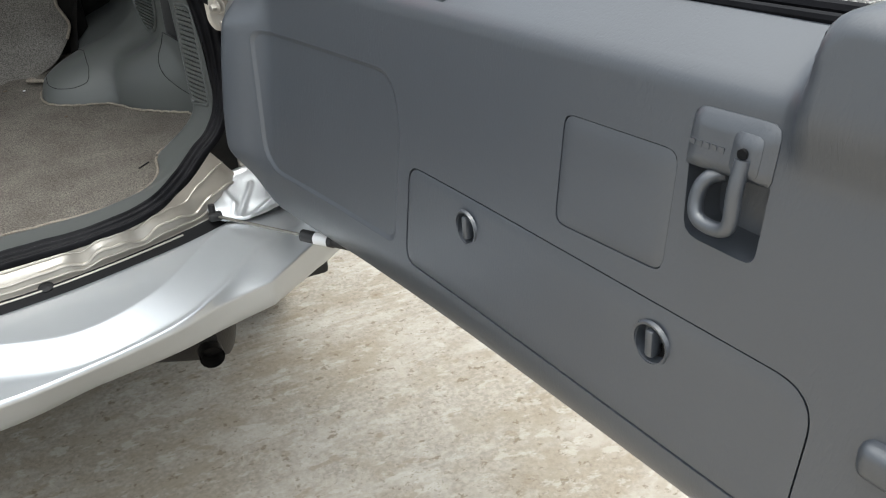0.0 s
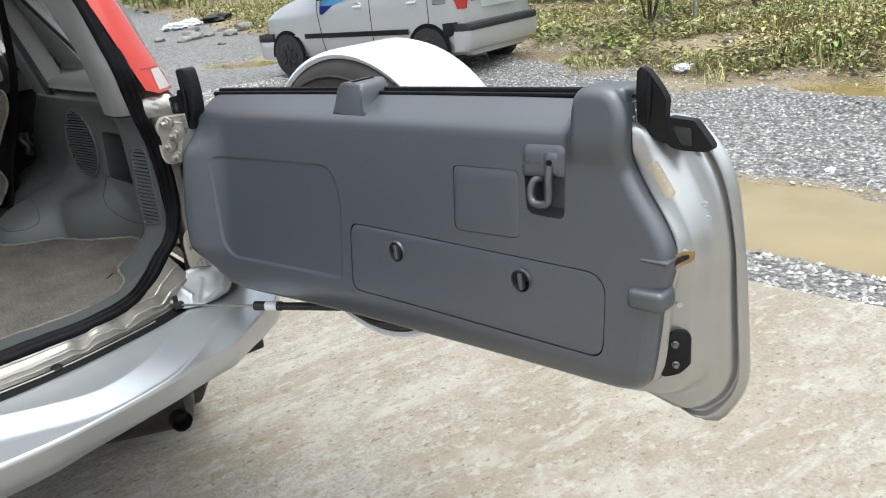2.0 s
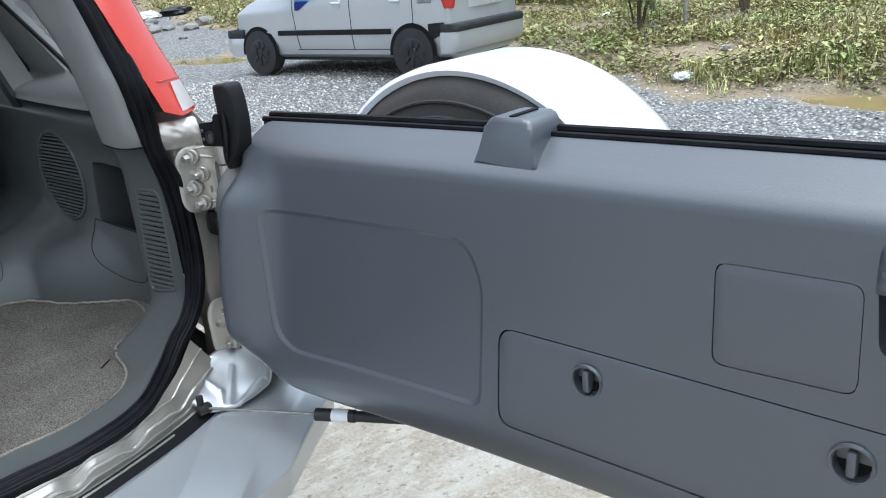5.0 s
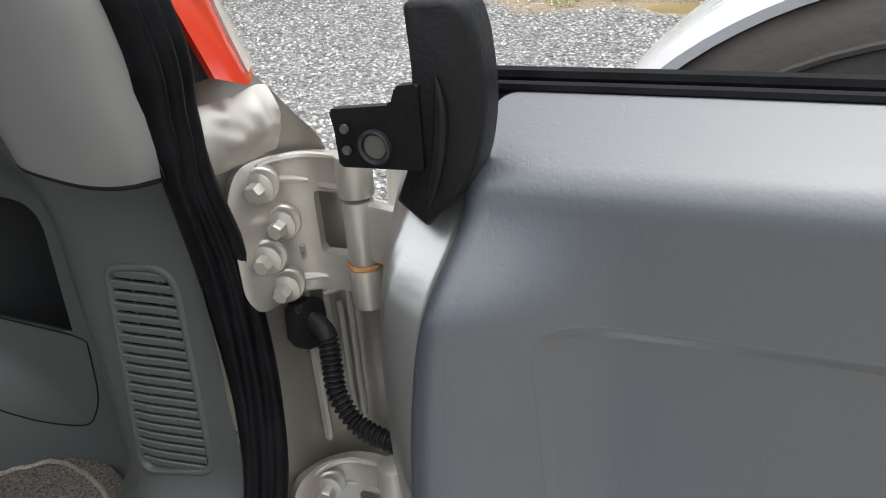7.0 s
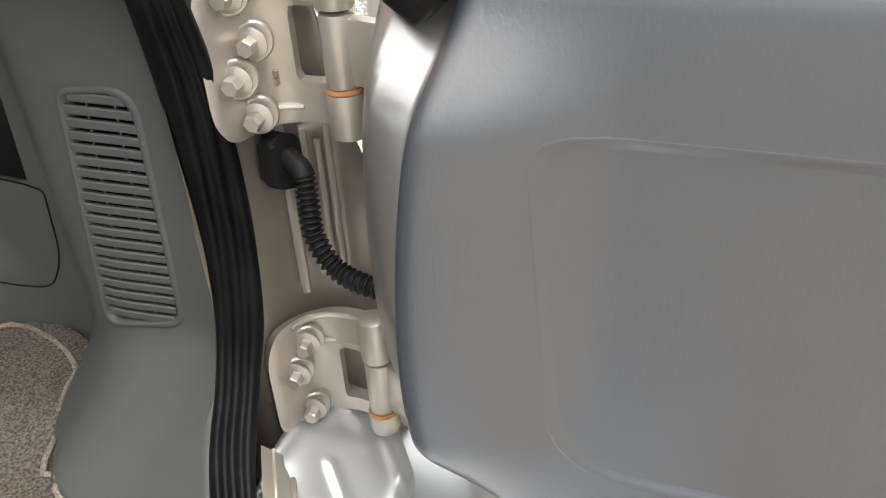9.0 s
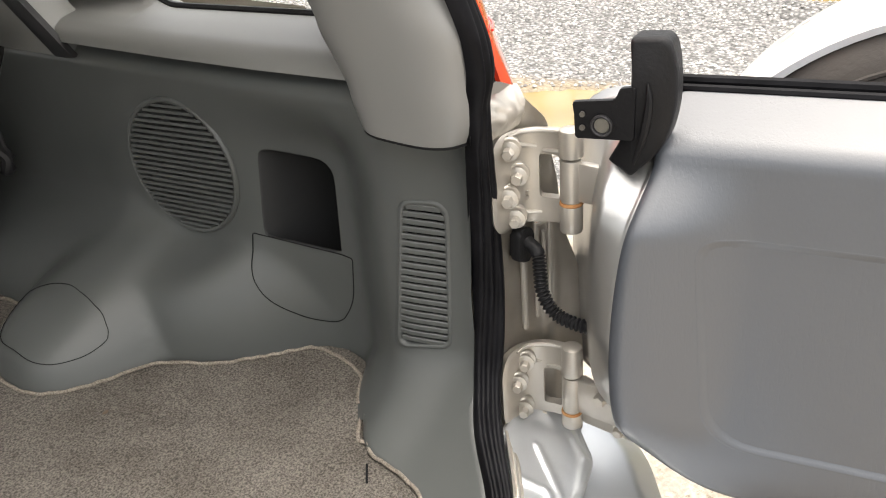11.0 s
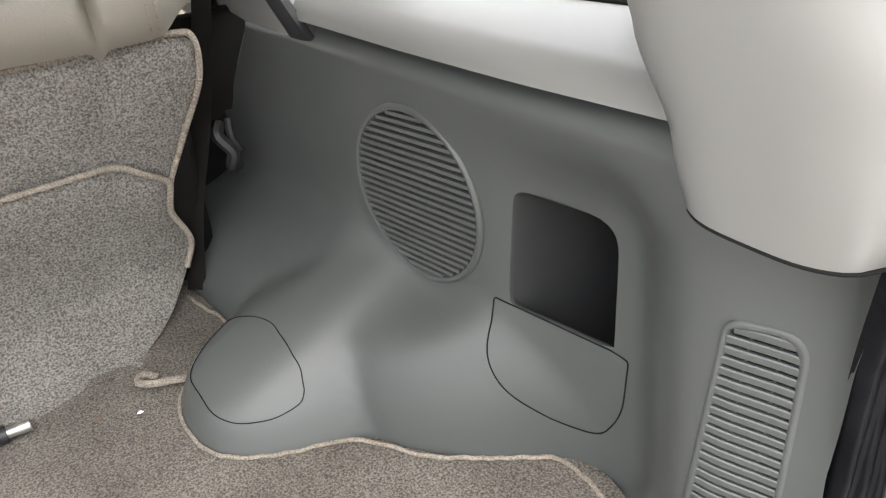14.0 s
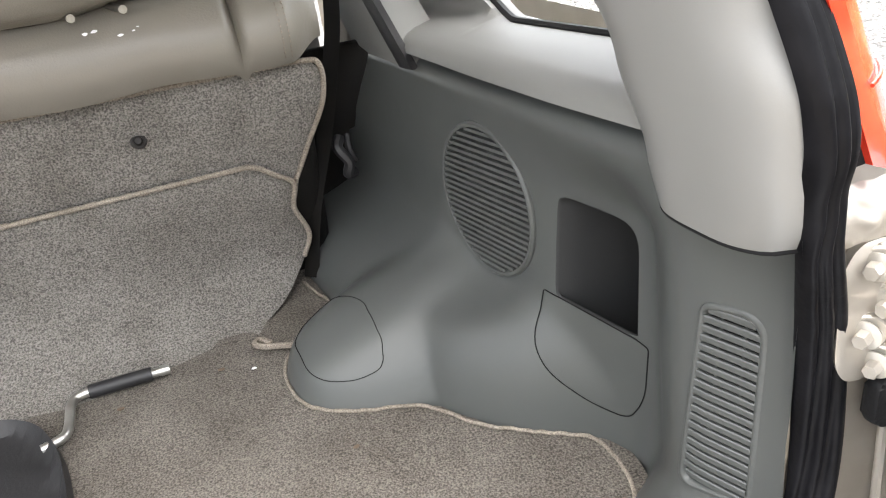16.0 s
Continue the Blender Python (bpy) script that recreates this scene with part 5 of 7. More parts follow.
RECESS = dense(rounded([(0.118, 1.048), (0.50, 1.050), (0.530, 1.0), (0.532, 0.838), (0.145, 0.830)], [0.02, 0.05, 0.04, 0.02, 0.05], 6))
LID = dense(rounded([(0.552, 0.950), (1.09, 0.945), (1.090, 0.828), (0.556, 0.828)], [0.022, 0.035, 0.022, 0.022], 7))
HATCH = rounded([(0.806, 1.069), (0.937, 1.070), (0.942, 0.972), (0.811, 0.969)], 0.012)
PULL = rounded([(0.947, 1.068), (1.018, 1.068), (1.019, 1.009), (0.954, 1.011)], [0.003, 0.003, 0.010, 0.014])


def gate_y(u, z):
    y = 0.033 + 0.177 * (z - 0.991) - 0.03 * (max(0.0, 0.75 - u) / 0.7) ** 2
    y -= 0.036 * smooth01((0.170 - u) / 0.115) * smooth01((1.12 - z) / 0.07) * smooth01((z - 0.79) / 0.07)
    # the foot of the panel bends outwards
    y += (0.006 + 0.037 * u) * (max(0.0, 0.825 - z) / 0.063) ** 2
    t = z - 1.119
    ledge = 0.0 if t < 0 else (1.5 * t * t / 0.032 if t < 0.016 else 1.5 * (t - 0.008))
    y += ledge * (1 - smooth01((u - 1.008) / 0.03))
    y -= 0.016 * smooth01((u - 1.018) / 0.018) * smooth01((z - 1.075) / 0.05)
    return y


def edge_roll(d, r=0.016):
    d = min(d, r)
    return r - math.sqrt(max(0.0, r * r - (r - d) ** 2))


def build_gate():
    bm = sheet(SKIN, 0.03, lambda u, z, d: (u, 0.150 - 0.012 * smooth01(1 - d / 0.05), z), rim=lambda v: (v.x, v.y - 0.008, v.z))
    gate = part("tailgate", bm, M_SILVER, CAR, "open silver tailgate with grey inner trim", m=GATE_POSE)
    # inner steel frame between the trim and the skin
    c = Vector((0.6, 0.935))

    def by_angle(line, n=220):
        p = np.array([((x - c.x) / 2.6, y - c.y) for x, y in line])
        ang = np.unwrap(np.arctan2(p[:, 1], p[:, 0]))
        if ang[-1] < ang[0]:
            p, ang = p[::-1], ang[::-1]
        out = []
        q = np.vstack([p, p[:1]])
        for k in range(n):
            t = 2 * math.pi * k / n
            d = np.array([math.cos(t), math.sin(t)])
            best = 0.0
            for a, b in zip(q, q[1:]):
                e = b - a
                det = d[0] * -e[1] + e[0] * d[1]
                if abs(det) < 1e-12:
                    continue
                s = (a[0] * -e[1] + e[0] * a[1]) / det
                w = (d[0] * a[1] - d[1] * a[0]) / det
                if s > 0 and -1e-9 <= w <= 1 + 1e-9:
                    best = max(best, s)
            out.append((c.x + best * d[0] * 2.6, c.y + best * d[1]))
        return out
    ti, sk = by_angle(TRIM), by_angle(SKIN)

    # on the hinge side the frame keeps near the trim, then turns outwards
    near_trim = spline_of([(0.0, -0.030), (0.15, -0.020), (0.30, -0.004), (0.40, 0.010), (0.48, 0.034), (0.70, 0.085), (1.0, 0.130)])

    def ring(f, y_of):
        out = []
        for a, b in zip(ti, sk):
            w = smooth01((0.13 - a[0]) / 0.08) if f >= 0.0 else 0.0
            out.append((a[0] + (b[0] - a[0]) * f, max(y_of(a, b), gate_y(*a) + 0.024) * (1 - w) + (max(near_trim(f), gate_y(*a) + 0.017) if f < 1.001 else 0.14) * w, min(1.148, a[1] + (b[1] - a[1]) * f)))
        return out
    folds = ((0.03, 0.058), (0.06, 0.066), (0.28, 0.071), (0.33, 0.0735), (0.38, 0.080), (0.46, 0.096), (0.52, 0.104), (0.57, 0.107), (0.70, 0.112), (0.76, 0.114), (0.80, 0.119),
             (0.83, 0.128), (0.86, 0.131), (0.885, 0.128), (0.90, 0.121), (0.93, 0.120), (0.945, 0.126), (1.0, 0.128))
    bm = bmesh.new()
    loft(bm, [ring(-0.12, lambda a, b: gate_y(*a) + 0.030), ring(0.015, lambda a, b: gate_y(*a) + 0.026)] + [ring(f, lambda a, b, y=y: y) for f, y in folds] + [ring(1.003, lambda a, b: 0.140)], closed=True)
    frame_tree = BVHTree.FromBMesh(bm)
    part("inner_frame", bm, M_FRAME, gate, "silver painted steel tailgate frame", sharp=0)

    # the panel's border is a smooth rolled strip of its own
    raw = np.array(TRIM + TRIM[:1])
    run = np.r_[0, np.cumsum(np.hypot(*np.diff(raw, axis=0).T))]
    spots = np.linspace(0, run[-1], 520, endpoint=False)
    edge = np.stack([np.interp(spots, run, raw[:, 0]), np.interp(spots, run, raw[:, 1])], 1)
    for _ in range(4):
        edge = 0.5 * edge + 0.25 * (np.roll(edge, 1, 0) + np.roll(edge, -1, 0))
    way = np.roll(edge, -3, 0) - np.roll(edge, 3, 0)
    way /= np.hypot(*way.T)[:, None]
    inner = np.stack([way[:, 1], -way[:, 0]], 1)
    if nearest(edge[:1] + inner[:1] * 0.004, TRIM)[0][0] < 0:
        inner = -inner
    for _ in range(12):
        inner = 0.5 * inner + 0.25 * (np.roll(inner, 1, 0) + np.roll(inner, -1, 0))

    def strip(k, back=0.0):
        return [(u, gate_y(u, z) + (edge_roll(k) * (1 - smooth01((z - 1.10) / 0.04) * (1 - smooth01((u - 1.008) / 0.02))) * (1 - 0.5 * smooth01((0.13 - u) / 0.05)) + back), z) for u, z in edge + inner * k]
    bm = bmesh.new()
    loft(bm, [strip(0.0, 0.020), strip(0.0, 0.003), strip(0.0)] + [strip(0.016 * (i / 9) ** 1.6) for i in range(1, 10)] + [strip(0.021, 0.0004)], closed=True)
    bmesh.ops.remove_doubles(bm, verts=bm.verts, dist=1e-5)
    part("trim_edge", bm, M_TRIM, gate, sharp=0)
    flat_line = [tuple(p) for p in (edge + inner * 0.0165)[::2]]
    bm = sheet(flat_line, 0.0075, lambda u, z, d: (u, gate_y(u, z), z), holes=(LID, HATCH, PULL, RECESS))
    part("trim_panel", bm, M_TRIM, gate, "grey vinyl-grained tailgate trim panel", sharp=0)
    bm = sheet(rrect(1.02, 1.105, 1.088, 1.172, 0.006), 0.004, lambda u, z, d: (u, gate_y(u, z) + 0.0035, z))
    part("corner_backing", bm, M_TRIM, gate, sharp=0)
    # pressed panel, a step lower than the rest
    mid = np.array([0.33, 0.94])
    inset = [tuple(mid + (np.array(p) - mid) * (1 - np.array([0.0075 / 0.2, 0.0075 / 0.105]))) for p in RECESS]
    bm = bmesh.new()
    loft(bm, [[(u + (x - u) * k, gate_y(u + (x - u) * k, z + (w - z) * k) + o, z + (w - z) * k) for (u, z), (x, w) in zip(RECESS, inset)] for k, o in ((-0.1, 0.0006), (0.0, 0.0), (0.25, 0.0002), (0.6, 0.0015), (0.85, 0.0025), (1.0, 0.0028), (1.4, 0.0034))], closed=True)
    part("pressed_edge", bm, M_TRIM, gate, sharp=0)
    bm = sheet(inset, 0.008, lambda u, z, d: (u, gate_y(u, z) + 0.0028, z))
    part("pressed_panel", bm, M_TRIM, gate, sharp=0)
    for line in (LID, HATCH):
        bm = bmesh.new()
        loft(bm, [[(u, gate_y(u, z) + o, z) for u, z in line] for o in (0.0, 0.012)], closed=True)
        part("opening_edge", bm, M_TRIM, gate)
    for name, line, grow, label in (("pocket_lid", LID, 0.0018, "long grey storage lid with two turn knobs"), ("access_cover", HATCH, 0.0009, "small square access cover")):
        a = np.array(line)
        mid = a.mean(0)
        half = (a.max(0) - a.min(0)) / 2
        small = [tuple(mid + (p - mid) * (1 - grow / half)) for p in a]
        inside = [(0.675, 0.914), (0.945, 0.911)] if name == "pocket_lid" else []
        holes = [[(x + 0.0165 * math.cos(t), z + 0.0185 * math.sin(t)) for t in [2 * math.pi * k / 28 for k in range(28)]] for x, z in inside]
        bm = sheet(small, 0.0075, lambda u, z, d: (u, gate_y(u, z) - 0.0004 + edge_roll(d, 0.0012), z), holes=holes, rim=lambda v: (v.x, v.y + 0.010, v.z))
        part(name, bm, M_TRIM, gate, label, sharp=50)
        bm = sheet(line, 0.03, lambda u, z, d: (u, gate_y(u, z) + 0.010, z))
        part("gap_backing", bm, M_GAP, gate)
    for x, z in ((0.675, 0.914), (0.945, 0.911)):
        y = gate_y(x, z)
        face = Matrix.Translation((x, y, z)) @ pose(0, 0, 0, 90, 0, 0)
        bm = bmesh.new()
        lathe(bm, [(0.0205, -0.001), (0.0195, 0.0026), (0.0172, 0.0022), (0.0160, -0.006), (0.0155, -0.0095)], 32, face)
        for f in [f for f in bm.faces if len(f.verts) > 8 and f.calc_center_median().y < y + 0.005]:
            bm.faces.remove(f)
        cup = part("knob_cup", bm, M_TRIM, gate)
        bm = bmesh.new()
        box(bm, x - 0.0045, x + 0.0045, y - 0.004, y + 0.009, z - 0.0135, z + 0.0135, 0.003)
        part("turn_knob", bm, M_TRIM, gate, "small grey turn knob")
    # pull handle in its recess
    bm = bmesh.new()
    vs = loft(bm, [[(u, gate_y(u, z) + o, z) for u, z in PULL] for o in (0.0, 0.004, 0.040)], closed=True)
    bm.faces.new(vs[-1])
    part("pull_recess", bm, M_TRIM, gate)
    bm = sheet(rounded([(0.945, 1.108), (1.018, 1.109), (1.018, 1.066), (0.945, 1.064)], [0.01, 0.01, 0.003, 0.003]), 0.006,
               lambda u, z, d: (u, gate_y(u, z) - 0.006 + edge_roll(d, 0.005), z), rim=lambda v: (v.x, v.y + 0.012, v.z))
    part("latch_cover", bm, M_TRIM, gate, "grey latch cover with unreadable embossing", sharp=50)
    for k in range(5):
        bm = bmesh.new()
        y = gate_y(0.95 + 0.006 * k, 1.084)
        box(bm, 0.9495 + 0.0065 * k, 0.954 + 0.0065 * k, y - 0.0068, y - 0.005, 1.0815, 1.0855)
        part("embossed_mark", bm, M_TRIM, gate)
    bm = sheet(rrect(0.986, 1.070, 1.010, 1.100, 0.006), 0.005, lambda u, z, d: (u, gate_y(u, z) - 0.0095 + edge_roll(d, 0.003), z), rim=lambda v: (v.x, v.y + 0.008, v.z))
    part("keyhole_plate", bm, M_TRIM, gate, sharp=50)
    bm = bmesh.new()
    y = gate_y(0.998, 1.087)
    lathe(bm, [(0.004, 0), (0.004, 0.0115)], 16, pose(0.998, y, 1.087, 90, 0, 0))
    part("keyhole", bm, M_GAP, gate)
    path = curve_through([(0.999, gate_y(1.0, 1.085) - 0.010, 1.083), (0.999, gate_y(1.0, 1.06) - 0.011, 1.062), (0.999, gate_y(1.0, 1.04) - 0.009, 1.040), (0.995, gate_y(1.0, 1.03) - 0.008, 1.031), (0.982, gate_y(1.0, 1.027) - 0.007, 1.028),
                          (0.970, gate_y(1.0, 1.03) - 0.007, 1.031), (0.965, gate_y(1.0, 1.04) - 0.006, 1.040), (0.965, gate_y(1.0, 1.05) - 0.004, 1.052), (0.969, gate_y(1.0, 1.06) - 0.001, 1.060), (0.975, gate_y(1.0, 1.06) + 0.006, 1.062)], 60)
    bm = bmesh.new()
    tube(bm, path, 0.0058, 12)
    part("pull_handle", bm, M_TRIM, gate, "grey hooked pull handle")
    # blister on the top edge
    shape = rounded([(0.498, 1.132), (0.590, 1.132), (0.582, 1.152), (0.576, 1.188), (0.514, 1.188), (0.506, 1.152)], [0.004, 0.004, 0.03, 0.012, 0.010, 0.03], 6)
    bm = bmesh.new()
    extrude_outline(bm, shape, lambda u, z, d: (u, 0.066 + 0.25 * (z - 1.132) + d, z), 0.0, 0.062, 0.006, 3)
    part("catch_housing", bm, M_TRIM, gate, "grey striker housing on the top edge", sharp=60)
    bm = bmesh.new()
    box(bm, 0.542, 0.550, 0.086, 0.135, 1.1872, 1.1900, 0.001)
    part("catch_slot", bm, M_GAP, gate)
    bm = bmesh.new()
    box(bm, 1.040, 1.106, gate_y(1.08, 1.18) + 0.012, gate_y(1.08, 1.18) + 0.070, 1.150, 1.185, 0.010, seg=4)
    part("catch_housing", bm, M_TRIM, gate)
    # rubber strips along the top edge
    top = lambda u: gate_y(min(u, 1.005), 1.160)
    along = [0.06 + 0.955 * i / 30 for i in range(31)]
    for dy, dz, r in ((0.007, 0.000, 0.0045), (0.022, 0.004, 0.0055)):
        bm = bmesh.new()
        tube(bm, [(u, top(u) + dy, 1.163 + dz) for u in along], r, 8)
        part("top_seal", bm, M_SEAL, gate, "black rubber weather strip")
    bm = bmesh.new()
    loft(bm, [[(u, top(u) + y, z) for u in along] for y, z in ((0.003, 1.140), (0.005, 1.160), (0.028, 1.166), (0.036, 1.130))])
    part("top_flange", bm, M_BLACK, gate)
    # rubber corner blocks
    ear = rounded([(0.048, 1.228), (0.081, 1.230), (0.087, 1.212), (0.091, 1.172), (0.083, 1.130), (0.053, 1.098), (0.027, 1.108), (0.045, 1.140), (0.051, 1.186)], [0.004, 0.010, 0.02, 0.03, 0.02, 0.003, 0.002, 0.02, 0.03], 6)
    rows = []
    for i, (y, k) in enumerate(((0.044, 1.0), (0.022, 1.0), (0.016, 0.97), (0.0135, 0.88))):
        rows.append([(0.066 + (u - 0.066) * k, y + 0.008 * ((u - 0.062) / 0.03) ** 2 * (1 if i else 0), 1.165 + (z - 1.165) * (1 - (1 - k) * 0.5)) for u, z in ear])
    bm = bmesh.new()
    vs = loft(bm, rows, closed=True)
    bm.faces.new(vs[-1])
    bm.faces.new(vs[0])
    part("corner_rubber", bm, M_RUBBER, gate, "black rubber corner block", sharp=60)
    bm = bmesh.new()
    tube(bm, curve_through([(0.066, 0.0145, 1.190), (0.068, 0.0135, 1.170), (0.064, 0.0130, 1.140), (0.056, 0.0140, 1.112)], 16), lambda t: 0.0042 * math.sin(math.pi * (0.06 + 0.86 * t)), 8)
    part("rubber_rib", bm, M_RUBBER, gate)
    bm = bmesh.new()
    extrude_outline(bm, rounded([(-0.003, 1.168), (0.038, 1.173), (0.042, 1.184), (0.056, 1.186), (0.056, 1.136), (0.0, 1.133), (-0.001, 1.156)], 0.002), lambda u, z, d: (u, 0.012 + d, z), 0.0, 0.006, 0.0012, 1)
    part("corner_bracket", bm, M_RUBBER, gate)
    bm = bmesh.new()
    lathe(bm, [(0.0105, 0), (0.0105, 0.003), (0.0092, 0.0036), (0.0082, 0.003), (0.0078, 0.0006)], 26, pose(0.026, 0.012, 1.148, 90, 0, 0))
    part("bracket_eye", bm, M_BLACK, gate)
    bm = bmesh.new()
    lathe(bm, [(0.0074, 0), (0.0070, 0.0012)], 20, pose(0.026, 0.012, 1.148, 90, 0, 0))
    part("bracket_stud", bm, M_DULL, gate)
    for u, z in ((0.008, 1.158), (0.008, 1.145)):
        bm = bmesh.new()
        lathe(bm, [(0.0028, 0), (0.0026, 0.002)], 12, pose(u, 0.010, z, 90, 0, 0))
        part("bracket_stud", bm, M_DULL, gate)
    right = rounded([(1.112, 1.145), (1.113, 1.180), (1.116, 1.207), (1.127, 1.208), (1.135, 1.197), (1.145, 1.180), (1.151, 1.166), (1.149, 1.148), (1.150, 1.108), (1.133, 1.122), (1.115, 1.128)], [0.006, 0.01, 0.004, 0.006, 0.01, 0.01, 0.004, 0.006, 0.006, 0.01, 0.008])
    bm = bmesh.new()
    extrude_outline(bm, right, lambda u, z, d: (u, 0.080 + d + 0.35 * max(0.0, u - 1.132), z), 0.0, 0.012, 0.003, 2)
    part("corner_rubber", bm, M_RUBBER, gate, "black rubber corner block")
    bm = bmesh.new()
    tube(bm, curve_through([(1.134, 0.0795, 1.200), (1.131, 0.078, 1.170), (1.129, 0.079, 1.138)], 12), lambda t: 0.004 * math.sin(math.pi * (0.1 + 0.85 * t)), 8)
    part("rubber_rib", bm, M_RUBBER, gate)
    bm = bmesh.new()
    extrude_outline(bm, rounded([(1.145, 1.142), (1.152, 1.145), (1.184, 1.140), (1.202, 1.113), (1.206, 1.104), (1.196, 1.1005), (1.168, 1.1025), (1.150, 1.107)], [0.003, 0.004, 0.004, 0.006, 0.004, 0.003, 0.006, 0.006]), lambda u, z, d: (u, 0.086 + d + 0.20 * max(0, u - 1.15), z), 0.0, 0.014, 0.002, 2)
    part("corner_bracket", bm, M_RUBBER, gate)
    bm = bmesh.new()
    extrude_outline(bm, rounded([(1.158, 1.134), (1.180, 1.131), (1.182, 1.108), (1.168, 1.110)], 0.003), lambda u, z, d: (u, 0.0845 + d + 0.20 * (u - 1.15), z), 0.0, 0.004, 0.001, 1)
    part("bracket_plate", bm, M_BLACK, gate)
    for z, mt in ((1.171, M_GAP), (1.164, M_DULL)):
        bm = bmesh.new()
        tube(bm, [(1.096, 0.082, z), (1.122, 0.085, z)], 0.0026, 8)
        part("rubber_pin", bm, mt, gate)
    # latch, lock pocket, sticker and plugs on the end face
    def end_face(u, z, off=0.0):
        spot = frame_tree.ray_cast(Vector((u, -0.2, z)), Vector((0, 1, 0)))[0]
        return Matrix.Translation((u, (spot.y if spot else 0.09) - off * 0.3, z)) @ pose(0, 0, 0, 0, 0, 33)
    def patch(name, line, off, cell, material, label, thick=0.004):
        def lay(u, z, d):
            return Vector((u, end_face(u, z).translation.y - off, z))
        bm = sheet(line, cell, lay, rim=lambda v: (v.x, v.y + thick, v.z))
        return part(name, bm, material, gate, label, sharp=50)
    patch("latch", rounded([(1.132, 0.950), (1.150, 0.946), (1.192, 0.966), (1.192, 0.980), (1.168, 0.976), (1.134, 0.964)], 0.003), 0.004, 0.004, M_BRASS, "brassy latch with its claw")
    patch("latch_claw", rounded([(1.146, 0.956), (1.160, 0.954), (1.188, 0.970), (1.188, 0.975), (1.166, 0.970)], 0.002), 0.0065, 0.003, M_SOOT, "dark rusty claw")
    bm = bmesh.new()
    box(bm, 1.124, 1.178, gate_y(1.15, 0.93) - 0.011, gate_y(1.15, 0.93) + 0.03, 0.908, 0.937, 0.0095, seg=4)
    part("latch_shelf", bm, M_TRIM, gate)
    bm = bmesh.new()
    box(bm, 1.138, 1.178, gate_y(1.15, 0.97) - 0.001, gate_y(1.15, 0.97) + 0.03, 0.969, 0.975, 0.003, seg=3)
    part("latch_shelf", bm, M_TRIM, gate)
    mid_y = end_face(1.176, 0.832).translation.y
    bm = bmesh.new()
    extrude_outline(bm, rounded([(1.152, 0.864), (1.180, 0.866), (1.184, 0.856), (1.182, 0.814), (1.172, 0.802), (1.152, 0.798)], 0.005), lambda u, z, d: (u, mid_y - 0.006 + 0.75 * (u - 1.176) + d, z), 0.0, 0.012, 0.002)
    part("lock_pocket", bm, M_RUBBER, gate, "black lock pocket with two screws")
    for dz in (-0.014, 0.016):
        bm = bmesh.new()
        bolt_mesh(bm, Matrix.Translation((1.168, mid_y - 0.012, 0.832 + dz)) @ pose(0, 0, 0, 90, 0, 33), 0.0035, 0.005, washer=False)
        part("screw", bm, M_DULL, gate)
    patch("sticker", [(1.1285, 1.086), (1.140, 1.0915), (1.142, 1.090), (1.1665, 1.049), (1.158, 1.0435), (1.156, 1.045)], 0.0014, 0.004, M_TAN, "small faded tan sticker", 0.001)
    for u, z in ((1.170, 0.975), (1.182, 0.977), (1.172, 0.902), (1.190, 1.03), (1.195, 1.012)):
        bm = bmesh.new()
        lathe(bm, [(0.0045, -0.002), (0.0042, 0.0008), (0.003, 0.0012), (0.0016, 0.0006)], 14, end_face(u, z, 0.004) @ pose(0, 0, 0, 90, 0, 0))
        part("plug", bm, M_SILVER, gate)
    # spare wheel on the outside, under a white ring cover
    hub = Matrix.Translation((0.347, 0.0, 0.911)) @ pose(0, 0, 0, -90, 0, 0)
    bm = bmesh.new()
    lathe(bm, [(0.16, 0.195), (0.19, 0.185), (0.24, 0.182), (0.280, 0.190), (0.302, 0.215), (0.306, 0.25), (0.306, 0.37), (0.29, 0.39), (0.16, 0.39)], 72, hub)
    tyre = part("spare_tyre", bm, M_TYRE, gate, "dusty spare tyre")
    for r in (0.248, 0.270):
        bm = bmesh.new()
        torus_ring(bm, r, 0.003, 72, 6, hub @ pose(0, 0, 0.183 if r < 0.26 else 0.187))
        part("tyre_rib", bm, M_TYRE, gate)
    bm = bmesh.new()
    lathe(bm, [(0.302, 0.212), (0.310, 0.208), (0.317, 0.214), (0.320, 0.235), (0.320, 0.375), (0.313, 0.398), (0.295, 0.410), (0.2, 0.418), (0.02, 0.420)], 96, hub)
    for f in [f for f in bm.faces if len(f.verts) > 20 and (hub.inverted() @ f.calc_center_median()).z < 0.3]:
        bm.faces.remove(f)
    part("wheel_cover", bm, M_WHITE, gate, "white hard spare wheel cover")
    bm = bmesh.new()
    box(bm, -0.0012, 0.0012, 0.313, 0.3212, 0.212, 0.400, m=hub @ pose(0, 0, 0, 0, 0, -172 + 90))
    part("cover_joint", bm, M_GAP, gate)
    bm = bmesh.new()
    lathe(bm, [(0.09, 0.145), (0.09, 0.20), (0.16, 0.24), (0.16, 0.30)], 24, hub)
    part("wheel_carrier", bm, M_BLACK, gate)


build_gate()


# ---- what stands and lies in the load space ----
def carpet_bump(x, y):
    return 0.0012 * noise.noise((x * 18, y * 18, 0)) + 0.002 * noise.noise((x * 5, y * 5, 2))


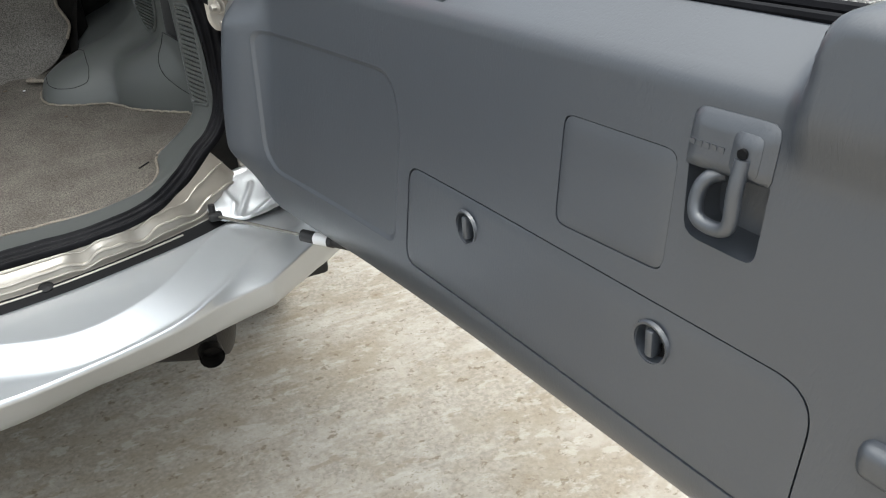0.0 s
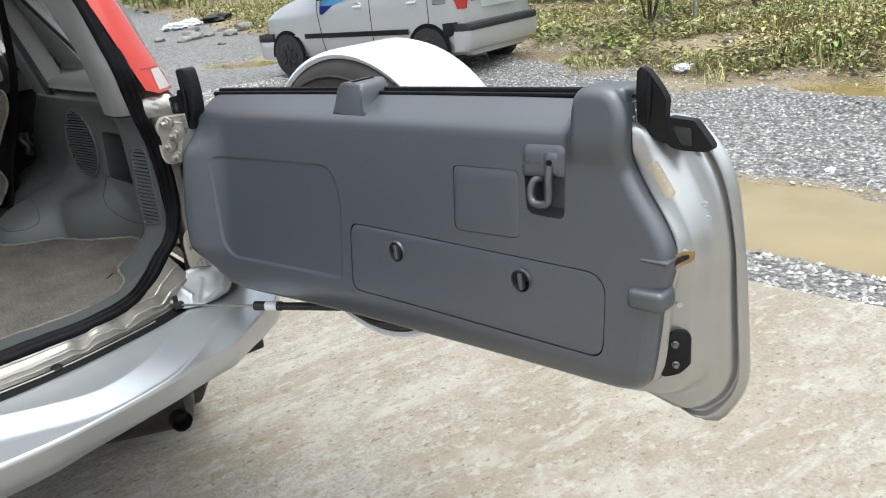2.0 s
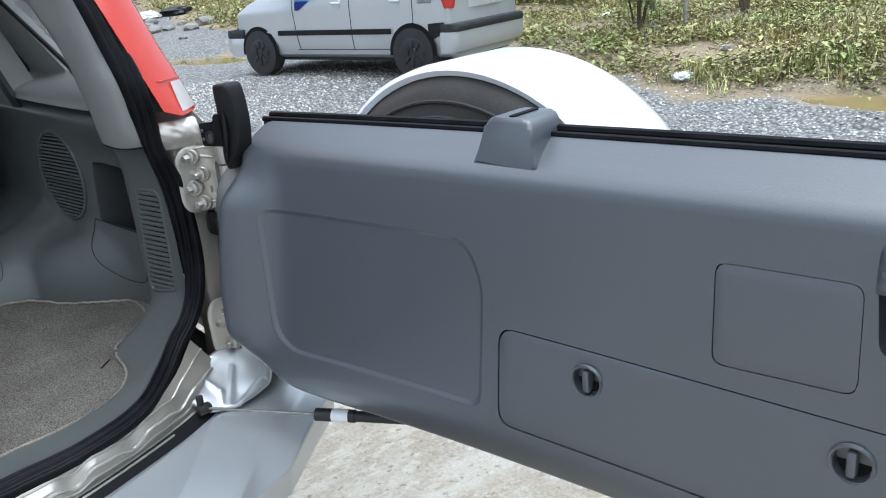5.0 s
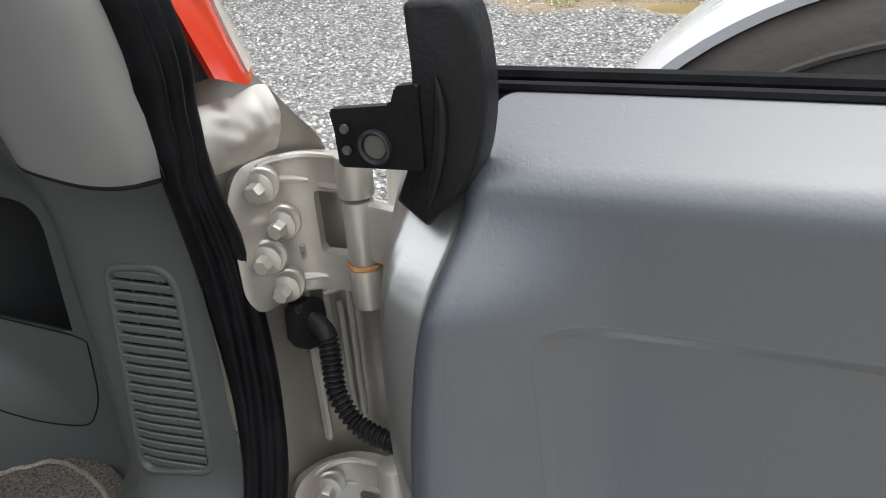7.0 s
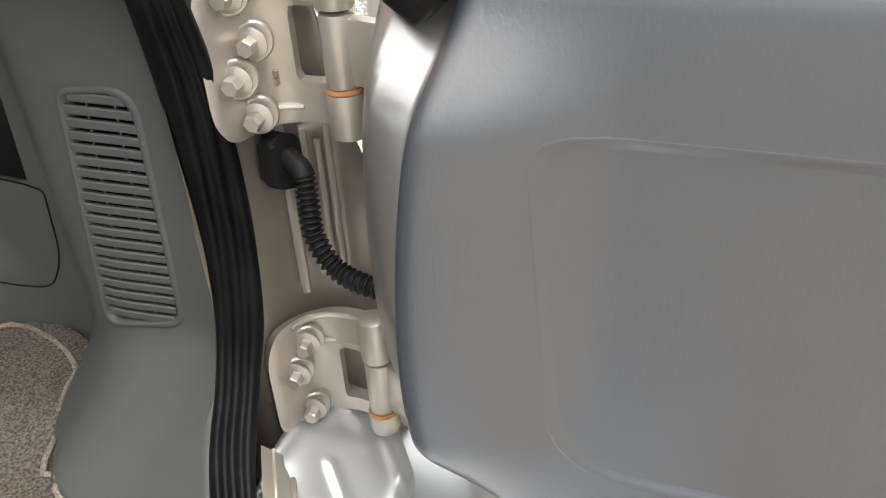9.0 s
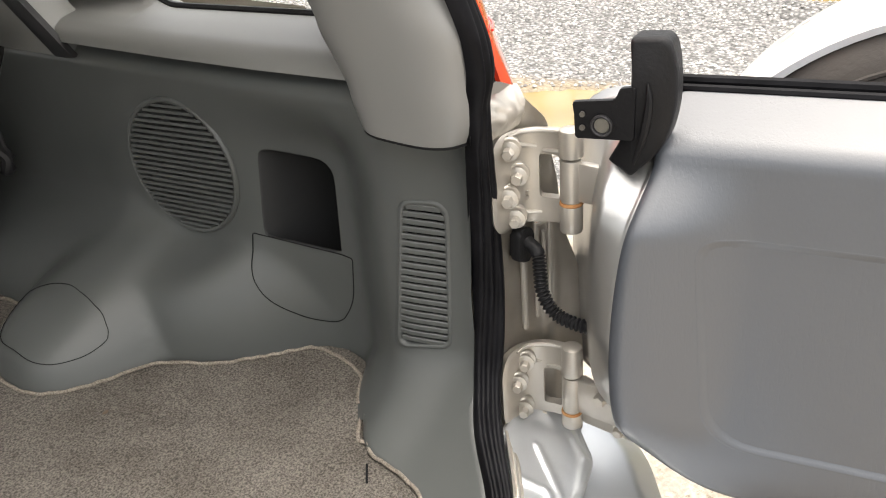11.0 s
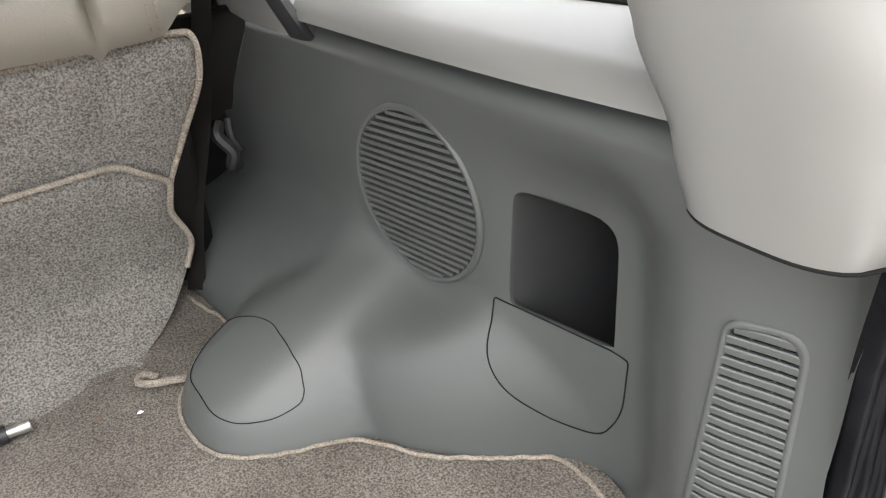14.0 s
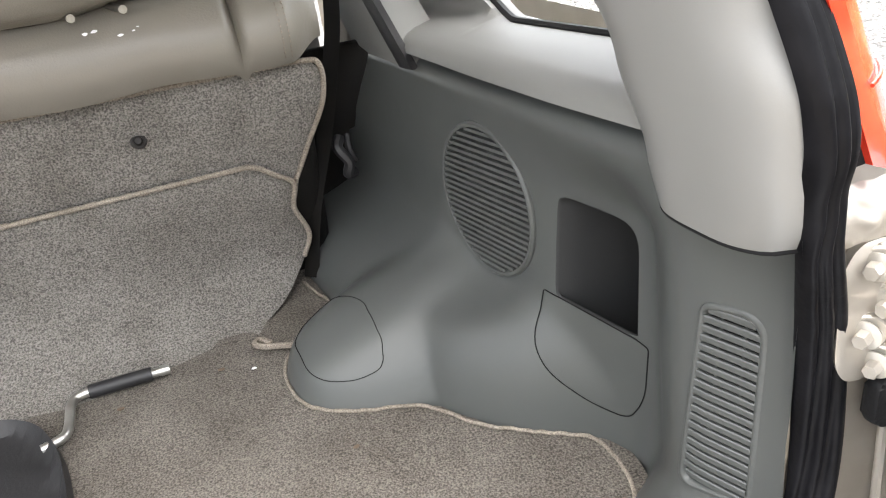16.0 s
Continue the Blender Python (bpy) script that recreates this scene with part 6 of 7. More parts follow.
CARPET_EDGE = [(-1.05, 0.010), (-0.47, 0.012), (-0.354, 0.014), (-0.25, 0.026), (-0.195, 0.052), (-0.163, 0.090), (-0.152, 0.130), (-0.150, 0.172), (-0.140, 0.190), (-0.140, 0.204), (-0.083, 0.246), (-0.060, 0.272), (-0.050, 0.305),
               (-0.050, 0.345), (-0.062, 0.376), (-0.078, 0.395), (-0.122, 0.412), (-0.159, 0.440), (-0.198, 0.492), (-0.237, 0.519), (-0.272, 0.534), (-0.318, 0.562), (-0.335, 0.602), (-0.335, 0.652),
               (-0.310, 0.704), (-0.280, 0.735), (-0.250, 0.768), (-0.262, 0.81), (-0.273, 0.851), (-0.285, 0.90)]


def build_carpet():
    right = [p[:2] for p in curve_through([(x, y, 0) for x, y in CARPET_EDGE], 150)]
    line = [(x + 0.02 * smooth01((y - 0.19) / 0.04), y) for x, y in right] + [(-1.05, 0.90)]

    def place(x, y, d):
        back = smooth01((y - (0.72 + 0.10 * smooth01((x + 0.5) / 0.2))) / 0.10)
        return (x, y, floor_z(y) + carpet_bump(x, y) - 0.004 * smooth01(1 - d / 0.006) + 0.018 * back * back)
    bm = sheet(line, 0.012, place, rim=lambda v: (v.x, v.y, v.z - 0.006))
    mat_ob = thing("carpet_mat", bm, M_CARPET, "beige-grey speckled loop carpet covering the load floor", "carpet")
    bm = bmesh.new()
    pts = [Vector((min(x - 0.002, wall_x(y, floor_z(y) + 0.004) - 0.0035) if y > 0.24 else x - 0.002, y, floor_z(y) + 0.0015 + 0.001 * math.sin(i * 1.9))) for i, (x, y) in enumerate(right) if y < 0.86]
    tube(bm, pts, 0.0024, 7)
    part("binding", bm, M_BIND, mat_ob, "stitched beige edge binding")
    # loose loop of binding and a slit
    bm = bmesh.new()
    tube(bm, curve_through([(-0.316, 0.692, floor_z(0.69) + 0.003), (-0.340, 0.690, floor_z(0.69) + 0.012), (-0.362, 0.697, floor_z(0.69) + 0.014), (-0.374, 0.712, floor_z(0.7) + 0.012), (-0.366, 0.722, floor_z(0.72) + 0.010), (-0.352, 0.712, floor_z(0.71) + 0.006)], 26), 0.0045, 7)
    part("binding_loop", bm, M_BIND, mat_ob)
    bm = bmesh.new()
    tube(bm, [(-0.166, 0.168, floor_z(0.168) + 0.0012), (-0.186, 0.150, floor_z(0.150) + 0.0012)], 0.0014, 6)
    part("slit", bm, M_GAP, mat_ob)
    bm = bmesh.new()
    box(bm, -1.14, -0.17, 0.06, 1.0, 0.64, 0.745, 0.01)
    part("load_floor", bm, M_CHASSIS, CAR)


def seat_y(z):
    """The seat back's rear face, which leans to the rear as it climbs."""
    return 0.862 - 0.30 * (z - 0.865)


def build_seat():
    seat = holder("rear_seat", "folding rear seat with leather back and carpeted rear face", "seat")
    # carpeted rear face: an upper sheet and a lower flap with a cut corner
    upper = rounded([(-1.05, 1.00), (-0.262, 0.99), (-0.245, 1.06), (-0.200, 1.14), (-0.198, 1.190), (-0.240, 1.198), (-0.60, 1.200), (-1.05, 1.200)], 0.02)

    def up_place(x, z, d):
        return (x, seat_y(z) + 0.004 * noise.noise((x * 6, z * 6, 1)) + 0.006 * smooth01(1 - d / 0.012) - 0.008, z)
    bm = sheet(upper, 0.014, up_place, rim=lambda v: (v.x, v.y + 0.012, v.z))
    part("back_carpet", bm, M_SEATCARPET, seat, "grey carpet on the seat back")
    bm = bmesh.new()
    edge = curve_through([(-1.05, 0, 1.200), (-0.60, 0, 1.200), (-0.30, 0, 1.199), (-0.225, 0, 1.198), (-0.201, 0, 1.188), (-0.203, 0, 1.14), (-0.232, 0, 1.08), (-0.262, 0, 1.02)], 380)
    tube(bm, [Vector((p.x, seat_y(p.z) - 0.006, p.z)) for p in edge], lambda t: 0.0036 + 0.0007 * math.sin(t * 2 * math.pi * 110), 7)
    part("binding", bm, M_BIND, seat, sharp=0)
    lower = rounded([(-1.05, 0.820), (-0.50, 0.820), (-0.40, 0.828), (-0.310, 0.852), (-0.268, 0.900), (-0.252, 0.935), (-0.272, 0.990), (-0.262, 1.03), (-0.318, 1.070), (-0.60, 1.068), (-1.05, 1.066)], [0.001, 0.05, 0.03, 0.03, 0.02, 0.012, 0.03, 0.012, 0.02, 0.1, 0.001])

    def low_place(x, z, d):
        belly = 0.11 - math.sqrt(0.11 ** 2 - min(0.11, max(0.0, 0.11 - (z - 0.838))) ** 2) + 0.03 * smooth01((-0.35 - x) / 0.25) * (1 - smooth01((z - 0.84) / 0.2))
        return (x, seat_y(z) - 0.020 - belly + 0.005 * noise.noise((x * 5, z * 5, 4)) + 0.006 * smooth01(1 - d / 0.012), z)
    bm = sheet(lower, 0.014, low_place, rim=lambda v: (v.x, v.y + 0.012, v.z))
    part("carpet_flap", bm, M_SEATCARPET, seat, "hanging grey carpet flap")
    bm = bmesh.new()
    edge = curve_through([(-1.05, 0, 1.067), (-0.60, 0, 1.069), (-0.36, 0, 1.071), (-0.315, 0, 1.069), (-0.288, 0, 1.050), (-0.264, 0, 1.03), (-0.268, 0, 1.0), (-0.268, 0, 0.985), (-0.254, 0, 0.940), (-0.268, 0, 0.905)], 380)
    tube(bm, [Vector(low_place(p.x, p.z, 0.0)) + Vector((0, -0.004, 0)) for p in edge], lambda t: 0.0036 + 0.0007 * math.sin(t * 2 * math.pi * 110), 7)
    part("binding", bm, M_BIND, seat, sharp=0)
    for x, z, r, mt in ((-0.326, 0.926, 0.0085, M_SEATCARPET), (-0.300, 1.046, 0.008, M_SEATCARPET)):
        bm = bmesh.new()
        p = low_place(x, z, 1) if z < 1.0 else up_place(x, z, 1)
        lathe(bm, [(r, -0.002), (r, 0.0015), (r * 0.7, 0.003)], 20, Matrix.Translation(p) @ pose(0, 0, 0, 90 - 16, 0, 0))
        part("button", bm, mt, seat, "carpet-covered fixing button")
    bm = bmesh.new()
    p = Vector(up_place(-0.443, 1.139, 1))
    lathe(bm, [(0.0105, -0.001), (0.0095, 0.003), (0.0060, 0.004), (0.0055, 0.011), (0.004, 0.013)], 20, Matrix.Translation(p) @ pose(0, 0, 0, 74, 0, 0))
    part("seat_bolt", bm, M_SOOT, seat, "steel bolt through the carpet")
    # leather back cushion
    rows = []
    for i in range(216):
        x = -1.05 + 0.86 * i / 215
        side = smooth01((-0.19 - x) / 0.05)
        pleat = 0.013 * math.exp(-((x + 0.298) / 0.006) ** 2)
        sec = []
        for k in range(26):
            a = -0.7 + 3.6 * k / 25
            ry, rz = 0.085 * (0.45 + 0.55 * side), 0.066 * (0.6 + 0.4 * side)
            sec.append((x, 0.80 - ry * math.cos(a) + pleat + 0.003 * noise.noise((x * 7, a, 0)), 1.245 + rz * math.sin(a) + 0.005 * noise.noise((x * 9, 3, 0)) - pleat))
        rows.append(sec)
    bm = bmesh.new()
    vs = loft(bm, rows)
    bm.faces.new(vs[-1])
    part("back_cushion", bm, M_LEATHER, seat, "creased olive-grey leather back cushion")
    bm = bmesh.new()
    box(bm, -1.05, -0.215, -0.03, 0.09, -0.19, 0.19, 0.03, m=pose(0, 0.845, 1.04, 16.5, 0, 0), seg=3)
    part("back_core", bm, M_WEB_FILL, seat)
    for dx in (0.0, 0.0085):
        for i in range(22):
            a = -0.55 + 2.1 * i / 21
            bm = bmesh.new()
            x = -0.238 - dx
            side = smooth01((-0.19 - x) / 0.05)
            ry, rz = 0.085 * (0.45 + 0.55 * side) + 0.001, 0.066 * (0.6 + 0.4 * side) + 0.001
            p, q = (Vector((x, 0.80 - ry * math.cos(b), 1.245 + rz * math.sin(b))) for b in (a, a + 0.05))
            tube(bm, [p, q], 0.0009, 5)
            part("stitch", bm, M_BIND, seat)
    # headrest
    bm = bmesh.new()
    got = bmesh.ops.create_icosphere(bm, subdivisions=4, radius=1.0)["verts"]
    for v in got:
        n = v.co.copy()
        v.co = Vector((-0.60 + 0.27 * math.copysign(abs(n.x) ** 0.6, n.x), 0.765 + 0.065 * math.copysign(abs(n.y) ** 0.7, n.y), 1.385 + 0.088 * math.copysign(abs(n.z) ** 0.6, n.z) + 0.006 * noise.noise((n.x * 6, n.y * 3, 0))))
    rest = part("headrest", bm, M_LEATHER, seat, "olive-grey leather headrest")
    for x in (-0.473, -0.417):
        bm = bmesh.new()
        tube(bm, [(x - 0.02, 0.77, 1.305), (x, 0.735, 1.299), (x + 0.002, 0.722, 1.299)], 0.005, 8)
        part("headrest_guide", bm, M_DULL, seat)
    rng = random.Random(4)
    for x, a in ((-0.462, 0.55), (-0.452, 0.57), (-0.425, 0.42), (-0.410, 0.45), (-0.405, 0.50)):
        bm = bmesh.new()
        bmesh.ops.create_icosphere(bm, subdivisions=1, radius=0.0035)
        for v in bm.verts:
            v.co = Vector((v.co.x * rng.uniform(0.6, 1.5) + x, v.co.y * 0.2 + 0.80 - 0.0855 * math.cos(a), v.co.z * 0.6 + 1.245 + 0.066 * math.sin(a)))
        part("scuff", bm, M_WHITE, seat, "small white scuff on the leather")
    return seat


def build_belt():
    bm = bmesh.new()
    pts = curve_through([(-0.10, 0.99, 1.60), (-0.124, 0.93, 1.36), (-0.144, 0.885, 1.235), (-0.168, 0.865, 1.155), (-0.200, 0.845, 1.065), (-0.238, 0.838, 0.965), (-0.262, 0.842, 0.86)], 40)
    rows = [[p + Vector((dx, dy, 0)) for dx, dy in ((-0.0095, 0.011), (-0.0100, 0.0095), (0.0090, -0.0105), (0.0095, -0.009))] for p in pts]
    loft(bm, rows, closed=True)
    part("seat_belt", bm, M_WEB_FILL, CAR, "black seat belt webbing")
    bm = bmesh.new()
    tube(bm, curve_through([(-0.172, 0.868, 1.058), (-0.180, 0.858, 1.045), (-0.168, 0.852, 1.022), (-0.172, 0.856, 1.004), (-0.160, 0.868, 1.000)], 20), 0.0085, 8)
    tube(bm, curve_through([(-0.160, 0.868, 1.060), (-0.163, 0.860, 1.040), (-0.155, 0.862, 1.018)], 12), 0.005, 8)
    part("seat_catch", bm, M_BLACK, CAR, "dark grey seat catch hook")
    # black box added behind the belt so the gap beside the seat goes dark
    bm = bmesh.new()
    box(bm, -0.30, -0.05, 0.985, 1.01, 0.74, 1.172, 0.006)
    part("gap_blackout", bm, M_WEB_FILL, CAR)


def build_tools():
    wrench = holder("wheel_brace", "cranked steel wheel brace with black grip on the carpet", "tool")
    z = lambda y: floor_z(y) + 0.012
    a, b, c, d = (-0.496, 0.715), (-0.592, 0.716), (-0.612, 0.700), (-0.622, 0.628)
    bm = bmesh.new()
    tube(bm, curve_through([(a[0], a[1], z(a[1])), (-0.55, 0.717, z(0.717)), (-0.598, 0.716, z(0.716)), (-0.612, 0.704, z(0.70)), (-0.614, 0.66, z(0.66)), (-0.620, 0.640, z(0.64)), (-0.645, 0.632, z(0.63) - 0.002)], 60), 0.0062, 12)
    tube(bm, [(-0.488, 0.715, z(0.715)), (-0.500, 0.715, z(0.715))], 0.0072, 10)
    part("bar", bm, M_STEEL, wrench, "bright bent steel bar")
    bm = bmesh.new()
    tube(bm, [(-0.511, 0.7155, z(0.715)), (-0.513, 0.7155, z(0.715)), (-0.588, 0.717, z(0.717)), (-0.590, 0.717, z(0.717))], lambda t: 0.0095, 12)
    part("grip", bm, M_BLACK, wrench)
    tray = rounded([(-0.90, 0.70), (-0.700, 0.709), (-0.650, 0.676), (-0.622, 0.610), (-0.610, 0.52), (-0.612, 0.40), (-0.66, 0.34), (-0.90, 0.34)], 0.03)
    bm = sheet(tray, 0.012, lambda x, y, d: (x, y, floor_z(y) + 0.004 + 0.016 * smooth01(1 - d / 0.010) * 1.0), rim=lambda v: (v.x + 0.003, v.y, v.z - 0.020))
    lid = thing("black_tray", bm, M_BLACK, "shallow black plastic tray with raised rim on the carpet", "tray")
    rng = random.Random(5)
    for x, y, s, mt in ((-0.425, 0.692, 0.006, M_BARK), (-0.555, 0.674, 0.007, M_BARK), (-0.301, 0.470, 0.006, M_BARK), (-0.384, 0.673, 0.005, M_WHITE)):
        bm = bmesh.new()
        bmesh.ops.create_icosphere(bm, subdivisions=1, radius=s * 0.7)
        for v in bm.verts:
            v.co = Vector((v.co.x * rng.uniform(0.7, 1.4), v.co.y * 0.7, v.co.z * 0.5)) + Vector((x, y, floor_z(y) + 0.003))
        thing("crumb", bm, mt, "small dry crumb of dirt on the carpet" if mt is M_BARK else "small white fleck on the carpet", "debris", group="crumbs on the carpet")


build_carpet()
build_seat()
build_belt()
build_tools()


# ---- beyond the gravel ----
def build_hatchback():
    """A small silver five-door car parked on the gravel; its own frame: x forwards from the rear axle, y to its left, z up."""
    s, h = 0.995, 1.842
    place = Matrix.Translation((5.50, 5.955, 0.256)) @ Matrix.Rotation(h, 4, "Z") @ Matrix.Rotation(-0.026, 4, "Y") @ Matrix.Scale(s, 4)
    car = holder("parked_car", "small silver hatchback parked on the gravel", "car", m=place)
    roof = spline_of([(-0.475, 0.92), (-0.46, 1.04), (-0.42, 1.24), (-0.34, 1.42), (-0.20, 1.50), (0.4, 1.55), (1.1, 1.53), (1.45, 1.41), (1.75, 1.21), (2.05, 1.03), (2.4, 0.95), (2.7, 0.85), (2.88, 0.72), (2.95, 0.56)])
    wide = spline_of([(-0.475, 0.90), (-0.45, 0.945), (-0.40, 0.972), (-0.28, 0.99), (0.0, 1.0), (2.2, 1.0), (2.6, 0.965), (2.8, 0.89), (2.9, 0.78), (2.95, 0.62)])
    girth = spline_of([(0.20, 0.60), (0.25, 0.70), (0.38, 0.734), (0.52, 0.748), (0.56, 0.744), (0.72, 0.746), (0.88, 0.738), (0.93, 0.728), (1.10, 0.695), (1.36, 0.615), (1.46, 0.50), (1.50, 0.0)])

    def side(x, z, off=0.0):
        up = z if z < 0.72 else 0.72 + (z - 0.72) * 0.78 / (roof(x) - 0.72)
        return (x, wide(x) * girth(min(up, 1.5)) + off, z)
    heights = [0.20, 0.22, 0.25, 0.31, 0.38, 0.45, 0.52, 0.56, 0.64, 0.72, 0.80, 0.88, 0.93, 1.02, 1.12, 1.24, 1.34, 1.42, 1.47, 1.495, 1.5]
    rows = []
    for x in [-0.475, -0.465, -0.45, -0.42, -0.38, -0.33, -0.26, -0.18, -0.05] + [0.1 + 0.15 * i for i in range(18)] + [2.76, 2.82, 2.87, 2.91, 2.94, 2.95]:
        ring = []
        for z in heights:
            real = z if z < 0.72 else 0.72 + (z - 0.72) * (roof(x) - 0.72) / 0.78
            ring.append((x, wide(x) * girth(z), real))
        rows.append(ring + [(p[0], -p[1], p[2]) for p in ring[-2::-1]])
    bm = bmesh.new()
    vs = loft(bm, rows, closed=True)
    bm.faces.new(vs[0])
    bm.faces.new(vs[-1])
    part("body", bm, M_CARPAINT, car, "silver painted body", sharp=35)

    def skin(name, corners, off, material, label=""):
        """A panel that lies on the car's flank, between four corners (x, z)."""
        (ax, az), (bx, bz), (cx, cz), (dx, dz) = corners
        bm = bmesh.new()
        loft(bm, [[side((ax + (bx - ax) * u) * (1 - v) + (dx + (cx - dx) * u) * v, (az + (bz - az) * u) * (1 - v) + (dz + (cz - dz) * u) * v, off) for u in [i / 8 for i in range(9)]] for v in [j / 6 for j in range(7)]])
        bmesh.ops.solidify(bm, geom=bm.faces[:], thickness=0.004)
        return part(name, bm, material, car, label)
    for corners in (((-0.36, 0.98), (-0.06, 0.955), (-0.10, 1.38), (-0.24, 1.36)), ((0.0, 0.95), (0.82, 0.935), (0.80, 1.42), (-0.03, 1.40)), ((0.88, 0.935), (1.78, 0.925), (1.32, 1.38), (0.86, 1.42))):
        skin("window", corners, 0.003, M_CARGLASS, "dark side window")
    for x in (-0.03, 0.85, 1.72):
        bm = bmesh.new()
        tube(bm, [Vector(side(x + (0.10 * (z - 0.5) if x > 1.5 else 0.08 * smooth01((0.62 - z) / 0.2) if x < 0 else 0.0), z, 0.0005)) for z in [0.94 - 0.04 * i for i in range(17)]], 0.0045, 6)
        part("door_gap", bm, M_GAP, car)
    for z in (0.31,):
        bm = bmesh.new()
        tube(bm, [Vector(side(0.05 + 0.1 * i, z, 0.0005)) for i in range(18)], 0.004, 6)
        part("sill_gap", bm, M_GAP, car)
    skin("rubbing_strip", ((0.27, 0.475), (2.02, 0.475), (2.02, 0.535), (0.27, 0.535)), 0.014, M_BLACK, "black side rubbing strip")
    for x in (0.20, 1.05):
        bm = bmesh.new()
        lathe(bm, [(0.078, -0.002), (0.074, 0.006), (0.05, 0.002)], 24, Matrix.Translation(side(x, 0.815)) @ pose(0, 0, 0, -90, 0, 0) @ Matrix.Diagonal((1, 0.85, 1, 1)))
        cup = part("door_handle", bm, M_CARPAINT, car)
        bm = bmesh.new()
        y = side(x, 0.815)[1]
        box(bm, x - 0.072, x + 0.066, y + 0.004, y + 0.022, 0.812, 0.838, 0.008)
        part("handle_bar", bm, M_WHITE, cup)
    skin("fuel_flap", ((-0.27, 0.79), (-0.11, 0.79), (-0.11, 0.93), (-0.27, 0.93)), 0.006, M_CARPAINT)
    for corners in (((-0.275, 0.785), (-0.105, 0.785), (-0.105, 0.790), (-0.275, 0.790)), ((-0.275, 0.930), (-0.105, 0.930), (-0.105, 0.935), (-0.275, 0.935)), ((-0.110, 0.785), (-0.105, 0.785), (-0.105, 0.935), (-0.110, 0.935)), ((-0.275, 0.785), (-0.270, 0.785), (-0.270, 0.935), (-0.275, 0.935))):
        skin("flap_gap", corners, 0.0026, M_GAP)
    skin("stripe", ((1.64, 0.76), (1.70, 0.76), (1.70, 0.86), (1.46, 0.86)), 0.004, M_DARKBLUE, "dark blue side decal")
    skin("stripe", ((1.46, 0.862), (1.70, 0.862), (1.70, 0.925), (1.12, 0.925)), 0.004, M_PALEBLUE, "pale blue side decal")
    for x in (0.0, 2.38):
        for y, f in ((0.66, 1), (-0.66, -1)):
            bm = bmesh.new()
            lathe(bm, [(0.17, -0.085), (0.24, -0.085), (0.268, -0.06), (0.27, 0.06), (0.24, 0.085), (0.17, 0.085)], 36, pose(x, y, 0.27, 90, 0, 0))
            wheel = part("wheel", bm, M_TYRE, car, "black tyre on dark rim")
            bm = bmesh.new()
            lathe(bm, [(0.172, -0.06), (0.172, 0.060), (0.15, 0.068), (0.04, 0.072)], 30, pose(x, y, 0.27, -90 * f, 0, 0))
            part("rim", bm, M_BLACK, wheel)
            for k in range(8):
                t = 2 * math.pi * k / 8
                bm = bmesh.new()
                box(bm, 0.05, 0.155, -0.014, 0.014, 0.064, 0.078, 0.004, m=pose(x, y, 0.27, -90 * f, 0, 0) @ pose(0, 0, 0, 0, 0, math.degrees(t)))
                part("spoke", bm, M_STONE, wheel)
            # no opening is cut: a flat dark disc stands for the arch's shade
            bm = bmesh.new()
            arc = [(x + 0.318 * math.cos(a), f * (0.746 if x < 1 else 0.744), 0.27 + 0.318 * math.sin(a)) for a in [math.pi * (-0.02 + 1.04 * i / 20) for i in range(21)]]
            v = [bm.verts.new(p) for p in arc]
            bm.faces.new(v)
            for q in v:
                q.co.y += 0.003 * f
            part("wheel_arch_shade", bm, M_GAP, car)
            if f > 0:
                bm = bmesh.new()
                lathe(bm, [(0.262, 0.08), (0.268, 0.10), (0.24, 0.104), (0.172, 0.10)], 36, pose(x, y, 0.27, -90, 0, 0))
                lathe(bm, [(0.170, 0.101), (0.15, 0.108), (0.05, 0.104)], 30, pose(x, y, 0.27, -90, 0, 0))
                part("wheel_face", bm, M_BLACK, wheel)
                for k in range(8):
                    bm = bmesh.new()
                    box(bm, 0.055, 0.15, -0.016, 0.016, 0.100, 0.118, 0.006, m=pose(x, y, 0.27, -90, 0, 0) @ pose(0, 0, 0, 0, 0, 45 * k))
                    part("spoke", bm, M_BLACK, wheel)
    # bumpers: a round-cornered bar in plan, swept over a few heights
    def bar(name, x0, x1, sign, levels, material, label=""):
        bm = bmesh.new()
        plan = rounded([(x1, 0.742), (x0, 0.742), (x0, -0.742), (x1, -0.742)], [0.01, 0.14, 0.14, 0.01], 7)
        mid = (x1, 0.0)
        loft(bm, [[(mid[0] + (x - mid[0]) * k, y * (1 - 0.02 * (1 - k)), z) for x, y in plan] for z, k in levels], closed=True)
        return part(name, bm, material, car, label, sharp=50)
    bar("rear_bumper", -0.565, -0.36, -1, ((0.27, 0.80), (0.30, 0.94), (0.36, 1.0), (0.44, 1.0), (0.482, 0.99), (0.484, 0.5)), M_CARPAINT, "silver rear bumper")
    bar("bumper_strip", -0.572, -0.36, -1, ((0.478, 0.5), (0.482, 0.985), (0.50, 1.0), (0.535, 1.0), (0.562, 0.93), (0.566, 0.5)), M_BLACK, "black rear bumper strip")
    skin("arch_trim", ((-0.42, 0.47), (-0.24, 0.40), (-0.22, 0.575), (-0.42, 0.585)), 0.012, M_BLACK)
    bar("front_bumper", 3.02, 2.66, 1, ((0.22, 0.85), (0.26, 0.97), (0.36, 1.0), (0.44, 1.0), (0.45, 0.6)), M_CARPAINT)
    bar("bumper_strip", 3.03, 2.66, 1, ((0.44, 0.6), (0.446, 0.99), (0.50, 1.0), (0.54, 0.97), (0.55, 0.6)), M_BLACK, "black front bumper strip")
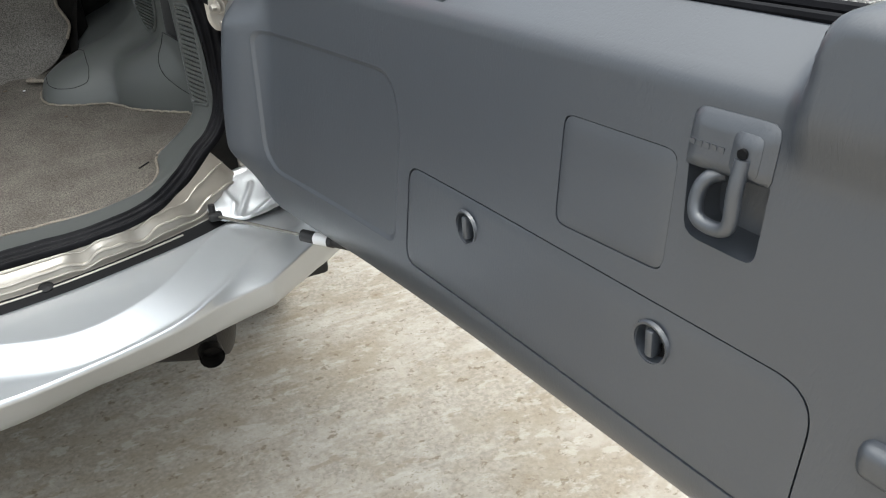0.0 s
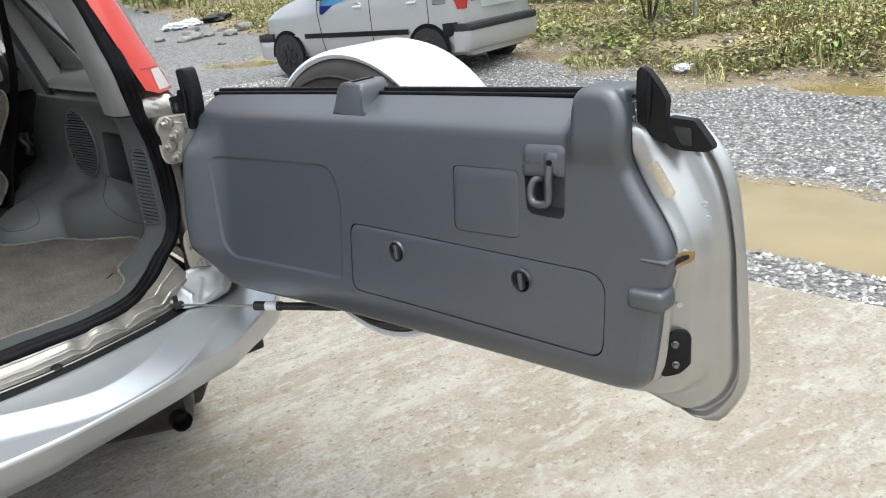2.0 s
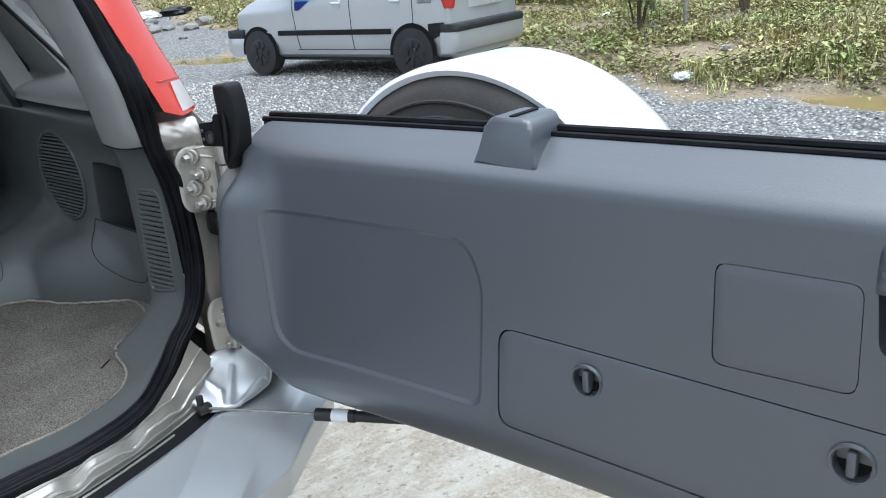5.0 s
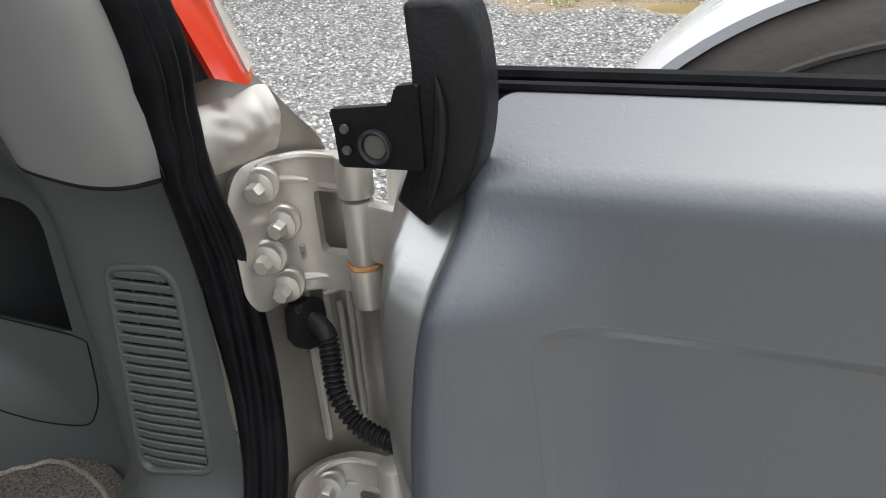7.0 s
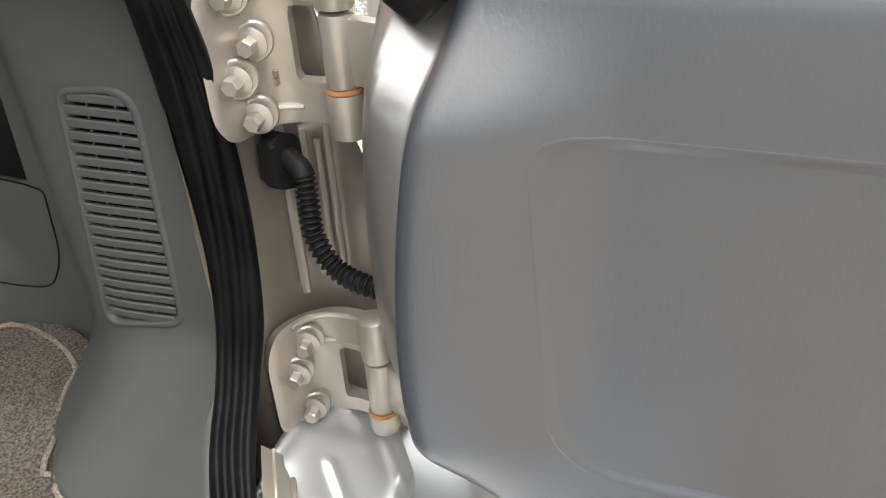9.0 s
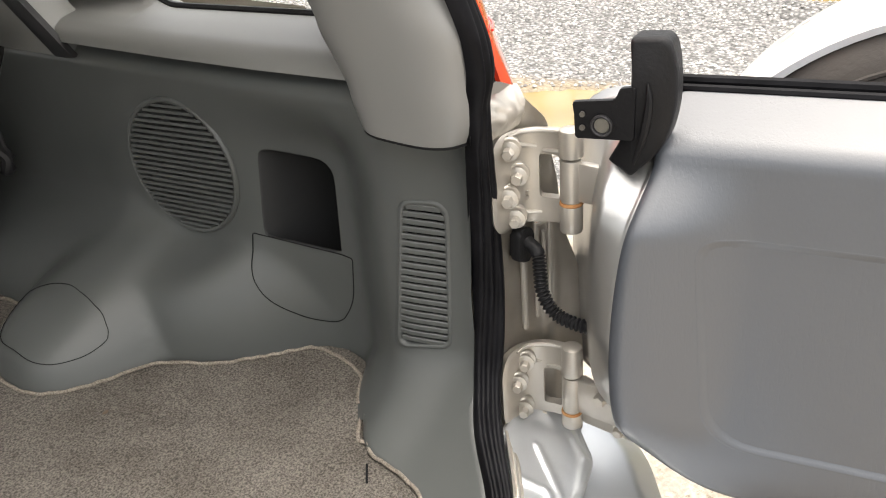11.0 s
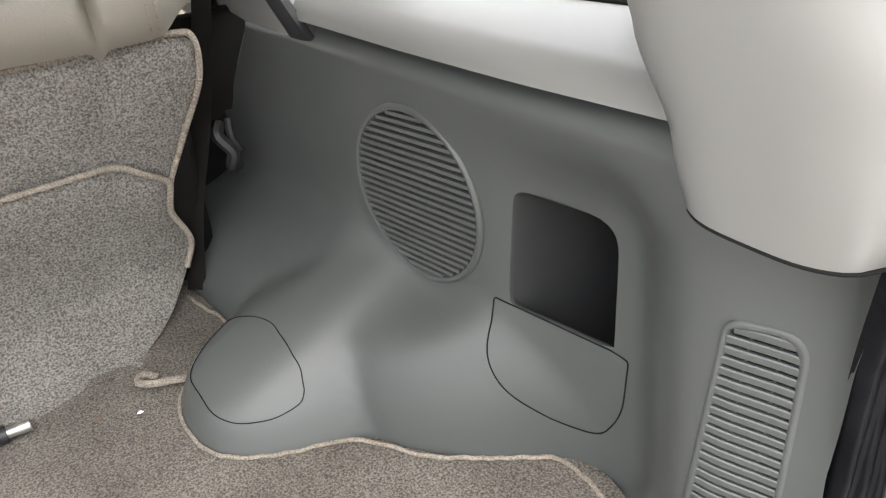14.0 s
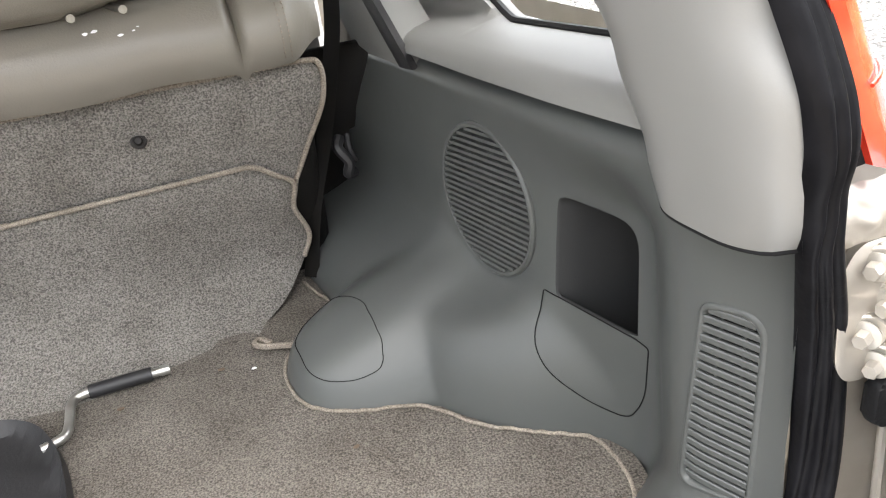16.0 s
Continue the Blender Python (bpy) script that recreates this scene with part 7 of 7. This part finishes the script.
    rear_x = spline_of([(0.60, -0.478), (0.92, -0.477), (1.04, -0.462), (1.24, -0.422), (1.42, -0.342)])
    for f in (1, -1):
        bm = bmesh.new()
        rows = []
        for i in range(9):
            z = 0.72 + 0.50 * i / 8
            reach = 0.035 + 0.075 * smooth01(i / 3) * (1 - 0.25 * i / 8)
            x = rear_x(z)
            corner = side(x + 0.012, z)[1]
            row = [side(x + 0.012 + reach * k, z, 0.010)[:2] for k in (1.0, 0.66, 0.33)] + [(x - 0.004, corner + 0.002), (x - 0.020, corner - 0.03), (x - 0.022, corner - 0.03 - 0.5 * reach)]
            rows.append([(px, f * py, z) for px, py in row])
        loft(bm, rows)
        bmesh.ops.solidify(bm, geom=bm.faces[:], thickness=0.006)
        lamp = part("tail_light", bm, M_RED, car, "red tail light")
        bm = bmesh.new()
        y = side(-0.44, 0.86)[1] - 0.055
        lathe(bm, [(0.020, -0.004), (0.018, 0.006), (0.010, 0.008)], 18, Matrix.Translation((-0.500, f * y, 0.88)) @ pose(0, 0, 0, 0, -90, 0))
        part("lamp_lens", bm, M_CLEAR, lamp, "clear indicator lens")
    bm = bmesh.new()
    loft(bm, [[(rear_x(z) - 0.006 - 0.014 * (1 - abs(y / 0.34) ** 6), y, z) for y in [-0.34 + 0.068 * i for i in range(11)]] for z in (0.70, 0.705, 0.74, 0.82, 0.90, 0.93, 0.935)])
    bmesh.ops.solidify(bm, geom=bm.faces[:], thickness=0.006)
    part("plate_panel", bm, M_WHITE, car, "pale plate panel")
    bm = bmesh.new()
    box(bm, -0.506, -0.498, -0.20, 0.20, 0.76, 0.88, 0.003)
    plate = part("number_plate", bm, M_WHITE, car, "white number plate")
    for k in range(6):
        bm = bmesh.new()
        box(bm, -0.5085, -0.505, -0.155 + 0.052 * k, -0.120 + 0.052 * k, 0.79, 0.85)
        part("plate_bar", bm, M_GAP, plate)
    for k in range(5):
        bm = bmesh.new()
        box(bm, -0.484, -0.474, 0.38 + 0.03 * k, 0.398 + 0.03 * k, 0.785, 0.797)
        part("badge_bar", bm, M_RED, car)
    bm = bmesh.new()
    loft(bm, [[(rear_x(z) - 0.004, y * (1 - 0.12 * (z - 1.0) / 0.38), z) for y in [-0.56 + 0.112 * i for i in range(11)]] for z in (1.0, 1.1, 1.2, 1.3, 1.38)])
    bmesh.ops.solidify(bm, geom=bm.faces[:], thickness=0.005)
    part("rear_window", bm, M_CARGLASS, car, "dark rear window")
    bm = bmesh.new()
    box(bm, 1.60, 1.75, 0.72, 0.92, 0.96, 1.10, 0.03, seg=3)
    part("door_mirror", bm, M_BLACK, car, "black door mirror")
    bm = bmesh.new()
    box(bm, -0.40, 2.8, -0.62, 0.62, 0.17, 0.3, 0.02)
    part("underside", bm, M_CHASSIS, car)


def build_motorcycle(x, y):
    """Seen from behind, far off; its own frame: y forwards, z up."""
    bike = holder("motorcycle", "dark blue motorcycle with a red tail light parked at the verge", "motorcycle", m=pose(x, y, lie(x, y), 0, 6, 8))
    for wy in (0.0, 1.22):
        bm = bmesh.new()
        lathe(bm, [(0.22, -0.03), (0.27, -0.045), (0.295, -0.02), (0.30, 0.0), (0.295, 0.02), (0.27, 0.045), (0.22, 0.03)], 28, pose(0, wy, 0.30, 0, 90, 0))
        wheel = part("wheel", bm, M_TYRE, bike)
        bm = bmesh.new()
        lathe(bm, [(0.05, -0.05), (0.05, 0.05)], 12, pose(0, wy, 0.30, 0, 90, 0))
        for k in range(6):
            box(bm, -0.008, 0.008, -0.012, 0.012, 0.04, 0.23, m=pose(0, wy, 0.30) @ pose(0, 0, 0, 60 * k, 0, 0))
        part("spokes", bm, M_STEEL, wheel)
    bm = bmesh.new()
    loft(bm, [[(w * c, yy + 0.06 * s2, z + 0.05 * s2) for c, s2 in [(math.cos(a), math.sin(a)) for a in [6.283 * k / 14 for k in range(14)]]] for w, yy, z in ((0.04, -0.28, 0.86), (0.10, -0.15, 0.82), (0.13, 0.1, 0.78), (0.12, 0.45, 0.74), (0.14, 0.7, 0.84), (0.12, 0.95, 0.86))], closed=True)
    part("seat", bm, M_BLACK, bike)
    bm = bmesh.new()
    loft(bm, [[(w * c, yy, z + h * s2) for c, s2 in [(math.cos(a), math.sin(a)) for a in [6.283 * k / 14 for k in range(14)]]] for w, h, yy, z in ((0.06, 0.03, -0.30, 0.80), (0.13, 0.09, -0.12, 0.74), (0.14, 0.16, 0.2, 0.62), (0.13, 0.2, 0.6, 0.55), (0.16, 0.26, 0.95, 0.70), (0.08, 0.12, 1.15, 0.85))], closed=True)
    part("body", bm, mat("dark_blue_paint", (0.02, 0.04, 0.10), rough=0.3), bike, "dark blue bodywork")
    bm = bmesh.new()
    box(bm, -0.07, 0.07, -0.35, -0.27, 0.74, 0.82, 0.02)
    part("tail_light", bm, M_RED, bike, "red tail light")
    bm = bmesh.new()
    box(bm, -0.12, 0.12, -0.36, -0.345, 0.54, 0.70, 0.01)
    part("number_plate", bm, M_WHITE, bike)
    bm = bmesh.new()
    box(bm, -0.06, 0.06, -0.33, -0.05, 0.50, 0.74, 0.03)
    part("mudguard", bm, M_BLACK, bike)
    bm = bmesh.new()
    tube(bm, curve_through([(-0.36, 0.86, 1.02), (-0.2, 0.95, 1.04), (0, 1.0, 1.0), (0.2, 0.95, 1.04), (0.36, 0.86, 1.02)], 20), 0.016, 8)
    tube(bm, [(0, 1.0, 1.0), (0, 1.22, 0.30)], 0.03, 8)
    part("handlebar", bm, M_BLACK, bike)
    for sx in (-1, 1):
        bm = bmesh.new()
        tube(bm, [(sx * 0.26, 0.9, 1.03), (sx * 0.33, 0.88, 1.2)], 0.008, 6)
        box(bm, sx * 0.33 - 0.06, sx * 0.33 + 0.06, 0.86, 0.89, 1.18, 1.26, 0.012)
        part("mirror", bm, M_BLACK, bike)
    bm = bmesh.new()
    tube(bm, [(0.13, -0.2, 0.36), (0.14, 0.3, 0.32), (0.12, 0.7, 0.28)], 0.045, 10)
    part("exhaust", bm, M_STEEL, bike)


def blades(rng, spots, height, width, count, spread, droop=0.4):
    """Tufts of narrow bent blades as plain arrays."""
    verts, faces = [], []
    for x, y, sc in spots:
        z0 = lie(x, y) - 0.01
        for _ in range(count):
            a = rng.uniform(0, 6.28)
            h = height * sc * rng.uniform(0.5, 1.2)
            ox, oy = rng.normal(0, spread * sc * 0.5, 2)
            lean = rng.uniform(0.1, droop) * h
            dx, dy = math.cos(a), math.sin(a)
            w = width * sc * rng.uniform(0.7, 1.3)
            k = len(verts)
            px, py = x + ox, y + oy
            verts += [(px - dy * w, py + dx * w, z0), (px + dy * w, py - dx * w, z0), (px + dx * lean * 0.4 + dy * w * 0.8, py + dy * lean * 0.4 - dx * w * 0.8, z0 + h * 0.6),
                      (px + dx * lean * 0.4 - dy * w * 0.8, py + dy * lean * 0.4 + dx * w * 0.8, z0 + h * 0.6), (px + dx * lean, py + dy * lean, z0 + h)]
            faces += [(k, k + 1, k + 2, k + 3), (k + 3, k + 2, k + 4)]
    return verts, faces


def leaves(rng, spots, height, size, count, spread):
    """Low weeds: small tilted leaves on unseen stalks."""
    verts, faces = [], []
    for x, y, sc in spots:
        z0 = lie(x, y)
        for _ in range(count):
            px, py = x + rng.normal(0, spread * sc), y + rng.normal(0, spread * sc)
            pz = z0 + height * sc * rng.uniform(0.05, 1.0) ** 1.3
            a, t = rng.uniform(0, 6.28), rng.uniform(-0.6, 0.6)
            q = size * sc * rng.uniform(0.6, 1.5)
            dx, dy = math.cos(a), math.sin(a)
            k = len(verts)
            verts += [(px, py, pz), (px + q * (dx * 0.5 - dy * 0.35), py + q * (dy * 0.5 + dx * 0.35), pz + q * (0.2 + t * 0.4)), (px + q * dx, py + q * dy, pz + q * t), (px + q * (dx * 0.5 + dy * 0.35), py + q * (dy * 0.5 - dx * 0.35), pz + q * (0.2 + t * 0.4))]
            faces.append((k, k + 1, k + 2, k + 3))
    return verts, faces


def stuff(name, data, material, label, category):
    me = bpy.data.meshes.new(name)
    me.from_pydata(data[0], [], data[1])
    me.materials.append(material)
    return tagged(new(name, me), label, category, kind="stuff")


def build_weeds():
    rng = np.random.default_rng(11)

    def spots(n, lo, hi, thin):
        out = []
        while len(out) < n:
            a = rng.uniform(-0.25, 1.32)
            r = lo + (hi - lo) * rng.random() ** 1.6
            x, y = -0.5 + r * math.cos(a), -1.5 + r * math.sin(a)
            if lo > 15 and a > 0.85 and r < 28:
                continue
            if x < verge(y) + rng.exponential(0.35) - 0.05:
                continue
            if noise.noise((x * 0.7, y * 0.7, 7)) < thin:
                continue
            out.append((x, y, rng.uniform(0.6, 1.3) * (1 + 0.6 * smooth01((r - 12) / 10))))
        return out
    stuff("weeds", leaves(rng, spots(9000, 6.1, 26, -0.30), 0.13, 0.055, 15, 0.12), M_WEED, "low green and yellowing weeds on the verge", "weeds")
    stuff("grass", blades(rng, spots(2600, 8.0, 34, 0.0), 0.17, 0.006, 9, 0.10, 0.6), M_WEED, "green grass tufts on the verge", "grass")
    stuff("dry_grass", blades(rng, spots(2600, 6.3, 30, -0.05), 0.17, 0.005, 9, 0.10, 0.8), M_STRAW, "dry straw-coloured grass tufts", "grass")
    far = [(x, y, s * 1.3) for x, y, s in spots(1500, 19, 46, -0.3)]
    stuff("tall_weeds", blades(rng, far, 0.95, 0.02, 12, 0.35, 0.5), M_WEED, "tall weeds at the back of the plot", "weeds")
    stuff("shrubs", leaves(rng, [(x, y, s * 1.6) for x, y, s in spots(600, 17, 46, -0.3)], 1.0, 0.10, 50, 0.42), M_FERN, "dense shrubs at the back of the plot", "shrubs")


def build_sapling(x, y, h, seed, lean):
    rng = random.Random(seed)
    z0 = lie(x, y) - 0.03
    tree = holder("sapling", "young tree with feathery green leaves and several thin stems", "tree", group="saplings on the verge", m=pose(x, y, z0))
    tips = []
    for k in range(6):
        bm = bmesh.new()
        a = rng.uniform(0, 6.28)
        out = rng.uniform(0.25, 0.75)
        pts = curve_through([(0.02 * math.cos(a), 0.02 * math.sin(a), 0), (out * 0.3 * math.cos(a), out * 0.3 * math.sin(a), h * 0.35), (out * math.cos(a), out * math.sin(a), h * rng.uniform(0.7, 1.05))], 9)
        tube(bm, pts, lambda t: 0.018 * (1 - 0.75 * t), 6)
        part("stem", bm, M_BARK, tree)
        tips += pts[4:]
    verts, faces = [], []
    for p in tips:
        for _ in range(9):
            a, d = rng.uniform(0, 6.28), rng.uniform(-0.5, 0.4)
            frond = rng.uniform(0.22, 0.45)
            f = Vector((math.cos(a), math.sin(a), d)).normalized()
            side = f.cross(Vector((0, 0, 1))).normalized()
            for j in range(9):
                for sg in (1, -1):
                    b = p + f * frond * (j + 1) / 9 - Vector((0, 0, 0.12 * (j / 9) ** 2))
                    t = b + side * sg * 0.07 * (1 - 0.5 * j / 9) + f * 0.03
                    w = f * 0.012
                    k = len(verts)
                    verts += [b[:], (b.lerp(t, 0.5) + w)[:], t[:], (b.lerp(t, 0.5) - w)[:]]
                    faces.append((k, k + 1, k + 2, k + 3))
    me = bpy.data.meshes.new("crown")
    me.from_pydata(verts, [], faces)
    me.materials.append(M_FERN)
    crown = new("crown", me)
    crown.parent = tree


def build_small_far():
    rng = random.Random(8)
    bm = bmesh.new()
    x, y = 8.0, 4.55
    tube(bm, [(x, y, lie(x, y) - 0.1), (x + 0.01, y, lie(x, y) + 2.2)], 0.022, 8)
    thing("stake", bm, M_STONE, "thin grey upright stake on the verge", "pole")
    x, y = 9.2, 5.9
    bm = bmesh.new()
    tube(bm, [(x, y, lie(x, y) - 0.1), (x, y, lie(x, y) + 1.6)], 0.045, 8)
    thing("stake", bm, M_BARK, "dark wooden stake among the weeds", "pole")
    for x, y, s in ((7.85, 4.95, 0.15), (7.5, 4.8, 0.07), (6.3, 17.5, 0.18), (6.7, 17.6, 0.13), (7.0, 17.0, 0.16), (6.0, 17.4, 0.14), (6.2, 15.6, 0.08), (7.6, 17.5, 0.2), (6.5, 18.4, 0.16), (7.3, 18.2, 0.12), (6.9, 19.2, 0.15), (5.7, 18.3, 0.12), (7.0, 3.4, 0.06)):
        bm = bmesh.new()
        bmesh.ops.create_icosphere(bm, subdivisions=2, radius=s)
        for v in bm.verts:
            v.co *= 1 + 0.35 * noise.noise(v.co * (2.2 / s) + Vector((x, y, 0)))
            v.co = Vector((v.co.x * 1.2, v.co.y, v.co.z * 0.65)) + Vector((x, y, lie(x, y) + s * 0.3))
        thing("boulder", bm, M_STONE, "rough grey stone lying at the verge", "stone", group="stones at the verge", sharp=30)
    for x, y, s, mt, label in ((6.05, 3.25, 0.09, M_WHITE, "crumpled white plastic litter on the gravel"), (5.6, 0.62, 0.05, M_WHITE, "small white scrap on the gravel"), (7.4, 1.6, 0.09, M_WHITE, "white scrap among the weeds"),
                               (8.6, 2.9, 0.08, M_WHITE, "white scrap among the weeds"), (9.4, 6.9, 0.12, M_WHITE, "white bag among the weeds"), (10.5, 7.2, 0.1, M_WHITE, "white bag among the weeds"), (4.1, 0.7, 0.03, M_WHITE, "small pale scrap on the gravel"),
                               (6.8, 20.3, 0.24, M_WHITE, "white bag of rubbish on the bank"), (7.3, 20.5, 0.26, M_WHITE, "white bag of rubbish on the bank"), (8.1, 20.5, 0.3, M_BLACK, "black rubbish bag at the verge")):
        bm = bmesh.new()
        bmesh.ops.create_icosphere(bm, subdivisions=3, radius=s)
        for v in bm.verts:
            v.co *= 1 + 0.6 * noise.noise(v.co * (3 / s) + Vector((x, y, 2)))
            v.co = Vector((v.co.x * 1.3, v.co.y, v.co.z * 0.45)) + Vector((x, y, lie(x, y) + s * 0.3))
        thing("litter", bm, mt, label, "litter", group="litter on the verge", sharp=30)


build_hatchback()
build_motorcycle(3.3, 16.2)
build_weeds()
build_sapling(7.75, 5.05, 1.5, 2, 0)
build_sapling(9.4, 4.6, 1.9, 3, 0)
build_small_far()
